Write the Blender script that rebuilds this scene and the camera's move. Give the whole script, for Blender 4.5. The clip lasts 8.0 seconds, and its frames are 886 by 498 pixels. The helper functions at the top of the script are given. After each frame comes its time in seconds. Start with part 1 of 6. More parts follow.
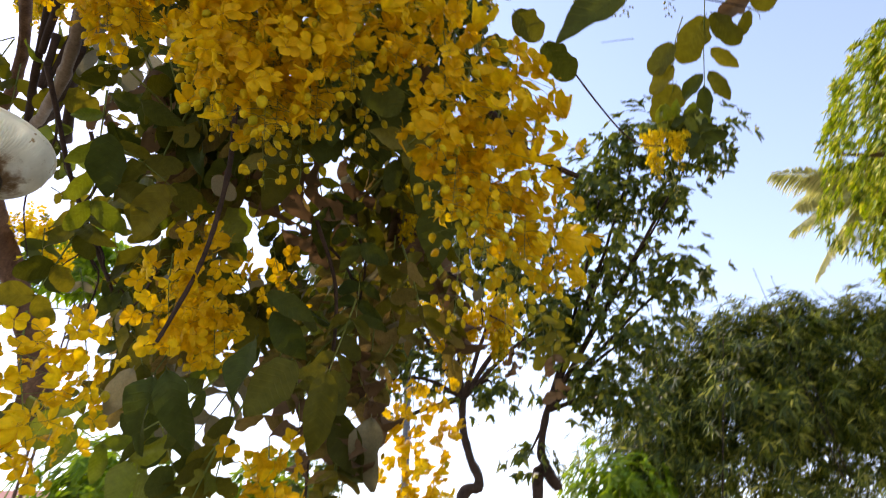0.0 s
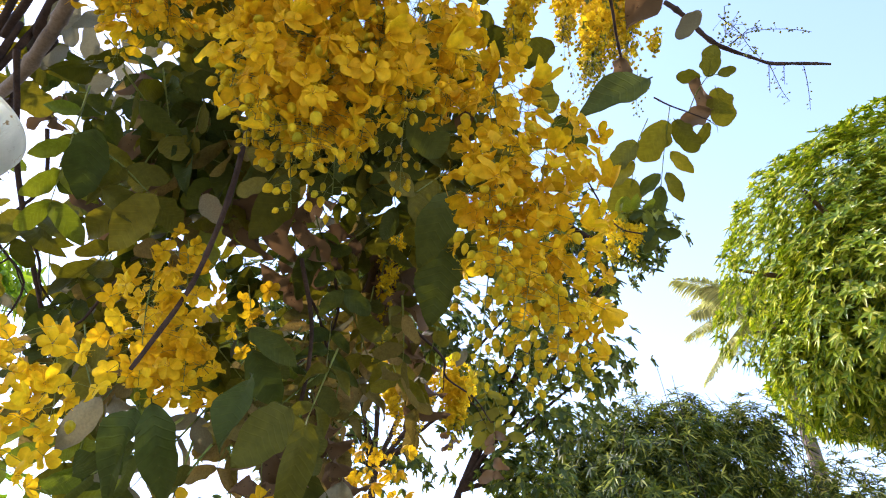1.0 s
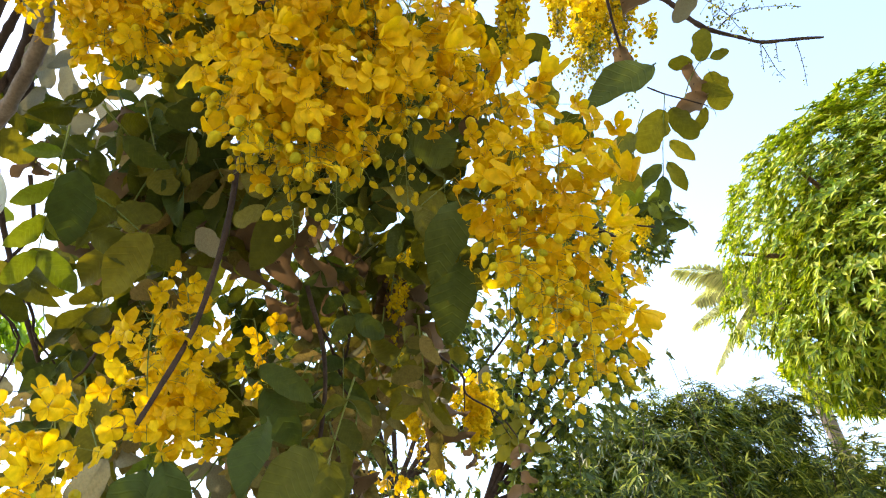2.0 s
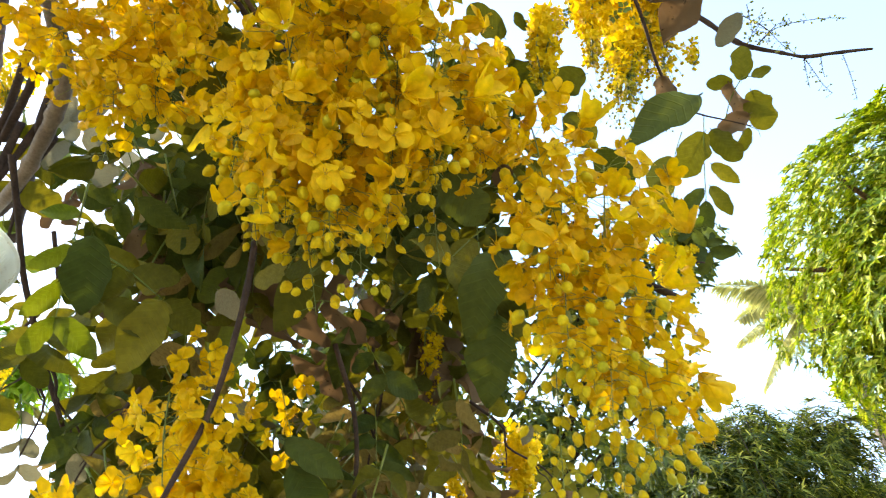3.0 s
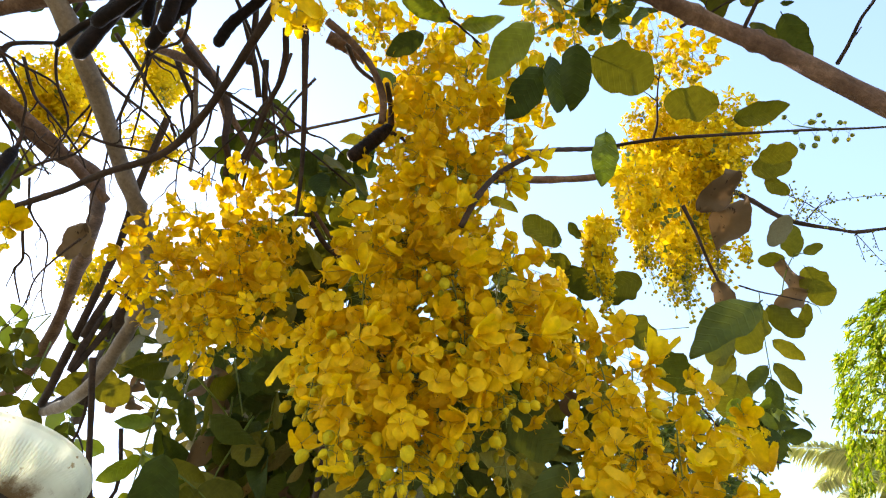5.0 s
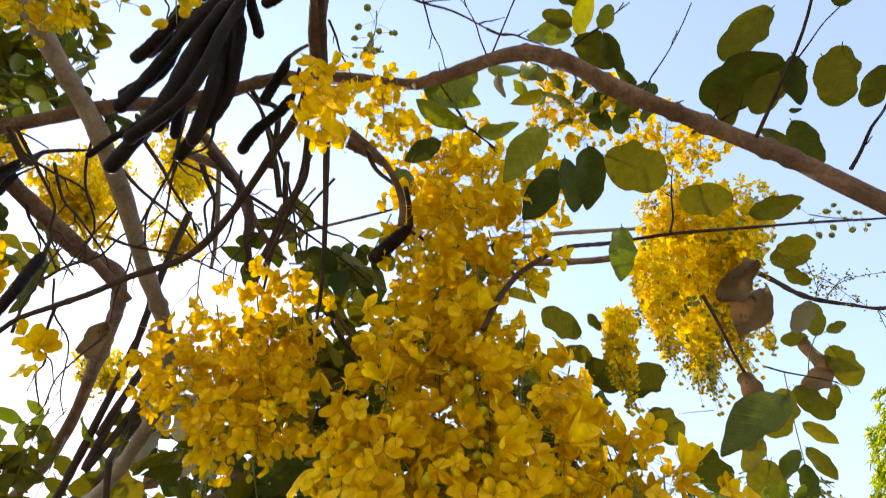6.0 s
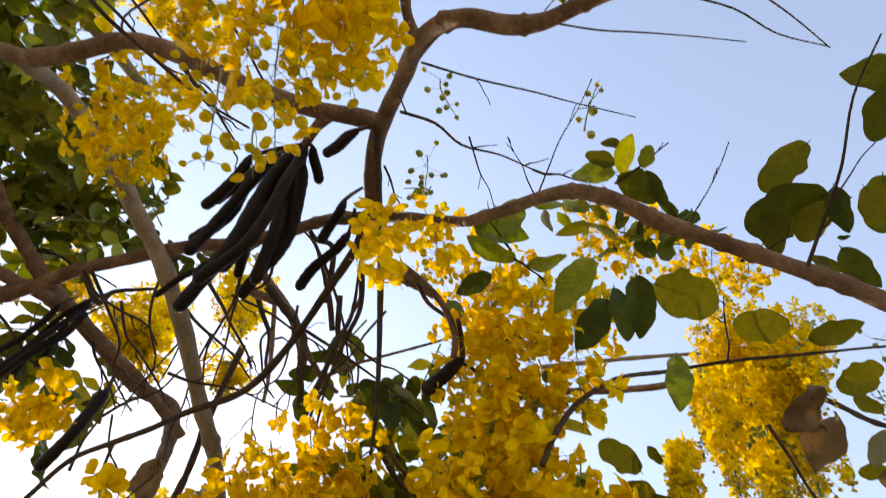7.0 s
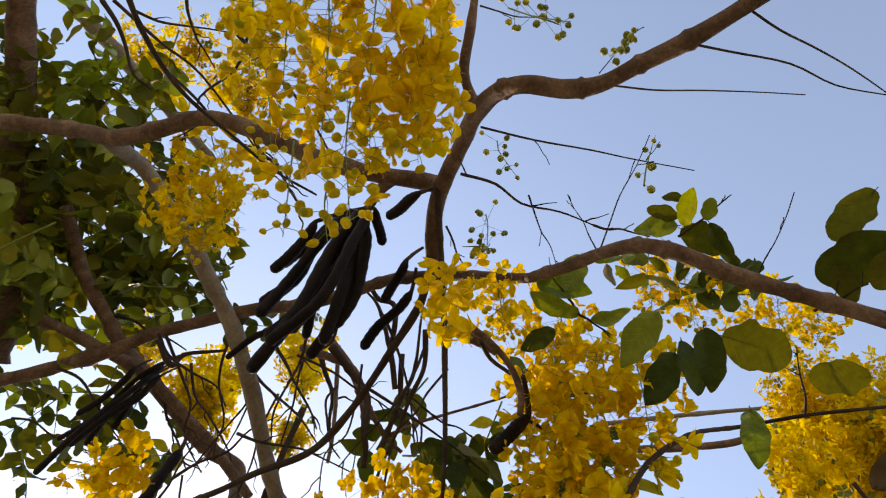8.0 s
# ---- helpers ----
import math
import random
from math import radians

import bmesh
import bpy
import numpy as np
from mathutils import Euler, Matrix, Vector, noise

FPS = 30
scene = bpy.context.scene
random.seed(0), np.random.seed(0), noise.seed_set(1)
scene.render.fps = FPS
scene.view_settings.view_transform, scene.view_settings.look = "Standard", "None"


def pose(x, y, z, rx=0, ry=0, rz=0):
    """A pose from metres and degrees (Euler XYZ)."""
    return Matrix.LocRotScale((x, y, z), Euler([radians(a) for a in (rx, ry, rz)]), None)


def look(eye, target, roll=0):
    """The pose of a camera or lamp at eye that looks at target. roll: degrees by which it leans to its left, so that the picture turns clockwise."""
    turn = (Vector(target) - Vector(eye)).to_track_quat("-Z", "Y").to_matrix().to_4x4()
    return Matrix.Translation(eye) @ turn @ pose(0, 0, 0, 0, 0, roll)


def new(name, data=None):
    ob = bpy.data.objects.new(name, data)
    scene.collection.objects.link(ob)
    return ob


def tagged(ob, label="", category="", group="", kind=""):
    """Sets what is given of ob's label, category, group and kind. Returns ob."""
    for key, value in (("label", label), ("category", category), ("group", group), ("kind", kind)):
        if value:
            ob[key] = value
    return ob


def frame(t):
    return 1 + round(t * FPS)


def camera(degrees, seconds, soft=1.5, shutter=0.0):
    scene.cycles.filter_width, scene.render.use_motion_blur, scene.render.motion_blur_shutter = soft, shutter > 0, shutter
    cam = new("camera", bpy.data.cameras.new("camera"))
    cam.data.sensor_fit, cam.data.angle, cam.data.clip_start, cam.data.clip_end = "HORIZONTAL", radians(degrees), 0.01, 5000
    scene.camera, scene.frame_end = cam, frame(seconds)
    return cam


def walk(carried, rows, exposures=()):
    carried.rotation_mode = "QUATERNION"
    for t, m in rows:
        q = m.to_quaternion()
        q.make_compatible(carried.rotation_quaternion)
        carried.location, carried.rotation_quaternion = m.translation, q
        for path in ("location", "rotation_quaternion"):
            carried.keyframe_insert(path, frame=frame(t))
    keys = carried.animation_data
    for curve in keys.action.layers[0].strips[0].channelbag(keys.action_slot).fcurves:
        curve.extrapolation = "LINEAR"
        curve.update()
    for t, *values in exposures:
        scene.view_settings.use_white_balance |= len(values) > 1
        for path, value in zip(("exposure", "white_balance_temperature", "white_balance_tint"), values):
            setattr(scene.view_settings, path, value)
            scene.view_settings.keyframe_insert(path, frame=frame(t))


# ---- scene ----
cam = camera(69.2, 8.0, soft=1.1, shutter=0.3)
PATH = [
    (0, (0.0387, 0.2037, 1.7036), (-0.0210, 1.9346, 2.7037), -0.33),
    (0.5, (-0.0794, 0.2686, 1.7066), (0.0291, 1.8775, 2.8896), 2.36),
    (1, (-0.1270, 0.2728, 1.7122), (0.0895, 1.8717, 2.8940), 1.99),
    (1.2, (-0.1272, 0.2818, 1.7219), (0.0932, 1.8817, 2.9017), 1.23),
    (2.3, (-0.1510, 0.3266, 1.7614), (0.0660, 1.8624, 3.0241), -4.60),
    (2.5, (-0.1520, 0.3298, 1.7721), (0.0230, 1.8374, 3.0746), -3.53),
    (3, (-0.1400, 0.3474, 1.8392), (-0.0200, 1.8923, 3.1037), -3.08),
    (3.5, (-0.1480, 0.3403, 1.8796), (-0.1910, 1.7643, 3.2833), 0.36),
    (4, (-0.1680, 0.3264, 1.8781), (-0.2200, 1.6754, 3.3537), 1.38),
    (4.5, (-0.1670, 0.2926, 1.8854), (-0.1670, 1.5582, 3.4340), 0.90),
    (4.7, (-0.1660, 0.2799, 1.8882), (-0.1720, 1.5201, 3.4572), 0.46),
    (5.8, (-0.1730, 0.2381, 1.9062), (-0.2240, 1.3168, 3.5897), 1.19),
    (6, (-0.1760, 0.2325, 1.9093), (-0.2310, 1.2483, 3.6313), 0.83),
    (6.5, (-0.1760, 0.2223, 1.9095), (-0.3040, 1.0762, 3.7135), 4.54),
    (7, (-0.1890, 0.2159, 1.8942), (-0.3549, 0.8684, 3.7775), 9.79),
    (7.5, (-0.2000, 0.2139, 1.8827), (-0.4300, 0.6914, 3.8112), 19.57),
    (8, (-0.2070, 0.2052, 1.8740), (-0.5080, 0.6748, 3.7947), 25.72),
]
walk(cam, [(t, look(eye, target, roll)) for t, eye, target, roll in PATH],
     exposures=[(0, 1.04, 7100, 29), (0.5, 1.18, 6600, 29), (1.0, 1.6, 6200, 28), (1.2, 1.68, 6300, 25), (2.3, 1.96, 6900, 14), (3.5, 2.02, 6850, 13), (4.7, 1.8, 6850, 13), (5.8, 1.52, 7350, 19), (6.5, 1.42, 8250, 20), (7.0, 1.28, 8500, 20), (8, 0.88, 8100, 20)])

# ---- sky and sun ----
SUN_AZ, SUN_EL = -40.4, 42.5  # degrees from +y towards +x, and above the horizon
world = bpy.data.worlds.new("sky")
scene.world = world
world.use_nodes = True
wn = world.node_tree.nodes
wn.clear()
sky = wn.new("ShaderNodeTexSky")
sky.sky_type = "NISHITA"
sky.sun_disc = False
sky.sun_elevation = radians(SUN_EL)
sky.sun_rotation = radians(SUN_AZ)
sky.air_density, sky.dust_density, sky.ozone_density = 1.25, 0.12, 0.6
bg = wn.new("ShaderNodeBackground")
bg.inputs["Strength"].default_value = 0.163
wo = wn.new("ShaderNodeOutputWorld")
world.node_tree.links.new(sky.outputs[0], bg.inputs[0])
world.node_tree.links.new(bg.outputs[0], wo.inputs[0])
sun = new("sun", bpy.data.lights.new("sun", "SUN"))
sun.data.energy, sun.data.angle, sun.data.color = 2.4, radians(0.6), (1.0, 0.93, 0.82)
sd = Vector((math.sin(radians(SUN_AZ)) * math.cos(radians(SUN_EL)), math.cos(radians(SUN_AZ)) * math.cos(radians(SUN_EL)), math.sin(radians(SUN_EL))))
sun.matrix_world = look(sd * 30, (0, 0, 0))


# ---- materials ----
def nodes_of(name):
    mat = bpy.data.materials.new(name)
    mat.use_nodes = True
    nt = mat.node_tree
    nt.nodes.clear()
    return mat, nt, nt.nodes.new, nt.links.new


def ramp_of(nt, source, stops):
    r = nt.nodes.new("ShaderNodeValToRGB")
    els = r.color_ramp.elements
    els[0].position, els[0].color = stops[0][0], (*stops[0][1], 1)
    els[1].position, els[1].color = stops[-1][0], (*stops[-1][1], 1)
    for p, c in stops[1:-1]:
        e = els.new(p)
        e.color = (*c, 1)
    nt.links.new(source, r.inputs[0])
    return r.outputs[0]


def noise_of(nt, scale, detail=4.0, rough=0.6, coords="Object", stretch=None):
    tc = nt.nodes.new("ShaderNodeTexCoord")
    out = tc.outputs[coords]
    if stretch:
        mp = nt.nodes.new("ShaderNodeMapping")
        mp.inputs["Scale"].default_value = stretch
        nt.links.new(out, mp.inputs[0])
        out = mp.outputs[0]
    n = nt.nodes.new("ShaderNodeTexNoise")
    n.inputs["Scale"].default_value, n.inputs["Detail"].default_value, n.inputs["Roughness"].default_value = scale, detail, rough
    nt.links.new(out, n.inputs["Vector"])
    return n.outputs["Fac"]


def mixed(nt, a, b, fac, kind="MIX"):
    m = nt.nodes.new("ShaderNodeMix")
    m.data_type, m.blend_type = "RGBA", kind
    if isinstance(fac, float):
        m.inputs[0].default_value = fac
    else:
        nt.links.new(fac, m.inputs[0])
    for k, v in ((6, a), (7, b)):
        if isinstance(v, tuple):
            m.inputs[k].default_value = (*v, 1)
        else:
            nt.links.new(v, m.inputs[k])
    return m.outputs[2]


def bump_of(nt, height, strength, dist):
    b = nt.nodes.new("ShaderNodeBump")
    b.inputs["Strength"].default_value, b.inputs["Distance"].default_value = strength, dist
    nt.links.new(height, b.inputs["Height"])
    return b.outputs[0]


def solid(name, stops, scale, rough=0.7, metal=0.0, bump=0.3, dist=0.002, fine=8.0, stretch=None, gloss=0.5):
    """A rough surface: colours by a broad noise, grain by a fine one."""
    mat, nt, n, ln = nodes_of(name)
    big = noise_of(nt, scale, 5, 0.65, stretch=stretch)
    small = noise_of(nt, scale * fine, 4, 0.7, stretch=stretch)
    col = ramp_of(nt, big, stops)
    grain = ramp_of(nt, small, [(0.3, (0.6, 0.6, 0.6)), (0.7, (1.15, 1.15, 1.15))])
    col = mixed(nt, col, grain, 0.7, "MULTIPLY")
    p = n("ShaderNodeBsdfPrincipled")
    p.inputs["Roughness"].default_value, p.inputs["Metallic"].default_value = rough, metal
    p.inputs["Specular IOR Level"].default_value = gloss
    ln(col, p.inputs["Base Color"])
    ln(bump_of(nt, small, bump, dist), p.inputs["Normal"])
    o = n("ShaderNodeOutputMaterial")
    ln(p.outputs[0], o.inputs[0])
    return mat


def thin(name, stops, through_tint, share, scale, rough=0.45, spots=None, island=False, bump=0.2, gloss=0.3, veins=False, grime=None):
    """A leaf or a petal: reflects one colour and lets another through. Each piece takes a shade of its own."""
    mat, nt, n, ln = nodes_of(name)
    if island:
        rnd = n("ShaderNodeNewGeometry").outputs["Random Per Island"]
    else:
        rnd = n("ShaderNodeObjectInfo").outputs["Random"]
    tone = ramp_of(nt, rnd, stops)
    big = noise_of(nt, scale, 4, 0.6)
    vary = ramp_of(nt, big, [(0.3, (0.72, 0.72, 0.72)), (0.7, (1.15, 1.15, 1.15))])
    col = mixed(nt, tone, vary, 0.8, "MULTIPLY")
    if spots:
        dots = ramp_of(nt, noise_of(nt, scale * 4, 3, 0.7), [(spots[1], (0, 0, 0)), (spots[1] + 0.05, (1, 1, 1))])
        col = mixed(nt, col, spots[0], dots)
    if grime:  # dirt gathered round the middle, ragged at its edge
        mp = n("ShaderNodeMapping")
        mp.inputs["Scale"].default_value = (1, 1, 0)
        ln(n("ShaderNodeTexCoord").outputs["Object"], mp.inputs[0])
        far = n("ShaderNodeVectorMath")
        far.operation = "LENGTH"
        ln(mp.outputs[0], far.inputs[0])
        ragged = n("ShaderNodeMath")
        ragged.operation = "MULTIPLY_ADD"
        ln(noise_of(nt, 16, 5, 0.7), ragged.inputs[0])
        ragged.inputs[1].default_value = grime[2]
        ln(far.outputs["Value"], ragged.inputs[2])
        col = mixed(nt, grime[0], col, ramp_of(nt, ragged.outputs[0], [(grime[1], (0.1, 0.1, 0.1)), (grime[1] + 0.06, (1, 1, 1))]))
    height = big
    if veins:
        sep = n("ShaderNodeSeparateXYZ")
        ln(n("ShaderNodeTexCoord").outputs["Object"], sep.inputs[0])
        steps = []
        for op, a, b in (("ABSOLUTE", sep.outputs["Y"], 0.0), ("MULTIPLY", None, 0.75), ("SUBTRACT", sep.outputs["X"], None), ("MULTIPLY", None, 62.0), ("SINE", None, 0.0)):
            m = n("ShaderNodeMath")
            m.operation = op
            if op == "SUBTRACT":
                ln(a, m.inputs[0])
                ln(steps[-1], m.inputs[1])
            else:
                ln(a if a is not None else steps[-1], m.inputs[0])
                m.inputs[1].default_value = b
            steps.append(m.outputs[0])
        ribs = ramp_of(nt, steps[-1], [(0.72, (0, 0, 0)), (1.0, (1, 1, 1))])
        col = mixed(nt, col, mixed(nt, col, (1.12, 1.11, 1.06), 1.0, "MULTIPLY"), ribs)
        height = mixed(nt, big, ribs, 0.5)
    p = n("ShaderNodeBsdfPrincipled")
    p.inputs["Roughness"].default_value = rough
    p.inputs["Specular IOR Level"].default_value = gloss
    ln(col, p.inputs["Base Color"])
    ln(bump_of(nt, height, bump, 0.002), p.inputs["Normal"])
    t = n("ShaderNodeBsdfTranslucent")
    ln(mixed(nt, col, through_tint, 1.0, "MULTIPLY"), t.inputs["Color"])
    mx = n("ShaderNodeMixShader")
    mx.inputs[0].default_value = share
    ln(p.outputs[0], mx.inputs[1])
    ln(t.outputs[0], mx.inputs[2])
    o = n("ShaderNodeOutputMaterial")
    ln(mx.outputs[0], o.inputs[0])
    return mat


PETAL = thin("petal_yellow", [(0.0, (0.71, 0.415, 0.004)), (0.5, (0.80, 0.515, 0.006)), (1.0, (0.86, 0.61, 0.012))], (1.02, 1.03, 0.45), 0.47, 60, 0.55, gloss=0.2)
PETAL_FAR = thin("petal_far", [(0.0, (0.66, 0.44, 0.006)), (0.5, (0.78, 0.55, 0.010)), (1.0, (0.86, 0.65, 0.02))], (1.05, 1.05, 0.6), 0.47, 40, 0.7, island=True, gloss=0.1)
BUD = thin("bud_yellow", [(0.0, (0.48, 0.44, 0.02)), (0.25, (0.66, 0.50, 0.012)), (0.7, (0.74, 0.56, 0.012)), (1.0, (0.76, 0.52, 0.010))], (1.0, 1.0, 0.5), 0.4, 160, 0.6, ((0.50, 0.46, 0.02), 0.62), gloss=0.15)
BUD_GREEN = thin("bud_green", [(0.0, (0.16, 0.19, 0.02)), (0.6, (0.28, 0.28, 0.02)), (1.0, (0.55, 0.45, 0.02))], (1.0, 1.0, 0.5), 0.2, 90, 0.5)
SEPAL = thin("sepal_green", [(0.0, (0.46, 0.40, 0.02)), (1.0, (0.66, 0.50, 0.02))], (1, 1, 0.5), 0.3, 90, 0.5)
ANTHER = solid("anther_brown", [(0.3, (0.35, 0.20, 0.02)), (0.7, (0.55, 0.34, 0.03))], 200, 0.7)
STALK = thin("stalk_green", [(0.0, (0.12, 0.17, 0.03)), (1.0, (0.22, 0.25, 0.05))], (1, 1, 0.5), 0.15, 60, 0.5)
LEAF = thin("leaf_green", [(0.0, (0.046, 0.052, 0.009)), (0.5, (0.092, 0.090, 0.011)), (0.85, (0.145, 0.130, 0.014)), (1.0, (0.17, 0.15, 0.03))], (1.9, 1.75, 0.3), 0.23, 7, 0.6, ((0.10, 0.065, 0.03), 0.67), bump=0.5, gloss=0.12, veins=True)
# Deep green leaves; the darker tone also stands for crown shade on leaves.
LEAF_BLUE_SHADED = thin("leaf_deep_green_shaded", [(0.0, (0.035, 0.054, 0.011)), (1.0, (0.068, 0.082, 0.014))], (1.8, 1.7, 0.4), 0.13, 7, 0.6, ((0.10, 0.07, 0.03), 0.68), bump=0.5, gloss=0.12, veins=True)
# Fresh green leaves; the lighter tone also paints leaves lit from behind.
LEAF_FRESH_LIT = thin("leaf_fresh_green_lit", [(0.0, (0.10, 0.14, 0.014)), (1.0, (0.19, 0.205, 0.018))], (1.6, 1.65, 0.3), 0.22, 7, 0.42, bump=0.5, veins=True)
LEAF_YELLOW = thin("leaf_yellow", [(0.0, (0.55, 0.48, 0.01)), (1.0, (0.62, 0.55, 0.02))], (1.3, 1.2, 0.3), 0.5, 7, 0.5)
LEAF_DRY = thin("leaf_dry_brown", [(0.0, (0.10, 0.066, 0.040)), (1.0, (0.20, 0.13, 0.075))], (1.4, 1.2, 0.8), 0.2, 1.3, 0.85, ((0.05, 0.032, 0.020), 0.64), bump=0.8, gloss=0.1)
LEAF_OLD = thin("leaf_old_olive", [(0.0, (0.10, 0.09, 0.022)), (0.5, (0.17, 0.14, 0.045)), (1.0, (0.26, 0.19, 0.08))], (1.5, 1.3, 0.6), 0.25, 9, 0.75, ((0.09, 0.055, 0.03), 0.60), bump=0.7, gloss=0.08, veins=True)
LEAF_PALE = thin("leaf_pale", [(0.0, (0.17, 0.155, 0.09)), (1.0, (0.24, 0.215, 0.135))], (1, 1, 0.8), 0.3, 25, 0.6, ((0.18, 0.12, 0.07), 0.6))
MANGO_LEAF = thin("mango_leaf", [(0.0, (0.06, 0.12, 0.006)), (0.35, (0.23, 0.32, 0.012)), (0.75, (0.45, 0.50, 0.016)), (1.0, (0.72, 0.66, 0.12))], (1.4, 1.4, 0.4), 0.27, 3, 0.42, island=True, gloss=0.45)
BAMBOO_LEAF = thin("bamboo_leaf", [(0.0, (0.028, 0.046, 0.006)), (0.5, (0.080, 0.112, 0.012)), (0.82, (0.20, 0.22, 0.02)), (1.0, (0.46, 0.44, 0.09))], (1.8, 1.8, 0.6), 0.3, 3, 0.45, island=True)
BACK_LEAF = thin("back_leaf", [(0.0, (0.035, 0.06, 0.014)), (0.6, (0.08, 0.11, 0.018)), (1.0, (0.24, 0.25, 0.03))], (2.2, 2.2, 0.6), 0.25, 3, 0.45, island=True)
GARDEN_LEAF = thin("garden_leaf", [(0.0, (0.08, 0.16, 0.015)), (1.0, (0.20, 0.28, 0.02))], (2.4, 2.4, 0.5), 0.45, 3, 0.45, island=True)
PALM_LEAF = thin("palm_leaf", [(0.0, (0.36, 0.39, 0.20)), (1.0, (0.70, 0.66, 0.40))], (1.6, 1.6, 0.7), 0.3, 3, 0.45, island=True)
BARK = solid("bark_brown", [(0.25, (0.055, 0.028, 0.018)), (0.5, (0.135, 0.075, 0.048)), (0.75, (0.26, 0.155, 0.10))], 25, 0.85, bump=0.8, dist=0.004, stretch=(1, 1, 0.5), gloss=0.2)
BARK_DARK = solid("bark_dark", [(0.3, (0.026, 0.016, 0.012)), (0.7, (0.075, 0.047, 0.035))], 30, 0.85, bump=0.5, gloss=0.2)
BARK_PALE = solid("bark_pale", [(0.25, (0.11, 0.075, 0.055)), (0.5, (0.19, 0.14, 0.10)), (0.8, (0.28, 0.22, 0.17))], 18, 0.85, bump=0.5)
POD = solid("pod_black", [(0.3, (0.006, 0.004, 0.004)), (0.62, (0.018, 0.010, 0.008)), (0.75, (0.05, 0.028, 0.02))], 30, 0.55, bump=0.8, gloss=0.10)
SOIL = solid("soil", [(0.3, (0.17, 0.145, 0.09)), (0.5, (0.25, 0.22, 0.13)), (0.7, (0.38, 0.31, 0.22))], 1.5, 0.95, bump=0.7, dist=0.02, fine=14)
ROOF = solid("roof_red", [(0.3, (0.30, 0.07, 0.05)), (0.7, (0.45, 0.14, 0.10))], 2, 0.8)
PLASTER = solid("plaster", [(0.3, (0.55, 0.50, 0.42)), (0.7, (0.68, 0.63, 0.55))], 1.5, 0.9)
GREY_METAL = solid("grey_metal", [(0.3, (0.10, 0.10, 0.10)), (0.7, (0.18, 0.17, 0.16))], 12, 0.5, 0.6)
DARK_CAST = solid("dark_cast", [(0.3, (0.025, 0.02, 0.02)), (0.7, (0.07, 0.055, 0.05))], 12, 0.5, 0.2)
CABLE = solid("cable_black", [(0.3, (0.03, 0.03, 0.03)), (0.7, (0.06, 0.06, 0.06))], 5, 0.7)
SHADE = thin("ribbed_shade", [(0.0, (0.86, 0.86, 0.80)), (1.0, (0.86, 0.86, 0.80))], (1, 1, 0.95), 0.55, 5, 0.3, ((0.44, 0.32, 0.18), 0.65), gloss=0.5, grime=((0.26, 0.16, 0.07), 0.29, 0.28))


# ---- building tools ----
WORLD = {}


def mesh_of(name, verts, faces, mats, slots=None, smooth=True):
    me = bpy.data.meshes.new(name)
    me.from_pydata([tuple(v) for v in verts], [], faces)
    for m in mats if isinstance(mats, (list, tuple)) else [mats]:
        me.materials.append(m)
    if slots:
        me.polygons.foreach_set("material_index", slots)
    if smooth:
        me.polygons.foreach_set("use_smooth", [True] * len(me.polygons))
    me.update()
    return me


def thing(name, at, label, category, group="", kind=""):
    ob = new(name)
    ob.empty_display_size = 0.1
    m = Matrix.Translation(at)
    ob.matrix_basis = m
    WORLD[ob] = m
    return tagged(ob, label, category, group, kind)


def piece(name, me, parent, m, label=""):
    """One mesh object at the world pose m, under a thing or a part."""
    ob = new(name, me)
    WORLD[ob] = m
    if parent is None:
        ob.matrix_basis = m
    else:
        ob.parent = parent
        ob.matrix_basis = WORLD[parent].inverted() @ m
    if label:
        tagged(ob, label)
    return ob


def spline(pts, per=6):
    """Smooth points through the given ones."""
    p = [Vector(q) for q in pts]
    if len(p) == 2:
        return [p[0].lerp(p[1], i / per) for i in range(per + 1)]
    p = [p[0] * 2 - p[1]] + p + [p[-1] * 2 - p[-2]]
    out = []
    for i in range(1, len(p) - 2):
        a, b, c, d = p[i - 1:i + 3]
        for k in range(per):
            t = k / per
            out.append(0.5 * (2 * b + (c - a) * t + (2 * a - 5 * b + 4 * c - d) * t * t + (3 * b - a - 3 * c + d) * t ** 3))
    return out + [p[-2]]


def sweep(verts, faces, path, radii, sides=8, cap=True):
    """Adds a tube along path to the lists."""
    base = len(verts)
    t = (path[1] - path[0]).normalized()
    u = t.orthogonal().normalized()
    n = len(path)
    for i, c in enumerate(path):
        t2 = (path[min(i + 1, n - 1)] - path[max(i - 1, 0)])
        if t2.length > 1e-9:
            t2.normalize()
            u = (u - t2 * u.dot(t2)).normalized()
            t = t2
        v = t.cross(u)
        for k in range(sides):
            a = 2 * math.pi * k / sides
            verts.append(c + (u * math.cos(a) + v * math.sin(a)) * radii[i])
    for i in range(n - 1):
        for k in range(sides):
            a, b = base + i * sides + k, base + i * sides + (k + 1) % sides
            faces.append((a, b, b + sides, a + sides))
    if cap:
        faces.append(tuple(base + k for k in range(sides))[::-1])
        faces.append(tuple(base + (n - 1) * sides + k for k in range(sides)))


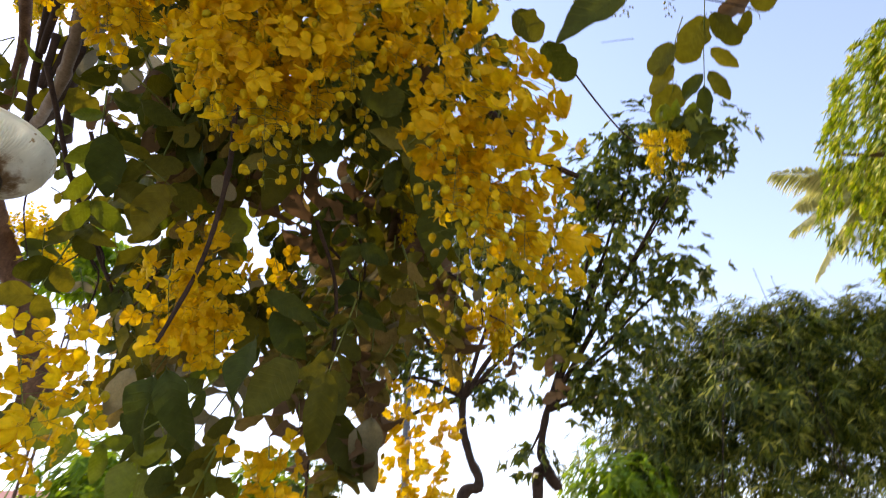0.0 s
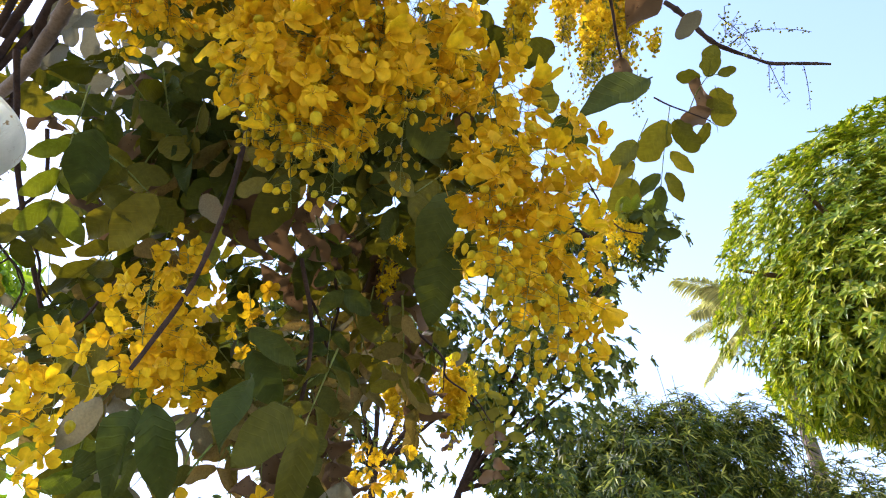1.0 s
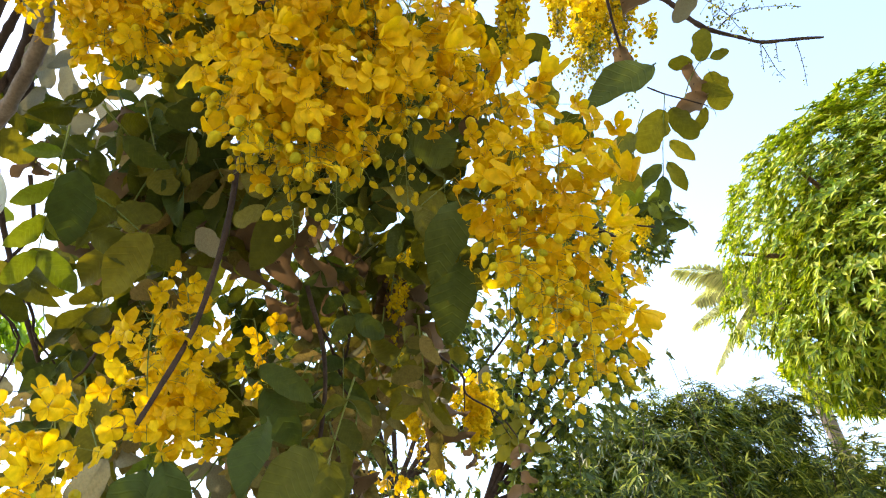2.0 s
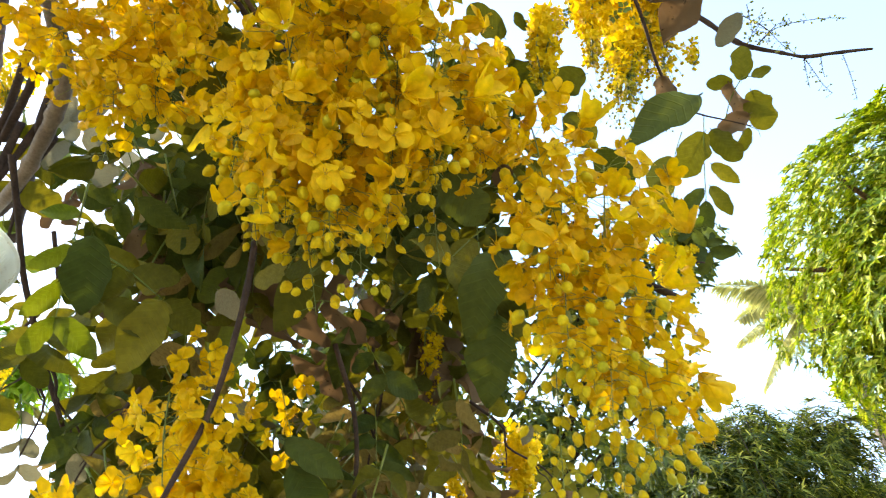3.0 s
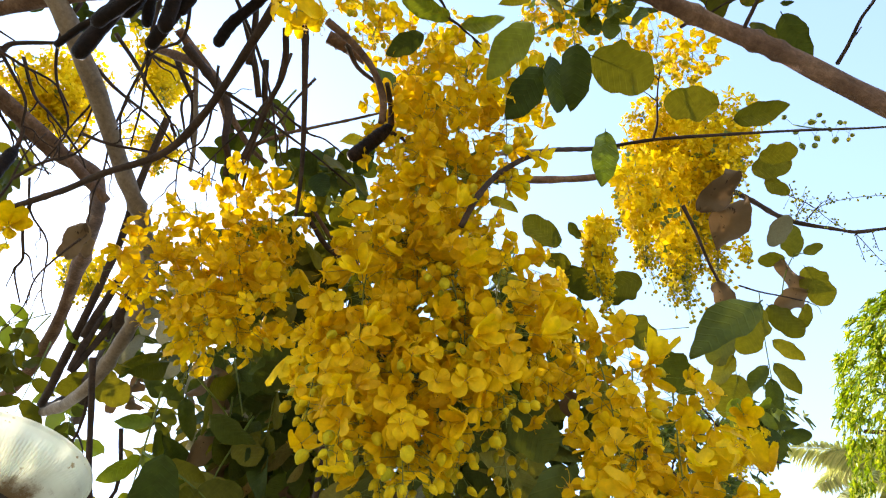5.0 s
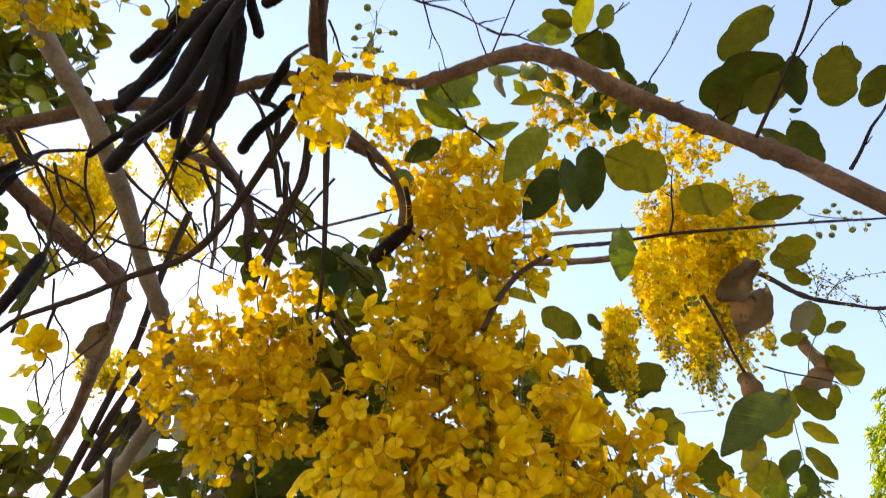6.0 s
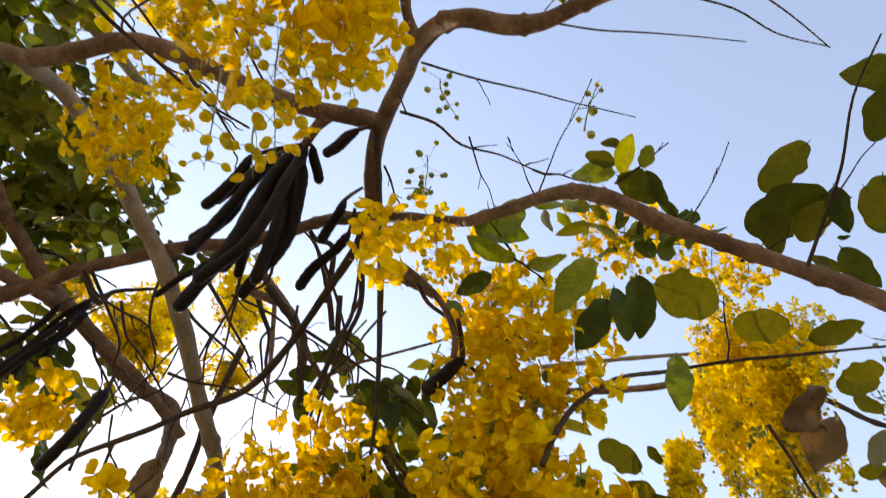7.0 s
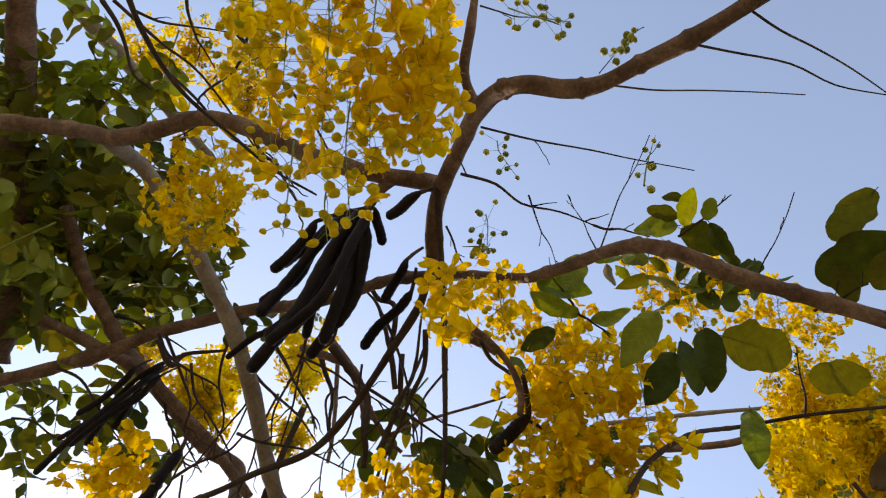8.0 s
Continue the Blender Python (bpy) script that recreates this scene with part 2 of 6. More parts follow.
def branch(tree, pts, r0, r1, mat=BARK, name="branch", sides=9, rough=0.12, seed=0, label="", wander=0.35):
    """A tapering limb with swellings and a slightly crooked axis."""
    rng = random.Random(seed + int(abs(pts[0][0]) * 1000))
    path = spline(pts, 8)
    o = path[0].copy()
    n = len(path)
    radii = []
    for i in range(n):
        f = i / (n - 1)
        r = r0 + (r1 - r0) * f
        bumpy = noise.noise(path[i] * 22 + Vector((seed, 0, 0)))
        radii.append(max(r * (1 + rough * bumpy * 1.6 + (0.22 if rng.random() < 0.06 else 0)), 0.0006))
        path[i] = path[i] + Vector((noise.noise(path[i] * 9), noise.noise(path[i] * 9 + Vector((7, 0, 0))), noise.noise(path[i] * 9 + Vector((0, 9, 0))))) * r * wander
    verts, faces = [], []
    sweep(verts, faces, [p - o for p in path], radii, sides)
    return piece(name, mesh_of(name, verts, faces, mat), tree, Matrix.Translation(o), label)


def facing(normal, spin=0.0, at=(0, 0, 0), size=1.0):
    """A pose whose z points along normal."""
    q = Vector(normal).to_track_quat("Z", "Y")
    return Matrix.Translation(at) @ q.to_matrix().to_4x4() @ Matrix.Rotation(spin, 4, "Z") @ Matrix.Diagonal((size, size, size, 1))


# ---- flowers ----
def petal_points(L, W, lift, cup, twist, curl, cols=4, rows=5):
    """A clawed, spoon-shaped petal along +x, rising by lift, cupped, its tip curling over."""
    pts = []
    for i in range(rows + 1):
        s = i / rows
        w = W * (0.12, 0.46, 0.90, 1.0, 0.92, 0.54)[i]
        for j in range(cols + 1):
            q = j / cols * 2 - 1
            x = L * s - (0.07 * L * q * q if i >= rows - 1 else 0)
            y = w * 0.5 * q
            z = lift * L * (s ** 1.5) + cup * (q * q - 0.35) * W * 0.55 * math.sin(math.pi * min(1, 0.15 + 0.8 * s)) - curl * L * s ** 4 + twist * q * W * 0.35 * s
            z += 0.05 * L * math.sin(9 * s + 4 * q + 5 * twist) * abs(q)
            pts.append((x, y, z))
    return pts


def flower_mesh(seed, lift, cup):
    rng = random.Random(seed)
    verts, faces, slots = [], [], []
    for k in range(5):
        a = 2 * math.pi * (k + rng.uniform(-0.25, 0.25)) / 5
        L, W = 0.0305 * rng.uniform(0.78, 1.1), 0.0265 * rng.uniform(0.8, 1.12)
        pts = petal_points(L, W, lift + rng.uniform(-0.45, 0.45), cup * rng.uniform(0.5, 1.6), rng.uniform(-0.6, 0.6), rng.uniform(0.0, 0.4))
        b = len(verts)
        ca, sa = math.cos(a), math.sin(a)
        for x, y, z in pts:
            verts.append(((x + 0.002) * ca - y * sa, (x + 0.002) * sa + y * ca, z))
        for i in range(5):
            for j in range(4):
                c = b + i * 5 + j
                faces.append((c, c + 1, c + 6, c + 5))
                slots.append(0)
    for k in range(6):
        a = 2 * math.pi * k / 6 + rng.random()
        ln = 0.030 if k < 3 else 0.012
        path = []
        for i in range(5):
            s = i / 4
            rr = 0.002 + ln * 0.75 * math.sin(s * 2.1) * (1 if k < 3 else 0.5)
            path.append(Vector((rr * math.cos(a), rr * math.sin(a), ln * (s - 0.35 * s * s * s))))
        n0 = len(faces)
        sweep(verts, faces, path, [0.0008, 0.0006, 0.0006, 0.0007, 0.0012], 3, False)
        slots += [0 if k < 3 else 1] * (len(faces) - n0)
    return mesh_of("flower", verts, faces, [PETAL, ANTHER], slots)


def bud_mesh(seed, slim, skin=BUD, cover=SEPAL):
    rng = random.Random(seed)
    verts, faces, slots = [], [], []
    path, radii = [], []
    for i in range(7):
        s = i / 6
        path.append(Vector((0.0016 * math.sin(s * 3 + seed), 0, 0.0245 * (s - 0.1))))
        radii.append(0.0088 * slim * (0.30, 0.82, 1.0, 0.98, 0.84, 0.56, 0.14)[i])
    sweep(verts, faces, path, radii, 8)
    slots += [0] * len(faces)
    n0 = len(faces)
    for k in range(5):
        a = 2 * math.pi * k / 5 + rng.random() * 0.3
        r = 0.0072 * slim
        b = len(verts)
        for z, w, q in ((-0.003, 0.0025, 0.35), (0.003, 0.004, 1.0), (0.008, 0.0012, 1.12)):
            for sgn in (-1, 1):
                verts.append((math.cos(a) * r * q - math.sin(a) * w * sgn, math.sin(a) * r * q + math.cos(a) * w * sgn, z))
        faces += [(b, b + 1, b + 3, b + 2), (b + 2, b + 3, b + 5, b + 4)]
    slots += [1] * (len(faces) - n0)
    return mesh_of("bud", verts, faces, [skin, cover], slots)


FLOWERS = [flower_mesh(3, 0.15, 0.4), flower_mesh(4, 0.4, 0.5), flower_mesh(5, 0.0, 0.3), flower_mesh(6, 0.7, 0.6), flower_mesh(7, -0.25, 0.5), flower_mesh(8, 0.25, -0.4), flower_mesh(9, 1.1, 0.6), flower_mesh(10, 0.5, 0.3), flower_mesh(11, -0.6, 0.6), flower_mesh(12, -0.9, 0.8), flower_mesh(13, 1.5, 0.9)]
BUDS = [bud_mesh(1, 1.0), bud_mesh(2, 0.85), bud_mesh(3, 1.12)]
GREEN_BUDS = [bud_mesh(4, 1.0, BUD_GREEN, STALK), bud_mesh(5, 1.15, BUD_GREEN, STALK)]


def raceme(tree, top, bot, radius, n, buds=0.2, size=1.0, seed=0, label="hanging cluster of bright yellow five-petalled flowers", name="raceme"):
    """A hanging axis with stalked flowers all round it and buds towards its tip."""
    rng = random.Random(seed * 77 + n + int(abs(top[0]) * 999))
    top, bot = Vector(top), Vector(bot)
    n = max(3, round(n * (1.2 if size > 0.7 else 0.85)))
    size = size * 0.58 if size > 0.7 else size
    radius *= 0.92
    side = Vector((rng.uniform(-1, 1), rng.uniform(-1, 1), 0)) * 0.04 * (bot - top).length
    axis = spline([top, top.lerp(bot, 0.35) + side, top.lerp(bot, 0.7) + side * 0.6, bot], 5)
    verts, faces = [], []
    m = len(axis)
    sweep(verts, faces, [p - top for p in axis], [0.0016 * max(size, 0.6) * (1.3 - i / m) for i in range(m)], 5)
    ends = []
    down = Vector((0, 0, -1))
    t = (bot - top).normalized()
    u = t.orthogonal().normalized()
    v = t.cross(u)
    for i in range(n):
        s = (i + rng.random() * 0.8) / n
        f = s * (m - 1) * 0.97
        k = int(f)
        base = axis[k].lerp(axis[min(k + 1, m - 1)], f - k)
        a = i * 2.39996 + rng.uniform(-0.5, 0.5)
        out = u * math.cos(a) + v * math.sin(a)
        is_bud = buds >= 1.0 or s > 1 - buds * rng.uniform(0.7, 1.3) or rng.random() < buds * 0.25
        reach = radius * (1.05 - 0.45 * s) * rng.uniform(0.3, 1.2)
        tip_s = max(0.0, (s - (1 - buds)) / max(buds, 0.01))
        if is_bud:
            reach *= 0.85 - 0.3 * tip_s
        end = base + out * reach + down * reach * rng.uniform(0.05, 0.5)
        mid = base.lerp(end, 0.5) + Vector((0, 0, 1)) * reach * 0.12
        sweep(verts, faces, [base - top, mid - top, end - top], [0.0009 * size, 0.0007 * size, 0.0008 * size], 3, False)
        ends.append((is_bud, end, out, tip_s, rng.random()))
    ob = piece(name, mesh_of(name, verts, faces, STALK), tree, Matrix.Translation(top), label)
    for is_bud, end, out, tip_s, r in ends:
        jit = Vector((rng.uniform(-1, 1), rng.uniform(-1, 1), rng.uniform(-1, 1)))
        if is_bud:
            d = (out * 0.5 + down + jit * 0.4).normalized()
            piece("bud", rng.choice(GREEN_BUDS if name == "bud_spray" else BUDS), ob, facing(d, rng.random() * 6, end, size * (1.3 - 0.5 * min(1, tip_s)) * rng.uniform(0.85, 1.15)))
        else:
            d = (out + down * 0.25 + jit * 1.0).normalized()
            piece("flower", rng.choice(FLOWERS), ob, facing(d, rng.random() * 6, end, size * rng.uniform(0.78, 1.18)))
    return ob


def far_raceme(tree, top, bot, radius, n, seed=0, size=0.036, name="raceme"):
    """A distant cluster: its stalk, and its many small flowers and buds as one part."""
    rng = random.Random(seed * 19 + n)
    top, bot = Vector(top), Vector(bot)
    axis = spline([top, top.lerp(bot, 0.5) + Vector((rng.uniform(-1, 1), rng.uniform(-1, 1), 0)) * 0.02, bot], 6)
    verts, faces = [], []
    sweep(verts, faces, [p - top for p in axis], [0.002] * len(axis), 4)
    stem = piece(name, mesh_of(name, verts, faces, STALK), tree, Matrix.Translation(top), "distant hanging cluster of small yellow flowers")
    verts, faces, slots = [], [], []
    for i in range(n):
        s = rng.random()
        c = top.lerp(bot, s) - top
        a = rng.random() * 2 * math.pi
        rr = radius * (1 - 0.72 * s) * math.sqrt(rng.random())
        c = c + Vector((math.cos(a) * rr, math.sin(a) * rr, rng.uniform(-0.5, 0.5) * rr))
        nrm = Vector((math.cos(a), math.sin(a), -0.3)) + Vector((rng.uniform(-1, 1), rng.uniform(-1, 1), rng.uniform(-1, 1)))
        if s > 0.62 and rng.random() < (s - 0.58) * 2.6:
            drop = Vector((0, 0, -rng.random() ** 2 * 0.07)) if rng.random() < 0.5 else Vector()
            n0 = len(faces)
            stem_top = (top.lerp(bot, max(0.0, s - 0.05)) - top)
            c = c + drop
            sweep(verts, faces, [stem_top, stem_top.lerp(c, 0.5) + Vector((0, 0, 0.006)), c], [0.0006, 0.0005, 0.0005], 3, False)
            slots += [2] * (len(faces) - n0)
            b = len(verts)
            r = size * rng.uniform(0.13, 0.22)
            for d in ((1, 0, 0), (0, 1, 0), (-1, 0, 0), (0, -1, 0), (0, 0, 1), (0, 0, -1)):
                verts.append(c + Vector(d) * r)
            for k in range(4):
                faces.append((b + k, b + (k + 1) % 4, b + 4))
                faces.append((b + (k + 1) % 4, b + k, b + 5))
            slots += [1] * 8
            continue
        green = rng.random() < 0.06
        m = facing(nrm.normalized(), rng.random() * 6, c, size * rng.uniform(0.75, 1.15))
        for k in range(5):
            q = 2 * math.pi * k / 5 + rng.uniform(-0.2, 0.2)
            ca, sa, up = math.cos(q), math.sin(q), rng.uniform(-0.1, 0.35)
            b = len(verts)
            for x, y, z in ((0.03, 0, 0), (0.3, -0.19, up * 0.5), (0.52, 0, up), (0.3, 0.19, up * 0.5)):
                verts.append(m @ Vector((x * ca - y * sa, x * sa + y * ca, z)))
            faces.append((b, b + 1, b + 2, b + 3))
            slots.append(2 if green else 0)
    tagged(piece("blossom", mesh_of("blossom", verts, faces, [PETAL_FAR, BUD, STALK], slots), stem, Matrix.Translation(top)), kind="stuff")
    return stem


# ---- leaves ----
CLEARING = Vector((-0.15, 0.25, 1.8))


def blade(verts, faces, L, W, fold, curl, wave, seed, rows=14, cols=4, point=0.85, blunt=0.72):
    """An ovate blade along +x with a midrib fold."""
    rng = random.Random(seed)
    b = len(verts)
    ph = rng.random() * 6
    for i in range(rows + 1):
        s = 0.5 - 0.5 * math.cos(math.pi * i / rows)
        w = W * max(0.03, math.sin(math.pi * s ** point) ** blunt)
        for j in range(cols + 1):
            q = j / cols * 2 - 1
            z = fold * abs(q) * w - curl * L * s * s + wave * L * 0.05 * math.sin(7 * s + ph + q * 2.0) * abs(q)
            edge = 1 + (0.22 * noise.noise(Vector((s * 5.5, q * 1.3, seed * 3.1))) + 0.10 * noise.noise(Vector((s * 17, q * 2.0, seed * 1.7))) + 0.03 * math.sin(13 * s + ph)) * (0 if i in (0, rows) else 1)
            verts.append((L * s + 0.03 * L * q * noise.noise(Vector((seed, s * 3, 0))), w * 0.5 * q * edge, z))
    for i in range(rows):
        for j in range(cols):
            c = b + i * (cols + 1) + j
            faces.append((c, c + 1, c + cols + 2, c + cols + 1))


def leaf_mesh(seed, wide, fold, curl, wave, mat, point=0.85, blunt=0.72):
    verts, faces = [], []
    blade(verts, faces, 1.0, wide, fold, curl, wave, seed, point=point, blunt=blunt)
    sweep(verts, faces, [Vector((-0.06, 0, 0)), Vector((0.3, 0, -0.012 - curl * 0.09)), Vector((0.7, 0, -0.010 - curl * 0.49))], [0.010, 0.006, 0.002], 4)
    return mesh_of("leaflet", verts, faces, mat)


def leaf_set(mat, wide=0.5):
    return [leaf_mesh(1, wide, 0.14, 0.12, 0.9, mat), leaf_mesh(2, wide * 0.92, 0.22, 0.25, 1.4, mat), leaf_mesh(3, wide * 1.22, 0.08, -0.08, 0.7, mat, 0.9, 0.5), leaf_mesh(4, wide * 0.85, 0.4, 0.4, 2.2, mat), leaf_mesh(5, wide * 1.35, 0.06, 0.07, 0.5, mat, 0.95, 0.46)]


SET_YELLOW = leaf_set(LEAF_YELLOW)
SET_OLD = leaf_set(LEAF_OLD, 0.42)
SET_GREEN, SET_BLUE_SHADED, SET_FRESH_LIT, SET_DRY, SET_PALE = leaf_set(LEAF), leaf_set(LEAF_BLUE_SHADED), leaf_set(LEAF_FRESH_LIT), [leaf_mesh(k, 0.60, 0.08 + 0.04 * k, 0.06 + 0.05 * k, 3.5, LEAF_DRY, 0.85, 0.6) for k in (1, 2, 3, 4, 5)], leaf_set(LEAF_PALE)


def leaf_pose(base, way, normal, size):
    x = Vector(way).normalized()
    z = Vector(normal)
    z = z - x * z.dot(x)
    z = z.normalized() if z.length > 1e-6 else x.orthogonal().normalized()
    y = z.cross(x)
    m = Matrix((x, y, z)).transposed().to_4x4()
    return Matrix.Translation(base) @ m @ Matrix.Diagonal((size, size, size, 1))


def leaf(tree, base, tip, shape=0, kit=None, normal=(0, 0, 0), label="", wide=1.0):
    """One blade from its stalk to its point, its face turned to the clearing under the crown."""
    base, tip = Vector(base), Vector(tip)
    normal = (CLEARING - base).normalized() + Vector(normal)
    size = (tip - base).length
    m = leaf_pose(base, tip - base, normal, size) @ Matrix.Diagonal((1, wide, 1, 1))
    return piece("leaf", (kit or SET_GREEN)[shape], tree, m, label)


def leaf_plan(base, tip, pairs, length, kit, normal, seed, loose, start=0.22):
    """The rachis of a compound leaf, and the mesh and place of each leaflet."""
    rng = random.Random(seed * 31 + pairs)
    base, tip = Vector(base), Vector(tip)
    n0 = ((CLEARING - base).normalized() + Vector(normal)).normalized()
    way = tip - base
    sag = n0 * way.length * rng.uniform(-0.08, 0.08)
    path = spline([base, base.lerp(tip, 0.5) + sag, tip], 6)
    ax = way.normalized()
    side = ax.cross(n0).normalized()
    blades = []
    for i in range(pairs):
        s = start + (1 - start) * i / max(pairs - 1, 1) * 0.96
        f = s * (len(path) - 1)
        k = min(int(f), len(path) - 2)
        at = path[k].lerp(path[k + 1], f - k)
        for sg in (-1, 1):
            if rng.random() < 0.06:
                continue
            jit = Vector((rng.uniform(-1, 1), rng.uniform(-1, 1), rng.uniform(-1, 1))) * loose
            d = side * sg * rng.uniform(0.75, 1.1) + ax * rng.uniform(0.25, 0.75) + jit * 0.7 + Vector((0, 0, -0.25))
            blades.append((rng.choice(kit), leaf_pose(at, d, n0 + jit, length * rng.uniform(0.78, 1.15) * (0.85 + 0.3 * s))))
    return path, blades


def rachis(verts, faces, path, o):
    sweep(verts, faces, [p - o for p in path], [0.0017 * (1.4 - i / len(path)) for i in range(len(path))], 4)


def compound_leaf(tree, base, tip, pairs, length, kit=None, normal=(0, 0, 0), seed=0, loose=0.35, label=""):
    """A rachis with pairs of leaflets."""
    path, blades = leaf_plan(base, tip, pairs, length, kit or SET_GREEN, normal, seed, loose)
    verts, faces = [], []
    rachis(verts, faces, path, path[0])
    ob = piece("compound_leaf", mesh_of("compound_leaf", verts, faces, STALK), tree, Matrix.Translation(path[0]), label)
    for me, m in blades:
        piece("leaflet", me, ob, m)
    return ob


def leaf_mass(tree, centre, size, n, length, kits, seed=0, hang=0.6, pairs=(3, 5), turn=0.9, far=False):
    """Compound leaves hanging through a loose volume; far off they are one leafy part."""
    rng = random.Random(seed)
    c = Vector(centre)
    verts, faces, slots, mats = [], [], [], [STALK]
    for i in range(n):
        p = c + Vector([rng.gauss(0, 0.5) * s for s in size])
        way = Vector((rng.uniform(-1, 1), rng.uniform(-1, 1), rng.uniform(-1, 0.5) - hang)).normalized()
        k = rng.randint(*pairs)
        p -= way * length * (0.7 + 0.62 * k) * 0.5
        nrm = Vector((rng.uniform(-1, 1), rng.uniform(-1, 1), rng.uniform(-1, 1))) * turn
        spec = (p, p + way * length * (0.7 + 0.62 * k), k, length, rng.choice(kits), nrm, seed * 100 + i, 0.5)
        if not far:
            compound_leaf(tree, *spec)
            continue
        path, blades = leaf_plan(*spec)
        n0 = len(faces)
        rachis(verts, faces, path, c)
        slots += [0] * (len(faces) - n0)
        for me, m in blades:
            mat = me.materials[0]
            if mat not in mats:
                mats.append(mat)
            b = len(verts)
            verts += [m @ v.co - c for v in me.vertices]
            faces += [tuple(b + q for q in f.vertices) for f in me.polygons]
            slots += [mats.index(mat)] * len(me.polygons)
    if far:
        tagged(piece("leafage", mesh_of("leafage", verts, faces, mats, slots), tree, Matrix.Translation(c)), kind="stuff")


# ---- pods and twigs ----
def pod(tree, pts, r, seed=0, label="", hub=None):
    """A long cylindrical seed pod with faint rings and blunt ends."""
    path = spline(pts, 10)
    for k in (0, -1):
        a, b = path[k], path[k + 1 if k == 0 else k - 1]
        d = (b - a).normalized()
        near = [a + d * r * q for q in (0.06, 0.25, 0.6, 1.05)]
        inner = [p for p in path if (p - a).length > r * 1.4]
        path = [a] + near + inner if k == 0 else inner + near[::-1] + [a]
    o = path[0].copy()
    n = len(path)
    run = [0.0]
    for i in range(1, n):
        run.append(run[-1] + (path[i] - path[i - 1]).length)
    radii = []
    for i in range(n):
        e1, e2 = min(1.0, run[i] / (3.2 * r)), min(1.0, (run[-1] - run[i]) / (1.1 * r))
        end = max(0.05, min(math.sqrt(1 - (1 - e1) ** 2), math.sqrt(1 - (1 - e2) ** 2)))
        radii.append(r * end * (1 + 0.05 * math.sin(i * 2.1 + seed) + 0.12 * noise.noise(path[i] * 25)))
    verts, faces = [], []
    sweep(verts, faces, [p - o for p in path], radii, 10)
    ob = piece("seed_pod", mesh_of("seed_pod", verts, faces, POD), tree, Matrix.Translation(o), label)
    if hub is not None:
        hub = Vector(hub)
        way = hub - o
        verts, faces = [], []
        line = spline([o + (path[3] - o) * 0.5, o + way * 0.35 + Vector((0, 0, way.length * 0.08)), o + way * 0.7 + Vector((0, 0, way.length * 0.1)), hub], 5)
        sweep(verts, faces, [p - hub for p in line], [r * 0.42 - r * 0.12 * i / len(line) for i in range(len(line))], 7)
        piece("stalk", mesh_of("stalk", verts, faces, BARK_DARK), ob, Matrix.Translation(hub), "short woody stalk")
    return ob


def twig(tree, start, end, r=0.003, forks=4, seed=0, mat=BARK_DARK, crook=0.12, name="twig", reach=0.45):
    """A thin crooked twig with side shoots, one mesh."""
    rng = random.Random(seed * 13 + 5)
    a, b = Vector(start), Vector(end)
    verts, faces = [], []

    def shoot(p, q, rad, depth):
        l = (q - p).length
        pts = [p]
        for i in (1, 2, 3):
            pts.append(p.lerp(q, i / 4) + Vector((rng.uniform(-1, 1), rng.uniform(-1, 1), rng.uniform(-1, 1))) * l * crook)
        pts.append(q)
        path = spline(pts, 4)
        n = len(path)
        sweep(verts, faces, [x - a for x in path], [max(rad * (1 - 0.65 * i / n), 0.0006) for i in range(n)], 5)
        if depth:
            for _ in range(forks if depth > 1 else 2):
                k = rng.randint(n // 5, n - 2)
                d = (q - p).normalized() + Vector((rng.uniform(-1, 1), rng.uniform(-1, 1), rng.uniform(-1, 0.8))) * 0.9
                shoot(path[k], path[k] + d.normalized() * l * rng.uniform(0.2, reach), rad * 0.5, depth - 1)

    shoot(a, b, r, 2 if forks > 3 else (1 if forks else 0))
    return piece(name, mesh_of(name, verts, faces, mat), tree, Matrix.Translation(a))


# ---- ground ----
def build_ground():
    verts, faces = [], []
    rings = [0, 2, 4, 7, 11, 16, 24, 40, 80, 200, 600, 2000]
    seg = 48
    verts.append((0, 3, 0.0))
    for r in rings[1:]:
        for k in range(seg):
            a = 2 * math.pi * k / seg
            x, y = r * math.cos(a), 3 + r * math.sin(a)
            verts.append((x, y, 0.10 * noise.noise(Vector((x * 0.4, y * 0.4, 0))) * min(1, 30 / max(r, 1))))
    for k in range(seg):
        faces.append((0, 1 + k, 1 + (k + 1) % seg))
    for i in range(len(rings) - 2):
        for k in range(seg):
            a, b = 1 + i * seg + k, 1 + i * seg + (k + 1) % seg
            faces.append((a, a + seg, b + seg, b))
    tagged(piece("ground", mesh_of("ground", verts, faces, SOIL), None, Matrix.Identity(4)), "dry bare soil with patches of thin grass", "ground", kind="structure")


build_ground()

# ---- the flowering tree ----
FOOT = (-2.35, 2.35, 0.0)
tree = thing("golden_shower_tree", FOOT, "golden shower tree in full yellow bloom with long black pods", "tree")

# trunk and main limbs
branch(tree, [FOOT, (-2.34, 2.36, 0.8), (-2.28, 2.33, 1.5), (-1.700, 2.496, 2.259), (-1.598, 2.514, 2.487), (-1.764, 2.018, 3.271)], 0.095, 0.04, BARK, "trunk", 14, 0.1)
branch(tree, [(-1.715, 1.976, 3.281), (-1.535, 1.830, 3.359), (-1.333, 1.540, 3.407), (-1.110, 1.230, 3.300), (-0.990, 1.025, 3.174), (-1.019, 0.941, 3.138), (-1.039, 0.884, 3.116), (-1.114, 0.782, 3.150), (-1.208, 0.671, 3.187), (-1.285, 0.537, 3.228), (-1.330, 0.349, 3.285)], 0.020, 0.016, BARK, seed=2)
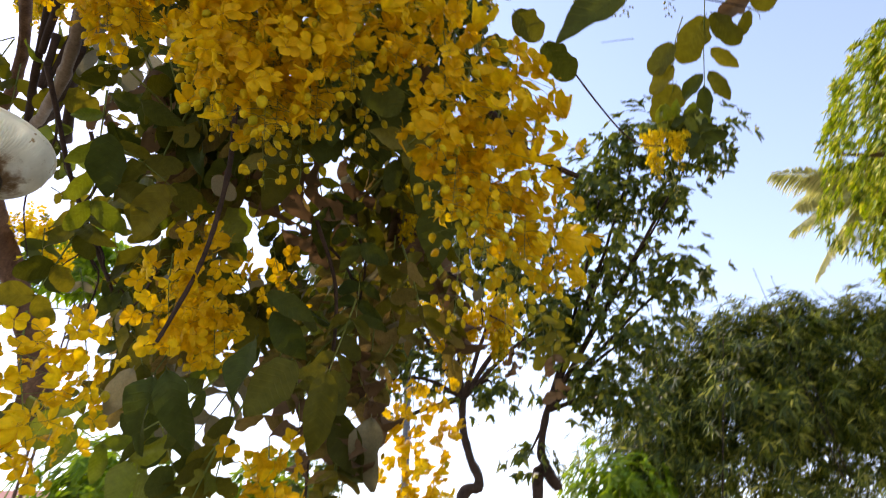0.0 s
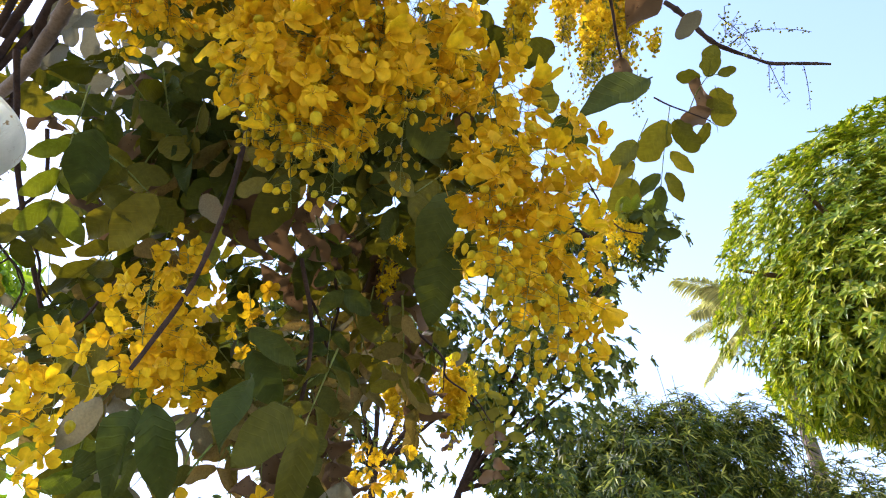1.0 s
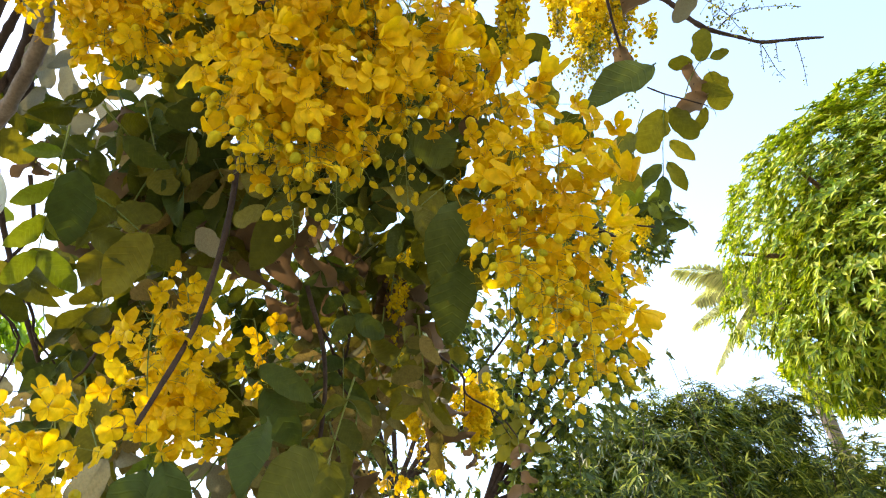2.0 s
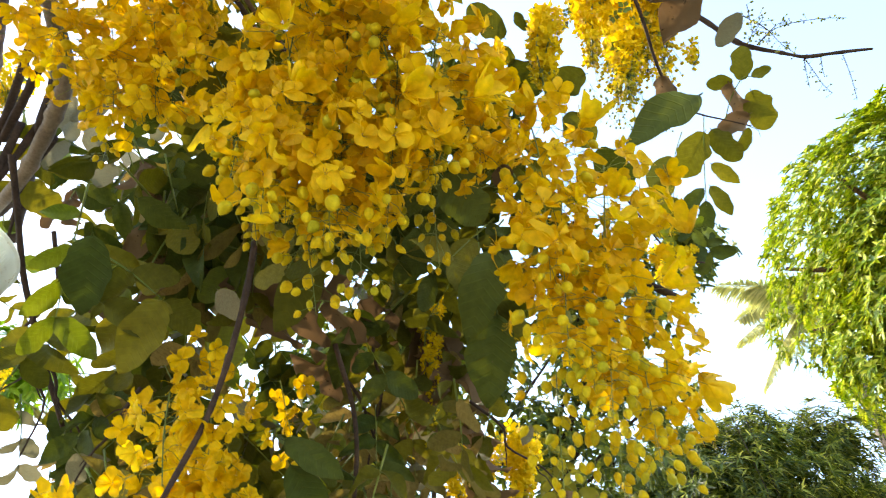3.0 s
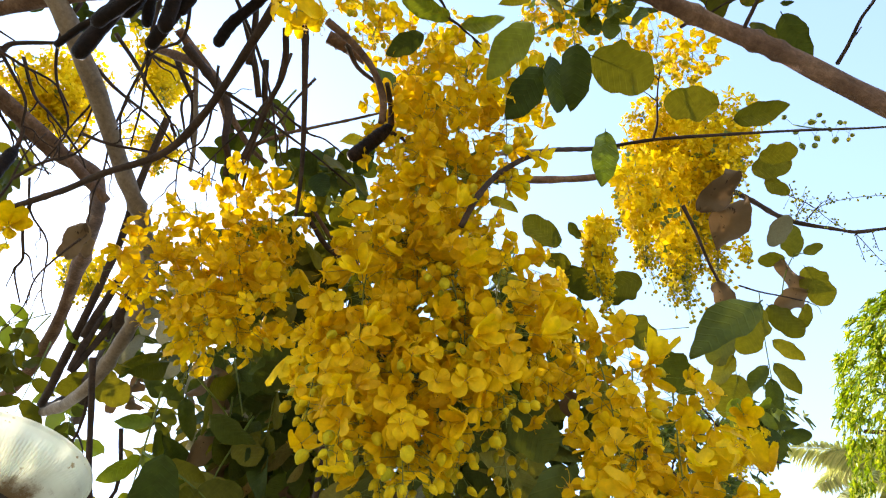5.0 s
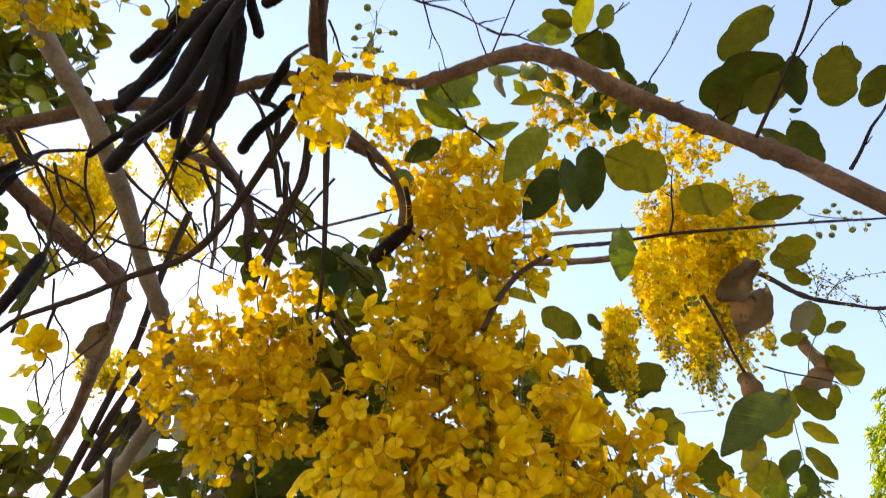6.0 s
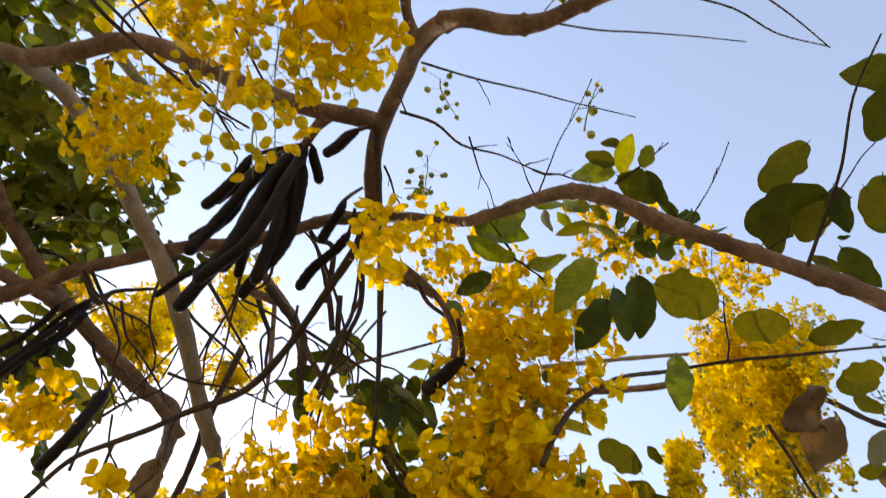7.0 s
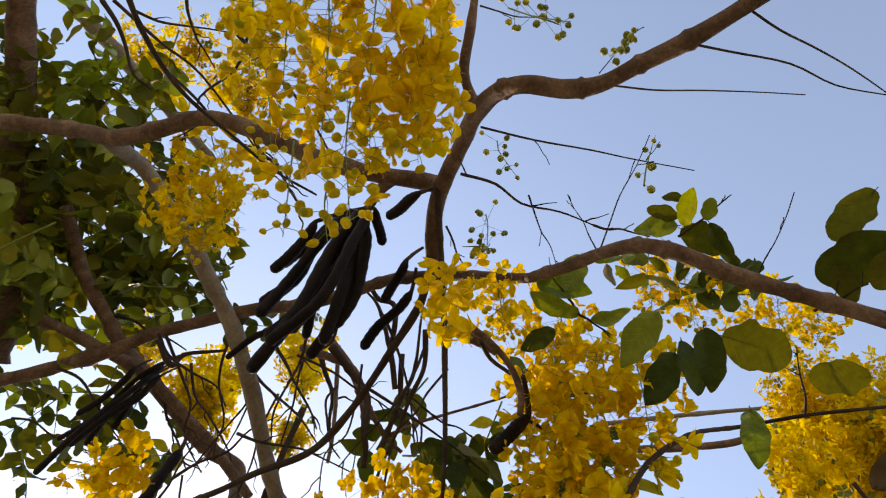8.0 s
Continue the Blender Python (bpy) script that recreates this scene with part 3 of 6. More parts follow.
branch(tree, [(0.248, 0.419, 2.351), (0.242, 0.450, 2.342), (0.240, 0.483, 2.356), (0.236, 0.503, 2.377), (0.224, 0.510, 2.398), (0.206, 0.507, 2.428), (0.154, 0.494, 2.505), (0.114, 0.487, 2.552), (0.056, 0.465, 2.567), (-0.009, 0.437, 2.579), (-0.047, 0.416, 2.588), (-0.072, 0.409, 2.605), (-0.098, 0.408, 2.624), (-0.135, 0.423, 2.660), (-0.178, 0.450, 2.710), (-0.229, 0.484, 2.782)], 0.0105, 0.0085, BARK, seed=4)
branch(tree, [(-0.229, 0.484, 2.782), (-0.280, 0.499, 2.848), (-0.394, 0.519, 2.965), (-0.490, 0.530, 2.994), (-0.587, 0.552, 3.013), (-0.676, 0.570, 3.030), (-0.828, 0.585, 3.070), (-1.051, 0.629, 3.103), (-1.237, 0.669, 3.077), (-1.414, 0.684, 3.047), (-1.596, 0.673, 3.003)], 0.0085, 0.0165, BARK, seed=41)
branch(tree, [(-0.397, 0.521, 2.963), (-0.385, 0.432, 2.936), (-0.360, 0.361, 2.901), (-0.309, 0.286, 2.825), (-0.272, 0.234, 2.751), (-0.241, 0.213, 2.703), (-0.206, 0.210, 2.664), (-0.161, 0.222, 2.652), (-0.124, 0.221, 2.639), (-0.082, 0.205, 2.624), (-0.033, 0.188, 2.603), (0.016, 0.163, 2.578), (0.070, 0.131, 2.545), (0.106, 0.110, 2.515)], 0.0145, 0.008, BARK, seed=5)
branch(tree, [(-0.272, 0.238, 2.751), (-0.287, 0.184, 2.790), (-0.273, 0.124, 2.818), (-0.262, 0.067, 2.863), (-0.248, -0.039, 2.946)], 0.008, 0.006, BARK, seed=6)
branch(tree, [(-0.353, 0.352, 2.903), (-0.391, 0.339, 2.919), (-0.478, 0.316, 2.914), (-0.576, 0.285, 2.960), (-0.667, 0.243, 3.003), (-0.741, 0.207, 3.037), (-0.810, 0.191, 3.048), (-0.899, 0.200, 3.056), (-1.020, 0.201, 3.075), (-1.185, 0.165, 3.139), (-1.316, 0.138, 3.160)], 0.014, 0.017, BARK, seed=7)
branch(tree, [(-1.053, 0.201, 3.113), (-1.070, 0.280, 3.219), (-1.002, 0.398, 3.191), (-0.889, 0.508, 3.082), (-0.845, 0.624, 3.047), (-0.824, 0.726, 3.018), (-0.810, 0.840, 2.992), (-0.783, 0.946, 2.953), (-0.800, 1.030, 2.975), (-0.800, 1.124, 2.942), (-0.846, 1.215, 2.903), (-0.902, 1.283, 2.873), (-1.053, 1.452, 2.883), (-1.522, 1.938, 3.224)], 0.019, 0.014, BARK_PALE, seed=8)
branch(tree, [(-0.863, 0.967, 2.987), (-0.952, 0.887, 3.050), (-1.060, 0.782, 3.098), (-1.147, 0.717, 3.130), (-1.258, 0.641, 3.137), (-1.365, 0.572, 3.134)], 0.0105, 0.015, BARK, seed=9)
branch(tree, [(-1.491, -0.189, 3.741), (-1.445, -0.081, 3.791), (-1.383, 0.055, 3.845), (-1.335, 0.210, 3.936), (-1.299, 0.337, 4.007)], 0.024, 0.018, BARK_PALE, seed=10)
branch(tree, [(-1.324, -0.205, 3.356), (-1.383, -0.036, 3.347), (-1.451, 0.249, 3.310), (-1.493, 0.485, 3.245), (-1.531, 0.680, 3.153)], 0.032, 0.036, BARK, seed=40)
# smaller limbs
branch(tree, [(-0.398, 0.502, 2.868), (-0.419, 0.547, 2.871), (-0.485, 0.627, 2.866), (-0.562, 0.715, 2.844), (-0.632, 0.768, 2.819), (-0.732, 0.798, 2.810), (-0.808, 0.828, 2.808), (-0.878, 0.852, 2.811), (-0.960, 0.877, 2.800), (-1.039, 0.931, 2.762)], 0.0075, 0.0045, BARK_DARK, seed=11)
branch(tree, [(-0.359, 0.341, 2.886), (-0.367, 0.430, 2.871), (-0.370, 0.547, 2.831), (-0.375, 0.630, 2.790), (-0.377, 0.680, 2.754), (-0.379, 0.722, 2.717), (-0.382, 0.755, 2.682), (-0.387, 0.782, 2.654)], 0.0062, 0.0022, BARK_DARK, seed=12)
branch(tree, [(-0.411, 0.584, 2.871), (-0.420, 0.644, 2.855), (-0.447, 0.690, 2.842), (-0.477, 0.744, 2.821), (-0.502, 0.783, 2.794), (-0.515, 0.810, 2.763)], 0.005, 0.0022, BARK_DARK, seed=13)
branch(tree, [(-0.661, 0.684, 3.086), (-0.630, 0.735, 3.077), (-0.592, 0.784, 3.046), (-0.591, 0.828, 2.988), (-0.587, 0.857, 2.973), (-0.592, 0.891, 2.953)], 0.009, 0.005, BARK_DARK, seed=14)
branch(tree, [(-0.511, 0.681, 2.971), (-0.492, 0.591, 3.010), (-0.520, 0.569, 3.009), (-0.531, 0.549, 3.011)], 0.006, 0.004, BARK_DARK, seed=15)
branch(tree, [(-1.087, 0.663, 3.152), (-1.041, 0.707, 3.105), (-1.015, 0.693, 3.129), (-0.920, 0.691, 3.128)], 0.009, 0.003, BARK_DARK, seed=16)
branch(tree, [(-0.341, 0.565, 2.838), (-0.303, 0.589, 2.813), (-0.273, 0.618, 2.783), (-0.259, 0.648, 2.748), (-0.262, 0.672, 2.724)], 0.006, 0.0045, BARK, seed=17)
branch(tree, [(-0.152, 0.723, 2.541), (-0.128, 0.701, 2.581), (-0.089, 0.703, 2.648), (-0.021, 0.723, 2.732), (0.068, 0.766, 2.816), (0.143, 0.731, 2.777), (0.232, 0.710, 2.751), (0.335, 0.709, 2.759), (0.435, 0.707, 2.760), (0.520, 0.705, 2.765)], 0.0045, 0.0014, BARK_DARK, seed=18)
branch(tree, [(-0.081, 1.426, 3.989), (0.209, 1.398, 3.972), (0.405, 1.372, 3.940), (0.553, 1.349, 3.905)], 0.009, 0.006, BARK_PALE, seed=19)
branch(tree, [(0.000, 1.498, 3.941), (0.205, 1.489, 3.918), (0.324, 1.474, 3.901), (0.472, 1.458, 3.929), (0.657, 1.382, 3.967), (0.799, 1.350, 3.984)], 0.014, 0.010, BARK, seed=20)
branch(tree, [(0.890, 1.589, 4.004), (0.960, 1.603, 3.961), (1.075, 1.634, 3.878), (1.146, 1.637, 3.833), (1.226, 1.630, 3.783), (1.277, 1.621, 3.753), (1.335, 1.592, 3.728), (1.390, 1.564, 3.702), (1.445, 1.532, 3.677)], 0.0105, 0.004, BARK_DARK, rough=0.3, seed=22, wander=0.9)
branch(tree, [(0.300, 1.301, 2.822), (0.356, 1.342, 2.756), (0.427, 1.413, 2.718), (0.482, 1.458, 2.713), (0.528, 1.446, 2.696)], 0.0022, 0.0020, BARK_DARK, seed=23)
branch(tree, [(0.090, 0.990, 2.411), (0.138, 1.001, 2.346), (0.185, 0.999, 2.305), (0.218, 0.999, 2.284)], 0.006, 0.004, BARK_DARK, seed=24)
branch(tree, [(-0.906, 1.237, 2.813), (-0.903, 1.303, 2.748), (-0.894, 1.393, 2.644), (-0.866, 1.479, 2.540), (-0.814, 1.580, 2.399)], 0.007, 0.005, BARK_DARK, seed=25)
branch(tree, [(-0.336, 0.992, 2.523), (-0.346, 1.025, 2.473), (-0.351, 1.058, 2.384), (-0.361, 1.071, 2.269), (-0.372, 1.069, 2.178), (-0.399, 1.071, 2.096), (-0.411, 1.068, 2.057)], 0.005, 0.003, BARK_DARK, seed=26)
branch(tree, [(-1.145, 1.486, 3.211), (-1.195, 1.571, 3.073), (-1.089, 1.484, 3.258)], 0.012, 0.008, BARK_DARK, seed=27)
branch(tree, [(-0.956, 1.294, 3.198), (-1.108, 1.528, 3.207), (-1.283, 1.772, 3.322), (-1.485, 2.093, 3.322)], 0.018, 0.02, BARK_DARK, seed=28)
branch(tree, [(-0.938, 1.222, 3.124), (-1.014, 1.313, 3.081), (-1.084, 1.398, 3.037)], 0.009, 0.01, BARK_DARK, seed=29)
branch(tree, [(-0.930, 1.342, 2.984), (-1.050, 1.471, 3.005), (-1.273, 1.733, 3.128), (-1.512, 1.924, 3.219)], 0.012, 0.016, BARK_DARK, seed=31)
branch(tree, [(-0.767, 0.727, 3.190), (-0.630, 0.734, 3.088), (-0.605, 0.793, 3.064), (-0.582, 0.834, 3.043), (-0.556, 0.873, 3.023), (-0.527, 0.896, 3.009)], 0.009, 0.004, BARK, seed=32)
branch(tree, [(-0.409, 0.886, 2.840), (-0.381, 0.930, 2.818), (-0.339, 1.013, 2.830)], 0.003, 0.005, BARK, seed=33)
branch(tree, [(-0.260, 1.313, 2.419), (-0.224, 1.372, 2.302), (-0.226, 1.415, 2.166), (-0.268, 1.486, 2.036), (-0.285, 1.548, 1.905)], 0.0045, 0.003, BARK_DARK, seed=34)

branch(tree, [(-0.919, 1.013, 3.480), (-1.001, 1.165, 3.363), (-1.071, 1.309, 3.298), (-1.153, 1.435, 3.218), (-1.258, 1.598, 3.144), (-1.401, 1.794, 3.147)], 0.009, 0.012, BARK_DARK, seed=35)
branch(tree, [(-0.710, -0.009, 2.711), (-0.705, 0.074, 2.731), (-0.692, 0.151, 2.770), (-0.656, 0.225, 2.823), (-0.615, 0.293, 2.870), (-0.568, 0.342, 2.904)], 0.0046, 0.0016, BARK_DARK, seed=39)
branch(tree, [(-0.562, 0.869, 2.975), (-0.521, 0.798, 3.028), (-0.486, 0.743, 3.064), (-0.467, 0.656, 3.103), (-0.452, 0.596, 3.114)], 0.0065, 0.0012, BARK_DARK, seed=71)
branch(tree, [(-0.629, 0.918, 3.043), (-0.615, 0.852, 3.086), (-0.635, 0.770, 3.118), (-0.672, 0.699, 3.133), (-0.686, 0.672, 3.137)], 0.011, 0.009, BARK, seed=72)
branch(tree, [(-0.527, 0.771, 3.040), (-0.531, 0.703, 3.068), (-0.546, 0.619, 3.094), (-0.566, 0.582, 3.099), (-0.582, 0.562, 3.083)], 0.0065, 0.0012, BARK_DARK, seed=73)
branch(tree, [(-0.673, 0.718, 3.167), (-0.683, 0.794, 3.136), (-0.688, 0.842, 3.115), (-0.697, 0.900, 3.084), (-0.708, 0.942, 3.058)], 0.0055, 0.004, BARK_PALE, seed=74)
branch(tree, [(-0.568, 0.717, 2.960), (-0.512, 0.758, 2.952), (-0.458, 0.798, 2.939), (-0.401, 0.840, 2.922), (-0.345, 0.883, 2.899)], 0.0034, 0.0016, BARK_DARK, seed=75)
branch(tree, [(-0.553, 0.853, 2.999), (-0.518, 0.846, 3.013), (-0.482, 0.840, 3.027), (-0.433, 0.839, 3.050), (-0.366, 0.841, 3.085), (-0.296, 0.835, 3.108)], 0.0045, 0.0022, BARK, seed=76)
branch(tree, [(-0.300, 0.655, 2.917), (-0.331, 0.632, 2.922), (-0.358, 0.615, 2.924)], 0.009, 0.011, BARK, seed=77)
branch(tree, [(-0.484, 0.754, 2.826), (-0.489, 0.773, 2.803), (-0.496, 0.808, 2.759), (-0.498, 0.833, 2.731)], 0.003, 0.0014, BARK_DARK, seed=171)
branch(tree, [(-0.508, 0.708, 3.071), (-0.516, 0.761, 3.050), (-0.521, 0.799, 3.033), (-0.551, 0.851, 2.989)], 0.006, 0.004, BARK_DARK, seed=172)
branch(tree, [(-0.510, 0.789, 3.041), (-0.491, 0.814, 3.036), (-0.479, 0.843, 3.014), (-0.483, 0.876, 2.998)], 0.003, 0.002, BARK, seed=173)
branch(tree, [(-0.636, 0.743, 3.015), (-0.658, 0.761, 2.998), (-0.655, 0.793, 2.974), (-0.648, 0.829, 2.949), (-0.628, 0.855, 2.933)], 0.0026, 0.0014, BARK_DARK, seed=174)
branch(tree, [(-0.832, 0.717, 3.069), (-0.839, 0.766, 3.035), (-0.868, 0.796, 2.993), (-0.900, 0.823, 2.959)], 0.003, 0.0012, BARK_DARK, seed=175)
branch(tree, [(-0.837, 0.769, 3.035), (-0.858, 0.812, 2.992), (-0.881, 0.845, 2.948)], 0.0022, 0.001, BARK_DARK, seed=176)
branch(tree, [(-0.414, 0.881, 2.814), (-0.399, 0.908, 2.801), (-0.375, 0.948, 2.792), (-0.327, 1.001, 2.801)], 0.004, 0.005, BARK_DARK, seed=177)
# thin straight shoots against the sky
def put_shoot(i, a, b, r):
    twig(tree, a, b, r * 0.68, 3 if i in (0, 5, 8, 10) else (0 if i in (1, 2, 3) else 1), i, BARK_DARK, 0.03, reach=0.16)


put_shoot(0, (-0.272, 0.258, 2.770), (-0.001, 0.347, 2.739), 0.0026)
put_shoot(1, (-0.109, 0.224, 2.617), (0.060, 0.255, 2.552), 0.0018)
put_shoot(2, (-0.030, 0.192, 2.603), (0.123, 0.264, 2.522), 0.0022)
put_shoot(3, (0.021, 0.166, 2.587), (0.123, 0.265, 2.522), 0.0022)
put_shoot(4, (0.027, 0.454, 2.597), (0.053, 0.352, 2.562), 0.0014)
put_shoot(5, (-0.312, 0.324, 2.811), (-0.134, 0.407, 2.748), 0.0038)
put_shoot(6, (-0.134, 0.407, 2.748), (-0.069, 0.418, 2.696), 0.003)
put_shoot(7, (-0.217, 0.363, 2.791), (-0.188, 0.465, 2.767), 0.0022)
put_shoot(8, (-0.133, 0.432, 2.700), (-0.062, 0.290, 2.697), 0.0018)
put_shoot(9, (-0.137, 0.428, 2.702), (-0.166, 0.356, 2.720), 0.0016)
put_shoot(10, (-0.044, 0.410, 2.651), (0.011, 0.361, 2.628), 0.0026)
put_shoot(11, (-0.256, 0.097, 2.817), (-0.154, 0.141, 2.770), 0.002)
put_shoot(12, (-0.305, 0.328, 2.821), (-0.337, 0.235, 2.865), 0.002)
put_shoot(13, (-0.346, 0.402, 2.824), (-0.320, 0.489, 2.805), 0.003)
put_shoot(14, (-0.112, 0.209, 2.739), (-0.062, 0.162, 2.731), 0.0012)
# tangled small twigs among the limbs
def put_twig(i, a, b, r):
    twig(tree, a, b, r * 1.35, 3 if i % 2 else 2, i + 40, BARK_DARK, 0.07, reach=0.3)


put_twig(0, (-1.021, 0.628, 3.083), (-0.960, 0.909, 2.994), 0.003)
put_twig(1, (-0.830, 0.605, 3.090), (-0.969, 0.887, 3.002), 0.003)
put_twig(6, (-0.878, 0.852, 2.811), (-0.946, 1.037, 2.758), 0.0025)
put_twig(7, (-0.988, 0.917, 2.821), (-0.906, 0.800, 2.960), 0.0025)
put_twig(8, (-0.916, 1.029, 2.942), (-1.020, 1.115, 2.781), 0.002)
put_twig(10, (-0.656, 0.576, 3.036), (-0.743, 0.791, 2.903), 0.003)
put_twig(11, (-0.677, 0.062, 2.969), (-0.556, 0.315, 3.017), 0.003)
put_twig(12, (-0.984, -0.057, 3.130), (-0.784, 0.319, 3.254), 0.003)
put_twig(13, (-0.698, 0.053, 3.068), (-0.910, 0.225, 3.085), 0.0025)
put_twig(14, (-1.024, 0.615, 3.064), (-0.910, 0.794, 3.061), 0.003)
put_twig(15, (-1.238, 0.653, 3.013), (-1.115, 0.842, 3.027), 0.003)
put_twig(19, (-1.080, 0.760, 3.241), (-0.960, 0.992, 3.086), 0.003)
put_twig(21, (-1.045, 0.948, 3.052), (-1.025, 1.192, 2.892), 0.002)
put_twig(23, (-0.829, 1.455, 2.497), (-0.761, 1.568, 2.360), 0.003)
put_twig(24, (-0.599, 1.388, 2.382), (-0.680, 1.425, 2.232), 0.003)
put_twig(25, (-0.286, 1.428, 2.454), (-0.127, 1.632, 2.284), 0.003)
put_twig(26, (-0.201, 1.370, 2.550), (-0.219, 1.638, 2.265), 0.003)
put_twig(27, (-0.897, 1.432, 2.782), (-0.959, 1.722, 2.400), 0.004)
put_twig(28, (-1.003, 1.391, 2.923), (-1.131, 1.679, 2.539), 0.003)
put_twig(29, (0.001, 1.648, 2.471), (0.215, 1.790, 2.314), 0.003)
def put_twig_more(i, a, b, r):
    twig(tree, a, b, r * 1.2, 3 if i % 2 else 2, i + 140, BARK_DARK, 0.07, reach=0.3)


put_twig_more(0, (-1.213, -0.129, 3.451), (-1.170, 0.096, 3.508), 0.006)
put_twig_more(1, (-0.823, -0.031, 3.109), (-0.808, 0.097, 3.134), 0.003)
put_twig_more(2, (-1.006, -0.050, 3.237), (-0.833, 0.015, 3.334), 0.003)
put_twig_more(3, (-1.077, 0.067, 3.444), (-0.851, 0.396, 3.544), 0.004)
put_twig_more(4, (-0.731, 0.213, 3.064), (-0.659, 0.401, 3.077), 0.004)
put_twig_more(9, (-0.821, 0.684, 3.156), (-0.736, 0.884, 3.103), 0.004)
put_twig_more(10, (-1.269, 0.629, 3.264), (-1.132, 0.755, 3.317), 0.004)
put_twig_more(11, (-1.566, 0.849, 3.192), (-1.428, 0.990, 3.250), 0.003)
put_twig_more(12, (-0.324, 0.616, 2.888), (-0.235, 0.756, 2.826), 0.004)
put_twig_more(13, (-1.094, 0.725, 3.123), (-1.039, 0.935, 3.059), 0.004)
put_twig_more(14, (-0.918, 0.772, 3.215), (-0.748, 0.924, 3.116), 0.004)
put_twig_more(15, (-0.731, 0.751, 3.198), (-0.717, 0.929, 3.127), 0.006)
put_twig_more(40, (-0.602, 0.569, 3.032), (-0.706, 0.778, 2.864), 0.003)
put_twig_more(41, (-0.514, 0.596, 2.999), (-0.467, 0.806, 2.888), 0.003)
put_twig_more(42, (-0.462, 0.702, 3.084), (-0.627, 0.862, 2.914), 0.0028)
put_twig_more(43, (-0.830, 0.794, 2.943), (-0.615, 0.903, 2.955), 0.003)
put_twig_more(44, (-0.411, 0.729, 3.028), (-0.534, 0.846, 2.901), 0.0025)
put_twig_more(45, (-0.724, 0.685, 3.053), (-0.518, 0.837, 3.030), 0.0028)
put_twig_more(46, (-0.980, 0.875, 2.924), (-0.789, 0.816, 3.045), 0.003)
put_twig_more(47, (-0.558, 0.674, 2.954), (-0.627, 0.852, 2.795), 0.0022)
put_twig_more(48, (-0.800, 0.787, 3.091), (-0.863, 0.964, 2.908), 0.0025)
put_twig_more(49, (-0.484, 0.734, 2.950), (-0.353, 0.823, 2.905), 0.0025)
# shoots that carry the big leaves
for i, (a, b) in enumerate((((0.120, 0.473, 2.515), (0.145, 0.254, 2.485)), ((0.214, 0.505, 2.502), (0.206, 0.410, 2.468)), ((0.100, 0.510, 2.630), (0.136, 0.466, 2.585)), ((0.147, 0.728, 2.777), (0.142, 0.629, 2.793)), ((-0.163, 0.538, 2.756), (-0.121, 0.568, 2.743)), ((-0.163, 0.538, 2.756), (-0.202, 0.463, 2.758)))):
    twig(tree, a, b, 0.0022, 1, i + 90, BARK_DARK, 0.03)

# ---- flower clusters ----
# the middle group
raceme(tree, (-0.267, 0.778, 2.610), (-0.264, 0.856, 2.293), 0.07, 53, 0.3, seed=1)
raceme(tree, (-0.209, 0.758, 2.629), (-0.213, 0.876, 2.278), 0.08, 62, 0.18, seed=2)
raceme(tree, (-0.151, 0.772, 2.623), (-0.160, 0.879, 2.280), 0.08, 62, 0.15, seed=3)
raceme(tree, (-0.093, 0.814, 2.595), (-0.106, 0.833, 2.332), 0.075, 51, 0.1, seed=4)
raceme(tree, (-0.339, 0.840, 2.528), (-0.327, 0.844, 2.330), 0.055, 26, 0.45, seed=5)
raceme(tree, (-0.303, 0.820, 2.501), (-0.282, 0.826, 2.269), 0.065, 42, 0.2, seed=6)
raceme(tree, (-0.031, 0.859, 2.581), (-0.051, 0.863, 2.393), 0.06, 30, 0.05, seed=7)
raceme(tree, (-0.234, 0.836, 2.476), (-0.213, 0.839, 2.244), 0.075, 44, 0.18, seed=8)
raceme(tree, (-0.273, 0.921, 2.416), (-0.234, 0.926, 2.223), 0.07, 18, 0.55, seed=9)
raceme(tree, (-0.196, 0.923, 2.426), (-0.185, 0.924, 2.241), 0.07, 20, 0.7, seed=10)
raceme(tree, (-0.103, 0.938, 2.468), (-0.099, 0.937, 2.292), 0.055, 20, 0.9, size=0.9, seed=11)
raceme(tree, (-0.324, 0.899, 2.454), (-0.303, 0.904, 2.301), 0.05, 14, 0.7, size=0.9, seed=12)
raceme(tree, (-0.163, 0.787, 2.514), (-0.155, 0.829, 2.365), 0.05, 30, 0.95, size=0.9, seed=200, label="hanging cluster of plump yellow-green flower buds")
raceme(tree, (-0.226, 0.814, 2.489), (-0.214, 0.837, 2.354), 0.05, 24, 0.95, size=0.9, seed=201, label="hanging cluster of plump yellow-green flower buds")
raceme(tree, (-0.113, 0.839, 2.467), (-0.105, 0.851, 2.336), 0.05, 24, 0.95, size=0.9, seed=202, label="hanging cluster of plump yellow-green flower buds")
raceme(tree, (-0.208, 0.751, 2.773), (-0.199, 0.792, 2.634), 0.05, 26, 0.95, size=0.9, seed=203, label="hanging cluster of plump yellow-green flower buds")
raceme(tree, (-0.327, 0.890, 2.454), (-0.296, 0.904, 2.312), 0.05, 22, 0.95, size=0.9, seed=204, label="hanging cluster of plump yellow-green flower buds")
raceme(tree, (-0.259, 0.910, 2.417), (-0.240, 0.912, 2.290), 0.045, 22, 0.95, size=0.9, seed=205, label="hanging cluster of plump yellow-green flower buds")
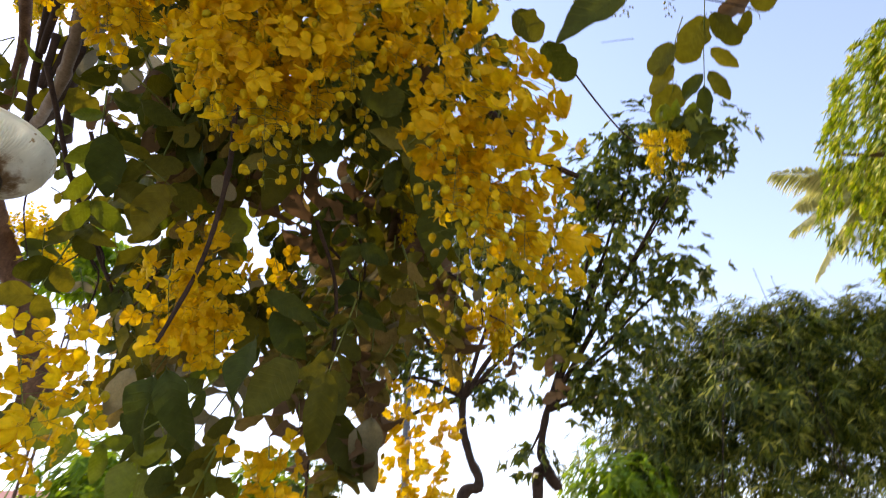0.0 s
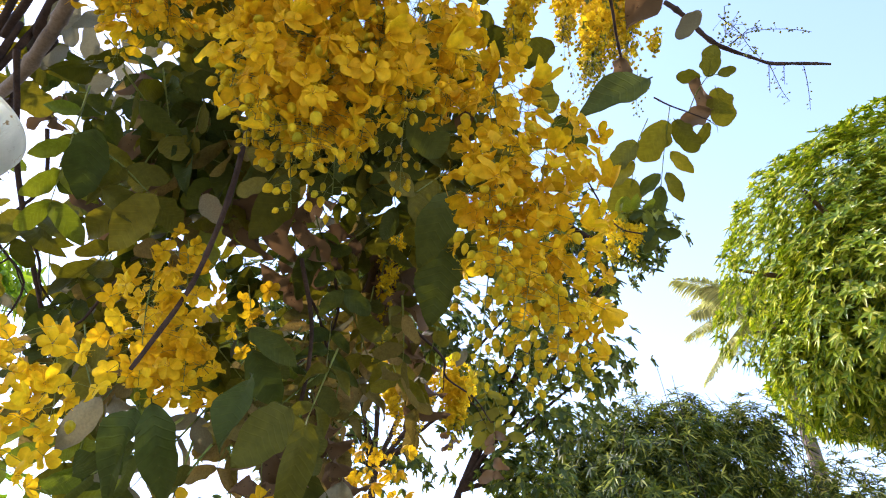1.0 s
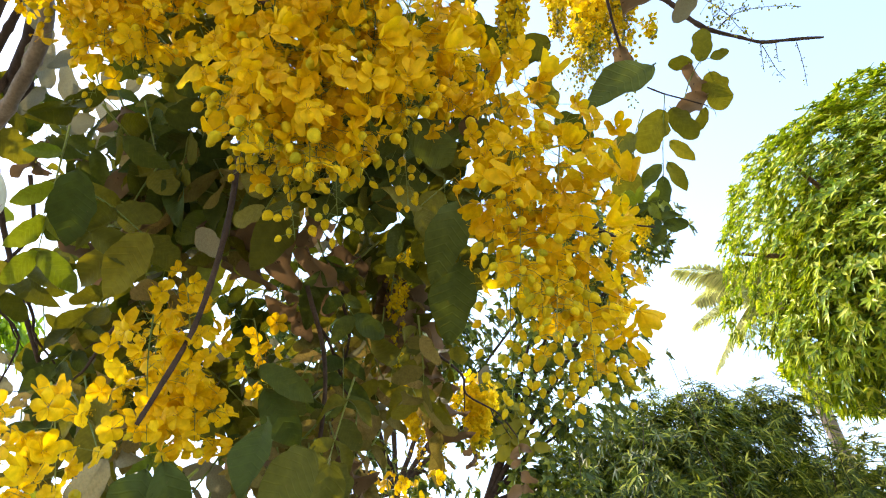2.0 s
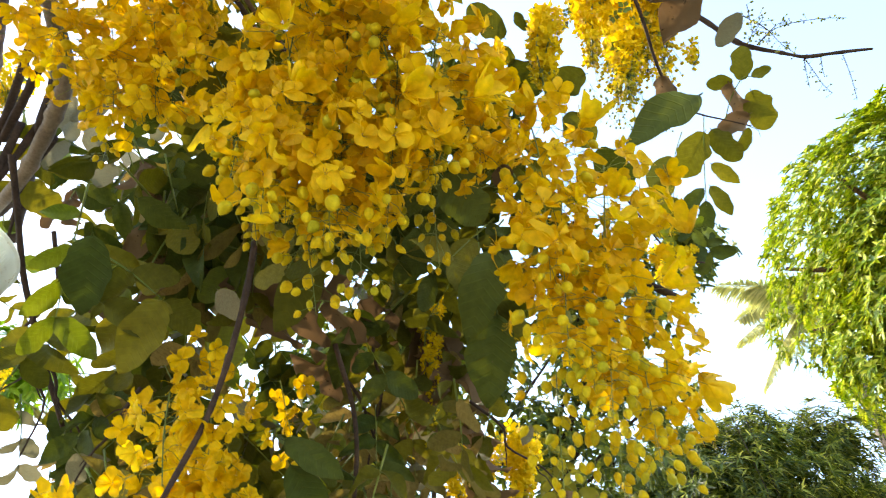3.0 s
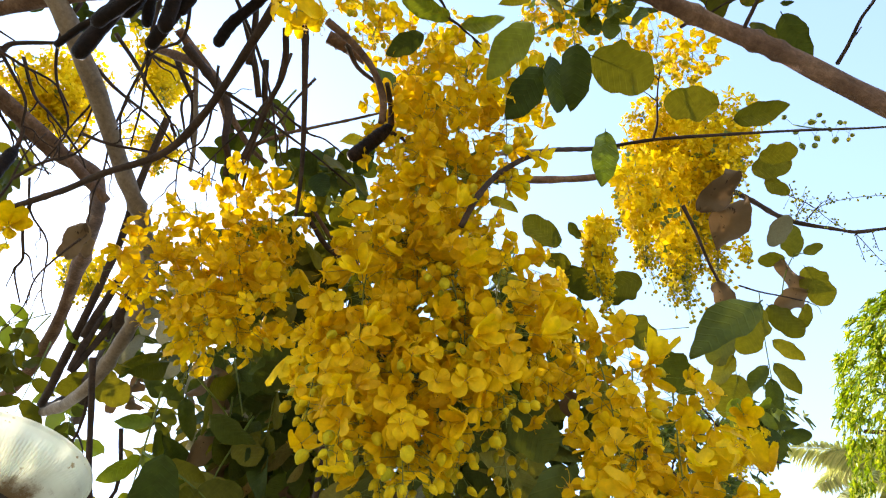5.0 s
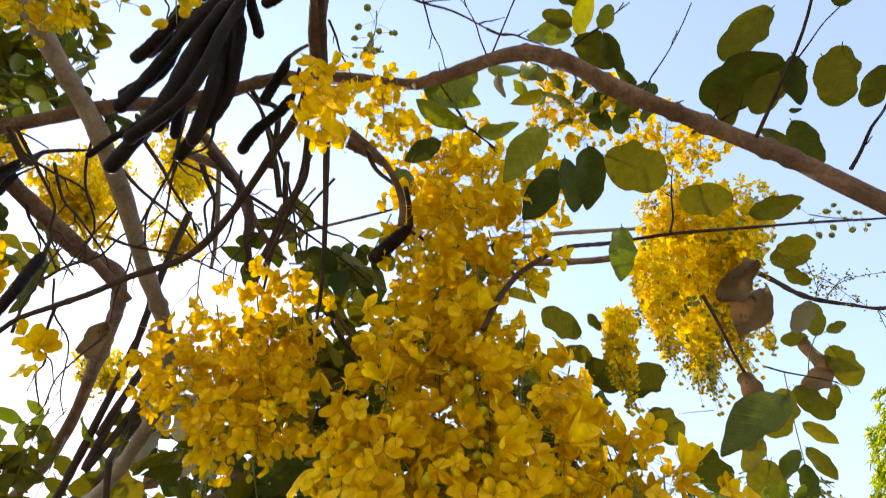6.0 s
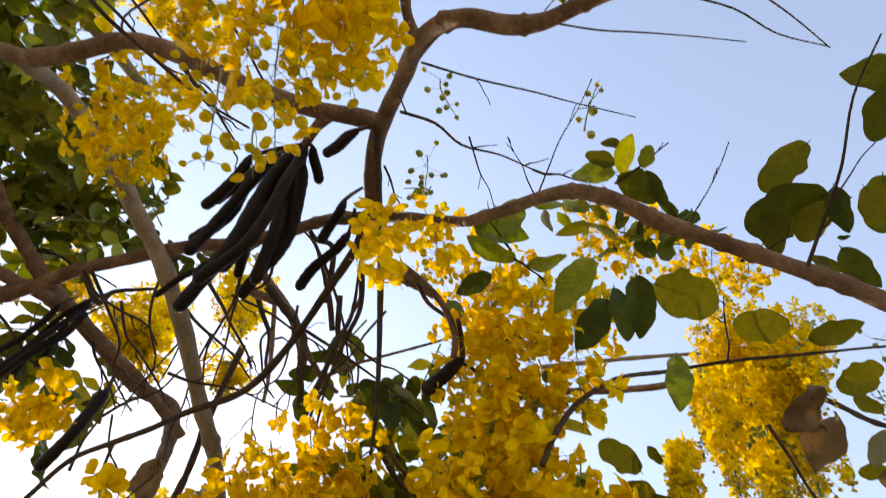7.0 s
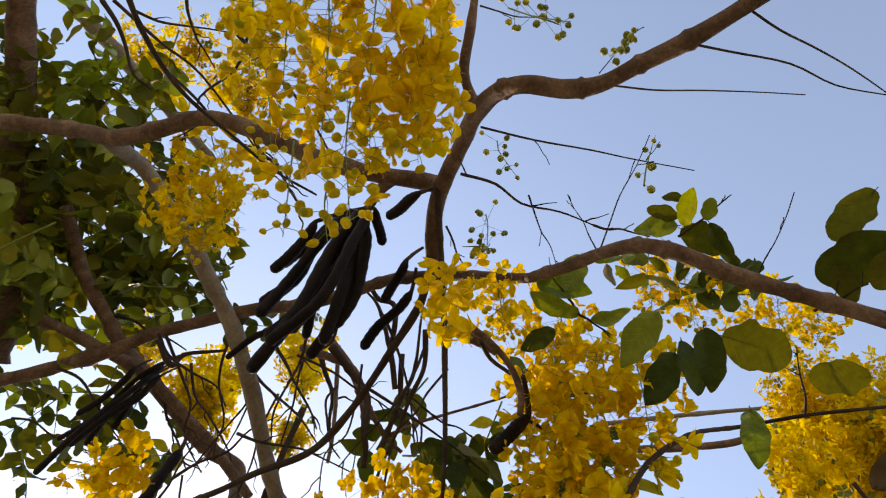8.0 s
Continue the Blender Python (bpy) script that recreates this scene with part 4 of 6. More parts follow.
# the group on the right
raceme(tree, (0.014, 0.862, 2.504), (0.008, 0.866, 2.221), 0.0742, 38, 0.15, size=0.95, seed=13)
raceme(tree, (0.070, 0.890, 2.468), (0.025, 0.914, 2.149), 0.0795, 54, 0.28, size=0.95, seed=14)
raceme(tree, (0.116, 0.904, 2.439), (0.063, 0.935, 2.092), 0.0795, 60, 0.3, size=0.95, seed=15)
raceme(tree, (0.156, 0.962, 2.365), (0.118, 0.978, 2.060), 0.0742, 50, 0.32, size=0.95, seed=16)
raceme(tree, (0.056, 1.011, 2.323), (0.024, 1.019, 2.047), 0.0636, 34, 0.6, size=0.95, seed=17)
raceme(tree, (0.129, 1.031, 2.261), (0.095, 1.043, 2.049), 0.0636, 34, 0.5, size=0.95, seed=18)
raceme(tree, (0.191, 1.030, 2.261), (0.171, 1.039, 2.073), 0.053, 26, 0.4, size=0.95, seed=19)
raceme(tree, (0.081, 0.934, 2.338), (0.055, 0.943, 2.138), 0.0636, 24, 0.15, size=0.95, seed=20)
# above the middle
raceme(tree, (-0.204, 0.645, 2.907), (-0.215, 0.810, 2.521), 0.09, 71, 0.3, seed=22)
raceme(tree, (-0.129, 0.639, 2.909), (-0.155, 0.780, 2.549), 0.09, 71, 0.3, seed=23)
raceme(tree, (-0.072, 0.673, 2.912), (-0.092, 0.719, 2.611), 0.07, 48, 0.3, seed=24)
raceme(tree, (-0.172, 0.759, 2.783), (-0.173, 0.807, 2.459), 0.09, 60, 0.25, seed=25)
raceme(tree, (-0.267, 0.854, 2.751), (-0.287, 0.850, 2.566), 0.08, 34, 0.3, seed=26)
raceme(tree, (-0.260, 0.790, 3.012), (-0.260, 0.800, 2.762), 0.07, 28, 0.2, seed=210)
raceme(tree, (-0.211, 0.744, 3.057), (-0.211, 0.754, 2.807), 0.07, 28, 0.2, seed=211)
# upper left
raceme(tree, (-0.620, 0.839, 2.688), (-0.575, 0.877, 2.558), 0.085, 43, 0.25, size=0.9, seed=27)
raceme(tree, (-0.572, 0.821, 2.753), (-0.500, 0.873, 2.494), 0.09, 62, 0.12, size=0.9, seed=28)
raceme(tree, (-0.515, 0.825, 2.783), (-0.448, 0.871, 2.491), 0.09, 65, 0.08, size=0.9, seed=29)
raceme(tree, (-0.463, 0.828, 2.819), (-0.420, 0.853, 2.548), 0.06, 41, 0.06, size=0.9, seed=30)
raceme(tree, (-0.594, 0.922, 2.656), (-0.539, 0.960, 2.500), 0.06, 18, 0.95, size=0.9, seed=32)
raceme(tree, (-0.520, 0.869, 2.694), (-0.468, 0.901, 2.481), 0.06, 31, 0.1, size=0.9, seed=33)
# lower left
raceme(tree, (-0.446, 1.228, 2.373), (-0.405, 1.240, 2.103), 0.075, 35, 0.06, size=1, seed=35)
raceme(tree, (-0.461, 1.207, 2.259), (-0.442, 1.214, 2.095), 0.06, 23, 0.06, size=1, seed=36)
raceme(tree, (-0.353, 1.350, 2.371), (-0.308, 1.357, 2.217), 0.05, 12, 0.06, size=1, seed=38)
raceme(tree, (-0.400, 1.199, 2.200), (-0.375, 1.205, 2.061), 0.065, 21, 0.06, size=1, seed=39)
raceme(tree, (-0.439, 1.109, 2.230), (-0.413, 1.120, 2.057), 0.06, 18, 0.06, size=1, seed=40)
# bottom left
raceme(tree, (-0.498, 0.906, 2.035), (-0.457, 0.929, 1.865), 0.07, 18, 0.06, size=0.85, seed=41)
raceme(tree, (-0.473, 0.973, 2.065), (-0.442, 0.988, 1.959), 0.065, 15, 0.06, size=0.85, seed=42)
raceme(tree, (-0.494, 0.856, 1.999), (-0.463, 0.875, 1.836), 0.07, 16, 0.06, size=0.85, seed=43)
raceme(tree, (-0.500, 1.030, 2.004), (-0.508, 1.026, 1.857), 0.06, 11, 0.06, size=0.85, seed=44)
raceme(tree, (-0.292, 1.282, 1.971), (-0.275, 1.286, 1.868), 0.07, 18, 0.06, size=1, seed=45)
raceme(tree, (-0.598, 0.605, 2.405), (-0.582, 0.622, 2.374), 0.022, 3, 0.0, size=0.78, seed=46)
raceme(tree, (-0.921, 0.677, 2.715), (-0.878, 0.732, 2.672), 0.06, 26, 0.0, seed=47)
# far below the middle
far_raceme(tree, (-0.083, 1.474, 2.660), (-0.092, 1.499, 2.349), 0.03, 220, 148, 0.022)
far_raceme(tree, (-0.030, 1.865, 2.491), (-0.018, 1.864, 2.330), 0.06, 220, 149, 0.03)
far_raceme(tree, (0.047, 1.911, 2.496), (0.037, 1.912, 2.335), 0.06, 240, 150, 0.03)
far_raceme(tree, (0.141, 1.850, 2.475), (0.131, 1.852, 2.312), 0.055, 240, 151, 0.03)
far_raceme(tree, (-0.126, 1.743, 2.522), (-0.119, 1.743, 2.315), 0.02, 80, 152, 0.022)
far_raceme(tree, (-0.183, 1.532, 2.828), (-0.184, 1.532, 2.738), 0.03, 40, 153, 0.022)
raceme(tree, (-0.100, 1.779, 2.243), (-0.076, 1.779, 1.882), 0.12, 100, 0.1, size=0.9, seed=51)
# far right
far_raceme(tree, (0.129, 0.966, 2.889), (0.088, 0.990, 2.733), 0.033, 230, 52, 0.0199)
far_raceme(tree, (0.102, 0.986, 2.884), (0.077, 0.995, 2.764), 0.018, 70, 53, 0.0199)
far_raceme(tree, (0.304, 0.947, 3.290), (0.259, 1.146, 3.001), 0.059, 461, 54, 0.0260)
far_raceme(tree, (0.358, 0.941, 3.365), (0.340, 1.240, 2.993), 0.072, 645, 55, 0.0267)
far_raceme(tree, (0.383, 0.908, 3.278), (0.346, 1.177, 2.942), 0.067, 613, 56, 0.0260)
far_raceme(tree, (0.408, 0.865, 3.170), (0.343, 1.041, 2.924), 0.062, 491, 57, 0.0250)
far_raceme(tree, (0.432, 0.851, 3.106), (0.375, 0.904, 2.946), 0.059, 230, 58, 0.0242)
far_raceme(tree, (0.217, 0.997, 3.120), (0.187, 1.012, 2.981), 0.026, 80, 59, 0.0231)
far_raceme(tree, (0.420, 1.054, 3.374), (0.336, 1.226, 3.089), 0.061, 306, 60, 0.0266)
far_raceme(tree, (0.436, 0.953, 3.296), (0.388, 1.169, 2.989), 0.054, 306, 61, 0.0257)
far_raceme(tree, (0.213, 0.919, 3.046), (0.201, 1.021, 2.821), 0.055, 266, 170, 0.026)
far_raceme(tree, (0.295, 0.947, 3.064), (0.282, 1.085, 2.804), 0.055, 306, 171, 0.026)
far_raceme(tree, (0.109, 0.954, 2.882), (0.098, 1.008, 2.692), 0.035, 163, 173, 0.026)
far_raceme(tree, (0.384, 0.933, 3.095), (0.350, 1.060, 2.849), 0.06, 306, 174, 0.026)
far_raceme(tree, (0.404, 1.121, 2.970), (0.374, 1.140, 2.845), 0.014, 26, 62, 0.0242)
far_raceme(tree, (0.444, 1.070, 2.984), (0.435, 1.078, 2.908), 0.021, 26, 63, 0.0242)
far_raceme(tree, (0.727, 2.004, 3.205), (0.716, 2.009, 3.021), 0.05, 110, 70, 0.03)
far_raceme(tree, (0.811, 1.982, 3.174), (0.794, 1.991, 3.066), 0.04, 70, 71, 0.03)
# high up
raceme(tree, (-0.496, 0.037, 2.763), (-0.507, 0.182, 2.673), 0.08, 30, 0.5, seed=58)
raceme(tree, (-0.441, 0.028, 2.746), (-0.428, 0.232, 2.556), 0.095, 38, 0.3, seed=59)
raceme(tree, (-0.381, 0.048, 2.764), (-0.384, 0.276, 2.566), 0.095, 42, 0.2, seed=60)
raceme(tree, (-0.331, 0.127, 2.762), (-0.329, 0.276, 2.562), 0.06, 32, 0.1, seed=61)
raceme(tree, (-0.428, 0.200, 2.695), (-0.396, 0.324, 2.498), 0.06, 24, 0.4, seed=62)
raceme(tree, (-0.520, 0.241, 2.717), (-0.478, 0.331, 2.517), 0.055, 16, 0.9, size=1.15, seed=63)
raceme(tree, (-0.470, 0.295, 2.677), (-0.438, 0.348, 2.540), 0.035, 7, 0.9, size=1.2, seed=64)
raceme(tree, (-0.863, 0.255, 3.222), (-0.803, 0.421, 2.905), 0.10, 70, 0.15, seed=65)
raceme(tree, (-0.932, 0.292, 3.184), (-0.888, 0.426, 2.999), 0.09, 50, 0.3, seed=66)
raceme(tree, (-0.340, 0.461, 2.779), (-0.320, 0.471, 2.556), 0.04, 18, 0.0, size=0.9, seed=67)
raceme(tree, (-0.287, 0.491, 2.829), (-0.265, 0.495, 2.661), 0.04, 12, 0.2, size=0.8, seed=68)
raceme(tree, (-0.563, 0.030, 2.792), (-0.579, 0.159, 2.745), 0.07, 24, 0.5, seed=160)
raceme(tree, (-0.591, 0.132, 2.848), (-0.563, 0.276, 2.726), 0.06, 18, 0.7, seed=161)
raceme(tree, (-0.318, 0.052, 2.856), (-0.324, 0.201, 2.740), 0.05, 22, 0.1, seed=162)
# behind the long limb
for i, (a, b) in enumerate((((0.019, 0.667, 3.332), (-0.016, 0.679, 3.054)), ((0.104, 0.678, 3.314), (0.067, 0.697, 3.035)), ((0.212, 0.725, 3.327), (0.164, 0.756, 3.111)), ((0.310, 0.760, 3.340), (0.271, 0.791, 3.153)), ((0.414, 0.812, 3.394), (0.370, 0.851, 3.283)), ((-0.185, 0.644, 3.037), (-0.195, 0.643, 2.834)), ((-0.291, 0.616, 3.094), (-0.286, 0.617, 2.895)))):
    raceme(tree, a, b, 0.07, 42, 0.35, size=0.8, seed=70 + i)
# far off among the limbs
def put_cluster_more(i, a, b, k):
    far_raceme(tree, a, b, 0.11, round(k * 3.6), 90 + i, 0.036)


put_cluster_more(0, (-1.376, 1.057, 3.818), (-1.284, 1.165, 3.594), 70)
put_cluster_more(1, (-0.963, 0.866, 3.635), (-0.888, 0.941, 3.418), 50)
put_cluster_more(2, (-1.433, 1.074, 3.773), (-1.382, 1.141, 3.665), 30)
put_cluster_more(3, (-1.369, -0.034, 3.960), (-1.381, 0.092, 3.960), 60)
put_cluster_more(4, (-1.162, 0.067, 4.071), (-1.165, 0.182, 4.067), 60)
put_cluster_more(5, (-1.094, 0.173, 4.104), (-1.080, 0.300, 3.953), 40)
put_cluster_more(6, (-1.610, 0.775, 3.736), (-1.580, 0.841, 3.693), 40)
put_cluster_more(7, (-1.411, 1.053, 3.769), (-1.343, 1.136, 3.678), 60)
put_cluster_more(8, (-1.010, 0.965, 3.776), (-0.965, 1.007, 3.570), 50)
put_cluster_more(9, (-1.453, 1.013, 3.780), (-1.404, 1.088, 3.629), 60)
put_cluster_more(10, (-1.092, 1.192, 3.664), (-1.056, 1.224, 3.645), 50)
put_cluster_more(11, (-1.478, 1.677, 3.669), (-1.444, 1.709, 3.554), 30)
put_cluster_more(12, (-1.357, 1.565, 3.518), (-1.316, 1.600, 3.447), 30)
put_cluster_more(13, (-1.839, 0.691, 3.566), (-1.824, 0.734, 3.579), 20)
put_cluster_more(14, (-1.570, 2.204, 3.005), (-1.545, 2.222, 2.932), 40)
put_cluster_more(15, (-1.370, 2.037, 2.810), (-1.335, 2.062, 2.717), 30)
put_cluster_more(16, (-1.565, -0.130, 4.183), (-1.584, -0.012, 4.181), 50)
put_cluster_more(17, (-1.404, -0.152, 4.268), (-1.427, -0.033, 4.278), 50)
put_cluster_more(18, (-1.343, -0.022, 4.313), (-1.353, 0.125, 4.288), 50)
put_cluster_more(19, (-1.188, -0.107, 4.370), (-1.212, 0.037, 4.410), 40)
put_cluster_more(20, (-1.459, 1.083, 3.977), (-1.394, 1.164, 3.897), 50)
put_cluster_more(21, (-1.726, 0.947, 3.979), (-1.688, 1.017, 3.924), 40)
put_cluster_more(22, (-1.419, 1.083, 4.023), (-1.370, 1.151, 3.904), 50)
# open sprays of small round buds
def put_bud_spray(i, a, b, r, k):
    raceme(tree, a, b, r, k, 1.0, size=0.42, seed=120 + i, label="open spray of small round green buds", name="bud_spray")


put_bud_spray(4, (0.413, 0.759, 2.878), (0.446, 0.716, 2.775), 0.035, 18)
put_bud_spray(5, (-0.217, 0.111, 2.769), (-0.154, 0.154, 2.572), 0.05, 20)
put_bud_spray(6, (-0.259, 0.292, 2.919), (-0.225, 0.325, 2.684), 0.03, 12)
put_bud_spray(7, (-0.072, 0.353, 2.700), (-0.041, 0.299, 2.773), 0.015, 8)
put_bud_spray(8, (-0.097, 0.190, 2.737), (-0.096, 0.173, 2.543), 0.01, 14)
put_bud_spray(9, (0.522, 1.722, 3.736), (0.564, 1.700, 3.452), 0.06, 30)
put_bud_spray(10, (0.601, 1.730, 3.754), (0.609, 1.726, 3.485), 0.08, 40)
put_bud_spray(11, (0.814, 1.752, 3.772), (0.782, 1.773, 3.528), 0.06, 30)
put_bud_spray(12, (-0.294, 0.416, 2.950), (-0.281, 0.428, 2.699), 0.05, 16)
put_bud_spray(14, (0.735, 1.938, 2.983), (0.740, 1.935, 2.872), 0.04, 16)


def bud_strand(i, pts, n, spread, size=0.42):
    """A thin arching stem strung with small buds on short stalks."""
    rng = random.Random(300 + i)
    path = spline(pts, 6)
    o = path[0].copy()
    verts, faces, ends = [], [], []
    sweep(verts, faces, [p - o for p in path], [0.0016 - 0.0008 * k / len(path) for k in range(len(path))], 5)
    for k in range(n):
        f = (k + rng.random()) / n * (len(path) - 1.01)
        base = path[int(f)].lerp(path[int(f) + 1], f % 1)
        d = Vector((rng.uniform(-1, 1), rng.uniform(-1, 1), rng.uniform(-1, 1)))
        end = base + d * spread * rng.uniform(0.4, 1.0)
        sweep(verts, faces, [base - o, end - o], [0.0006, 0.0006], 3, False)
        ends.append((end, d))
    ob = piece("bud_spray", mesh_of("bud_spray", verts, faces, BARK_DARK), tree, Matrix.Translation(o), "thin arching stem strung with tiny green buds")
    for end, d in ends:
        piece("bud", rng.choice(GREEN_BUDS), ob, facing((d + Vector((0, 0, -0.5))).normalized(), 0, end, size * rng.uniform(0.6, 1.15)))


bud_strand(0, ((1.132, 1.621, 3.825), (1.173, 1.563, 3.834), (1.225, 1.527, 3.821), (1.294, 1.493, 3.792), (1.356, 1.470, 3.759)), 34, 0.022, 0.36)
bud_strand(1, ((1.066, 1.543, 3.887), (1.137, 1.557, 3.835), (1.188, 1.585, 3.783), (1.240, 1.602, 3.736)), 30, 0.04, 0.42)
bud_strand(2, ((1.122, 1.611, 3.810), (1.146, 1.572, 3.819), (1.173, 1.535, 3.825), (1.199, 1.518, 3.817)), 16, 0.03, 0.4)
bud_strand(3, ((1.098, 1.613, 3.824), (1.104, 1.585, 3.838), (1.117, 1.562, 3.844), (1.126, 1.536, 3.854)), 18, 0.035, 0.45)
bud_strand(4, ((1.278, 1.623, 3.750), (1.291, 1.659, 3.716), (1.306, 1.696, 3.678)), 7, 0.012, 0.3)
bud_strand(5, ((1.281, 1.623, 3.748), (1.313, 1.651, 3.704), (1.342, 1.675, 3.665), (1.368, 1.687, 3.634)), 14, 0.02, 0.32)
bud_strand(6, ((1.321, 1.604, 3.730), (1.331, 1.631, 3.704), (1.340, 1.652, 3.683)), 6, 0.012, 0.3)
bud_strand(7, ((1.376, 1.577, 3.705), (1.398, 1.611, 3.663), (1.417, 1.647, 3.622), (1.430, 1.678, 3.587)), 10, 0.012, 0.28)
bud_strand(8, ((1.073, 1.508, 3.902), (1.091, 1.549, 3.868), (1.105, 1.591, 3.834)), 10, 0.03, 0.5)

# ---- pods ----
PODS = "long blunt black cylindrical seed pod"
POD_HUB = Vector((-0.493, 0.379, 2.939))
branch(tree, [(-0.430, 0.328, 2.917), (-0.464, 0.348, 2.925), (-0.493, 0.379, 2.939)], 0.011, 0.0075, BARK, seed=50)


def put_pod(i, a, b, r, hub=None):
    p, q = Vector(a), Vector(b)
    rng = random.Random(i * 7)
    ln = (q - p).length
    side = (q - p).cross(Vector((rng.uniform(-1, 1), 1, rng.uniform(-1, 1)))).normalized() * ln * rng.uniform(-0.07, 0.16)
    kink = Vector((rng.uniform(-1, 1), rng.uniform(-1, 1), rng.uniform(-1, 1))) * ln * 0.035
    pod(tree, [p, p.lerp(q, 0.3) + side * 0.8 + kink, p.lerp(q, 0.65) + side - kink, q], r * rng.uniform(0.75, 0.95), i, PODS, hub or (POD_HUB if i in (*range(12), 13) else p + Vector((0.012, 0.004, 0.045))))


put_pod(0, (-0.513, 0.385, 2.968), (-0.656, 0.569, 2.714), 0.0125)
put_pod(1, (-0.501, 0.402, 2.947), (-0.587, 0.581, 2.778), 0.0125)
put_pod(2, (-0.541, 0.414, 2.976), (-0.666, 0.554, 2.811), 0.012)
put_pod(3, (-0.494, 0.406, 2.917), (-0.547, 0.544, 2.808), 0.012)
put_pod(4, (-0.568, 0.401, 3.002), (-0.692, 0.514, 2.870), 0.0125)
put_pod(5, (-0.607, 0.399, 2.989), (-0.690, 0.474, 2.939), 0.012)
put_pod(6, (-0.511, 0.427, 2.929), (-0.621, 0.544, 2.801), 0.012)
put_pod(7, (-0.526, 0.394, 2.973), (-0.615, 0.575, 2.850), 0.012)
put_pod(8, (-0.580, 0.424, 2.993), (-0.691, 0.479, 2.994), 0.011)
put_pod(9, (-0.492, 0.387, 2.942), (-0.624, 0.530, 2.723), 0.012)
put_pod(10, (-0.507, 0.398, 2.957), (-0.555, 0.555, 2.767), 0.012)
put_pod(11, (-0.557, 0.398, 3.006), (-0.676, 0.517, 2.819), 0.012)
put_pod(12, (-0.649, 0.569, 2.951), (-0.792, 0.618, 2.899), 0.008)
put_pod(13, (-0.477, 0.380, 2.926), (-0.472, 0.443, 2.915), 0.010)
put_pod(14, (-0.385, 0.352, 2.868), (-0.449, 0.389, 2.879), 0.010, (-0.353, 0.352, 2.903))
put_pod(15, (-1.081, 0.722, 3.136), (-1.193, 0.795, 2.838), 0.008)
put_pod(16, (-1.091, 0.731, 3.126), (-1.185, 0.789, 2.925), 0.009)
put_pod(17, (-1.086, 0.738, 3.126), (-1.180, 0.811, 2.961), 0.008)
put_pod(18, (-1.110, 0.724, 3.115), (-1.152, 0.806, 3.017), 0.008)
put_pod(19, (-1.129, 0.705, 3.108), (-1.177, 0.739, 2.959), 0.008)
put_pod(20, (-1.076, 0.712, 3.144), (-1.233, 0.790, 2.953), 0.008)
put_pod(21, (-0.912, 0.786, 2.881), (-0.965, 0.844, 2.727), 0.0115, (-0.908, 0.764, 2.910))
put_pod(22, (-0.445, 0.483, 2.967), (-0.494, 0.552, 2.935), 0.0105, (-0.418, 0.473, 2.997))
put_pod(23, (-0.442, 0.540, 2.953), (-0.535, 0.621, 2.897), 0.0105, (-0.433, 0.504, 2.976))
pod(tree, [(-0.249, 0.694, 2.764), (-0.268, 0.703, 2.747), (-0.288, 0.711, 2.726), (-0.310, 0.718, 2.705)], 0.0115, 25, PODS, (-0.253, 0.629, 2.761))

# ---- leaves ----
GREEN, MIX, DEEP = [SET_GREEN], [SET_GREEN, SET_OLD, SET_BLUE_SHADED, SET_GREEN, SET_FRESH_LIT, SET_GREEN, SET_OLD, SET_BLUE_SHADED, SET_GREEN, SET_GREEN, SET_OLD, SET_PALE, SET_DRY], [SET_BLUE_SHADED, SET_GREEN]
DARK_MIX = [SET_GREEN, SET_BLUE_SHADED, SET_GREEN, SET_FRESH_LIT, SET_GREEN, SET_FRESH_LIT]
# single broad leaves that stand out: stalk, point, blade form
def put_leaf(i, a, b, k, kit):
    rng = random.Random(i)
    leaf(tree, a, b, k, kit, (rng.uniform(-0.5, 0.5), rng.uniform(-0.5, 0.5), rng.uniform(-0.5, 0.5)), "dry curled brown leaf" if kit is SET_DRY else "", 0.85 + 0.3 * rng.random())


put_leaf(5, (-0.095, 0.871, 2.378), (-0.048, 0.903, 2.334), 4, SET_BLUE_SHADED)
put_leaf(6, (-0.115, 0.869, 2.410), (-0.124, 0.920, 2.355), 3, SET_BLUE_SHADED)
put_leaf(7, (0.159, 0.372, 2.622), (0.116, 0.425, 2.629), 4, SET_GREEN)
put_leaf(8, (0.176, 0.424, 2.602), (0.100, 0.470, 2.621), 4, SET_GREEN)
put_leaf(9, (0.170, 0.432, 2.591), (0.145, 0.474, 2.589), 2, SET_GREEN)
put_leaf(10, (0.119, 0.451, 2.620), (0.129, 0.494, 2.601), 2, SET_GREEN)
put_leaf(11, (0.210, 0.399, 2.566), (0.208, 0.457, 2.550), 4, SET_GREEN)
put_leaf(12, (0.232, 0.409, 2.525), (0.221, 0.448, 2.520), 4, SET_GREEN)
put_leaf(13, (0.182, 0.471, 2.584), (0.193, 0.469, 2.578), 3, SET_BLUE_SHADED)
put_leaf(14, (0.185, 0.481, 2.579), (0.212, 0.519, 2.548), 0, SET_BLUE_SHADED)
put_leaf(15, (0.158, 0.493, 2.588), (0.183, 0.507, 2.569), 2, SET_GREEN)
put_leaf(16, (0.212, 0.652, 2.730), (0.143, 0.659, 2.755), 4, SET_GREEN)
put_leaf(17, (0.250, 0.688, 2.754), (0.315, 0.656, 2.735), 0, SET_GREEN)
put_leaf(18, (0.296, 0.739, 2.738), (0.341, 0.721, 2.722), 4, SET_GREEN)
put_leaf(19, (0.078, 0.728, 2.800), (0.070, 0.782, 2.732), 0, SET_FRESH_LIT)
put_leaf(20, (0.044, 0.610, 2.809), (0.128, 0.637, 2.772), 4, SET_GREEN)
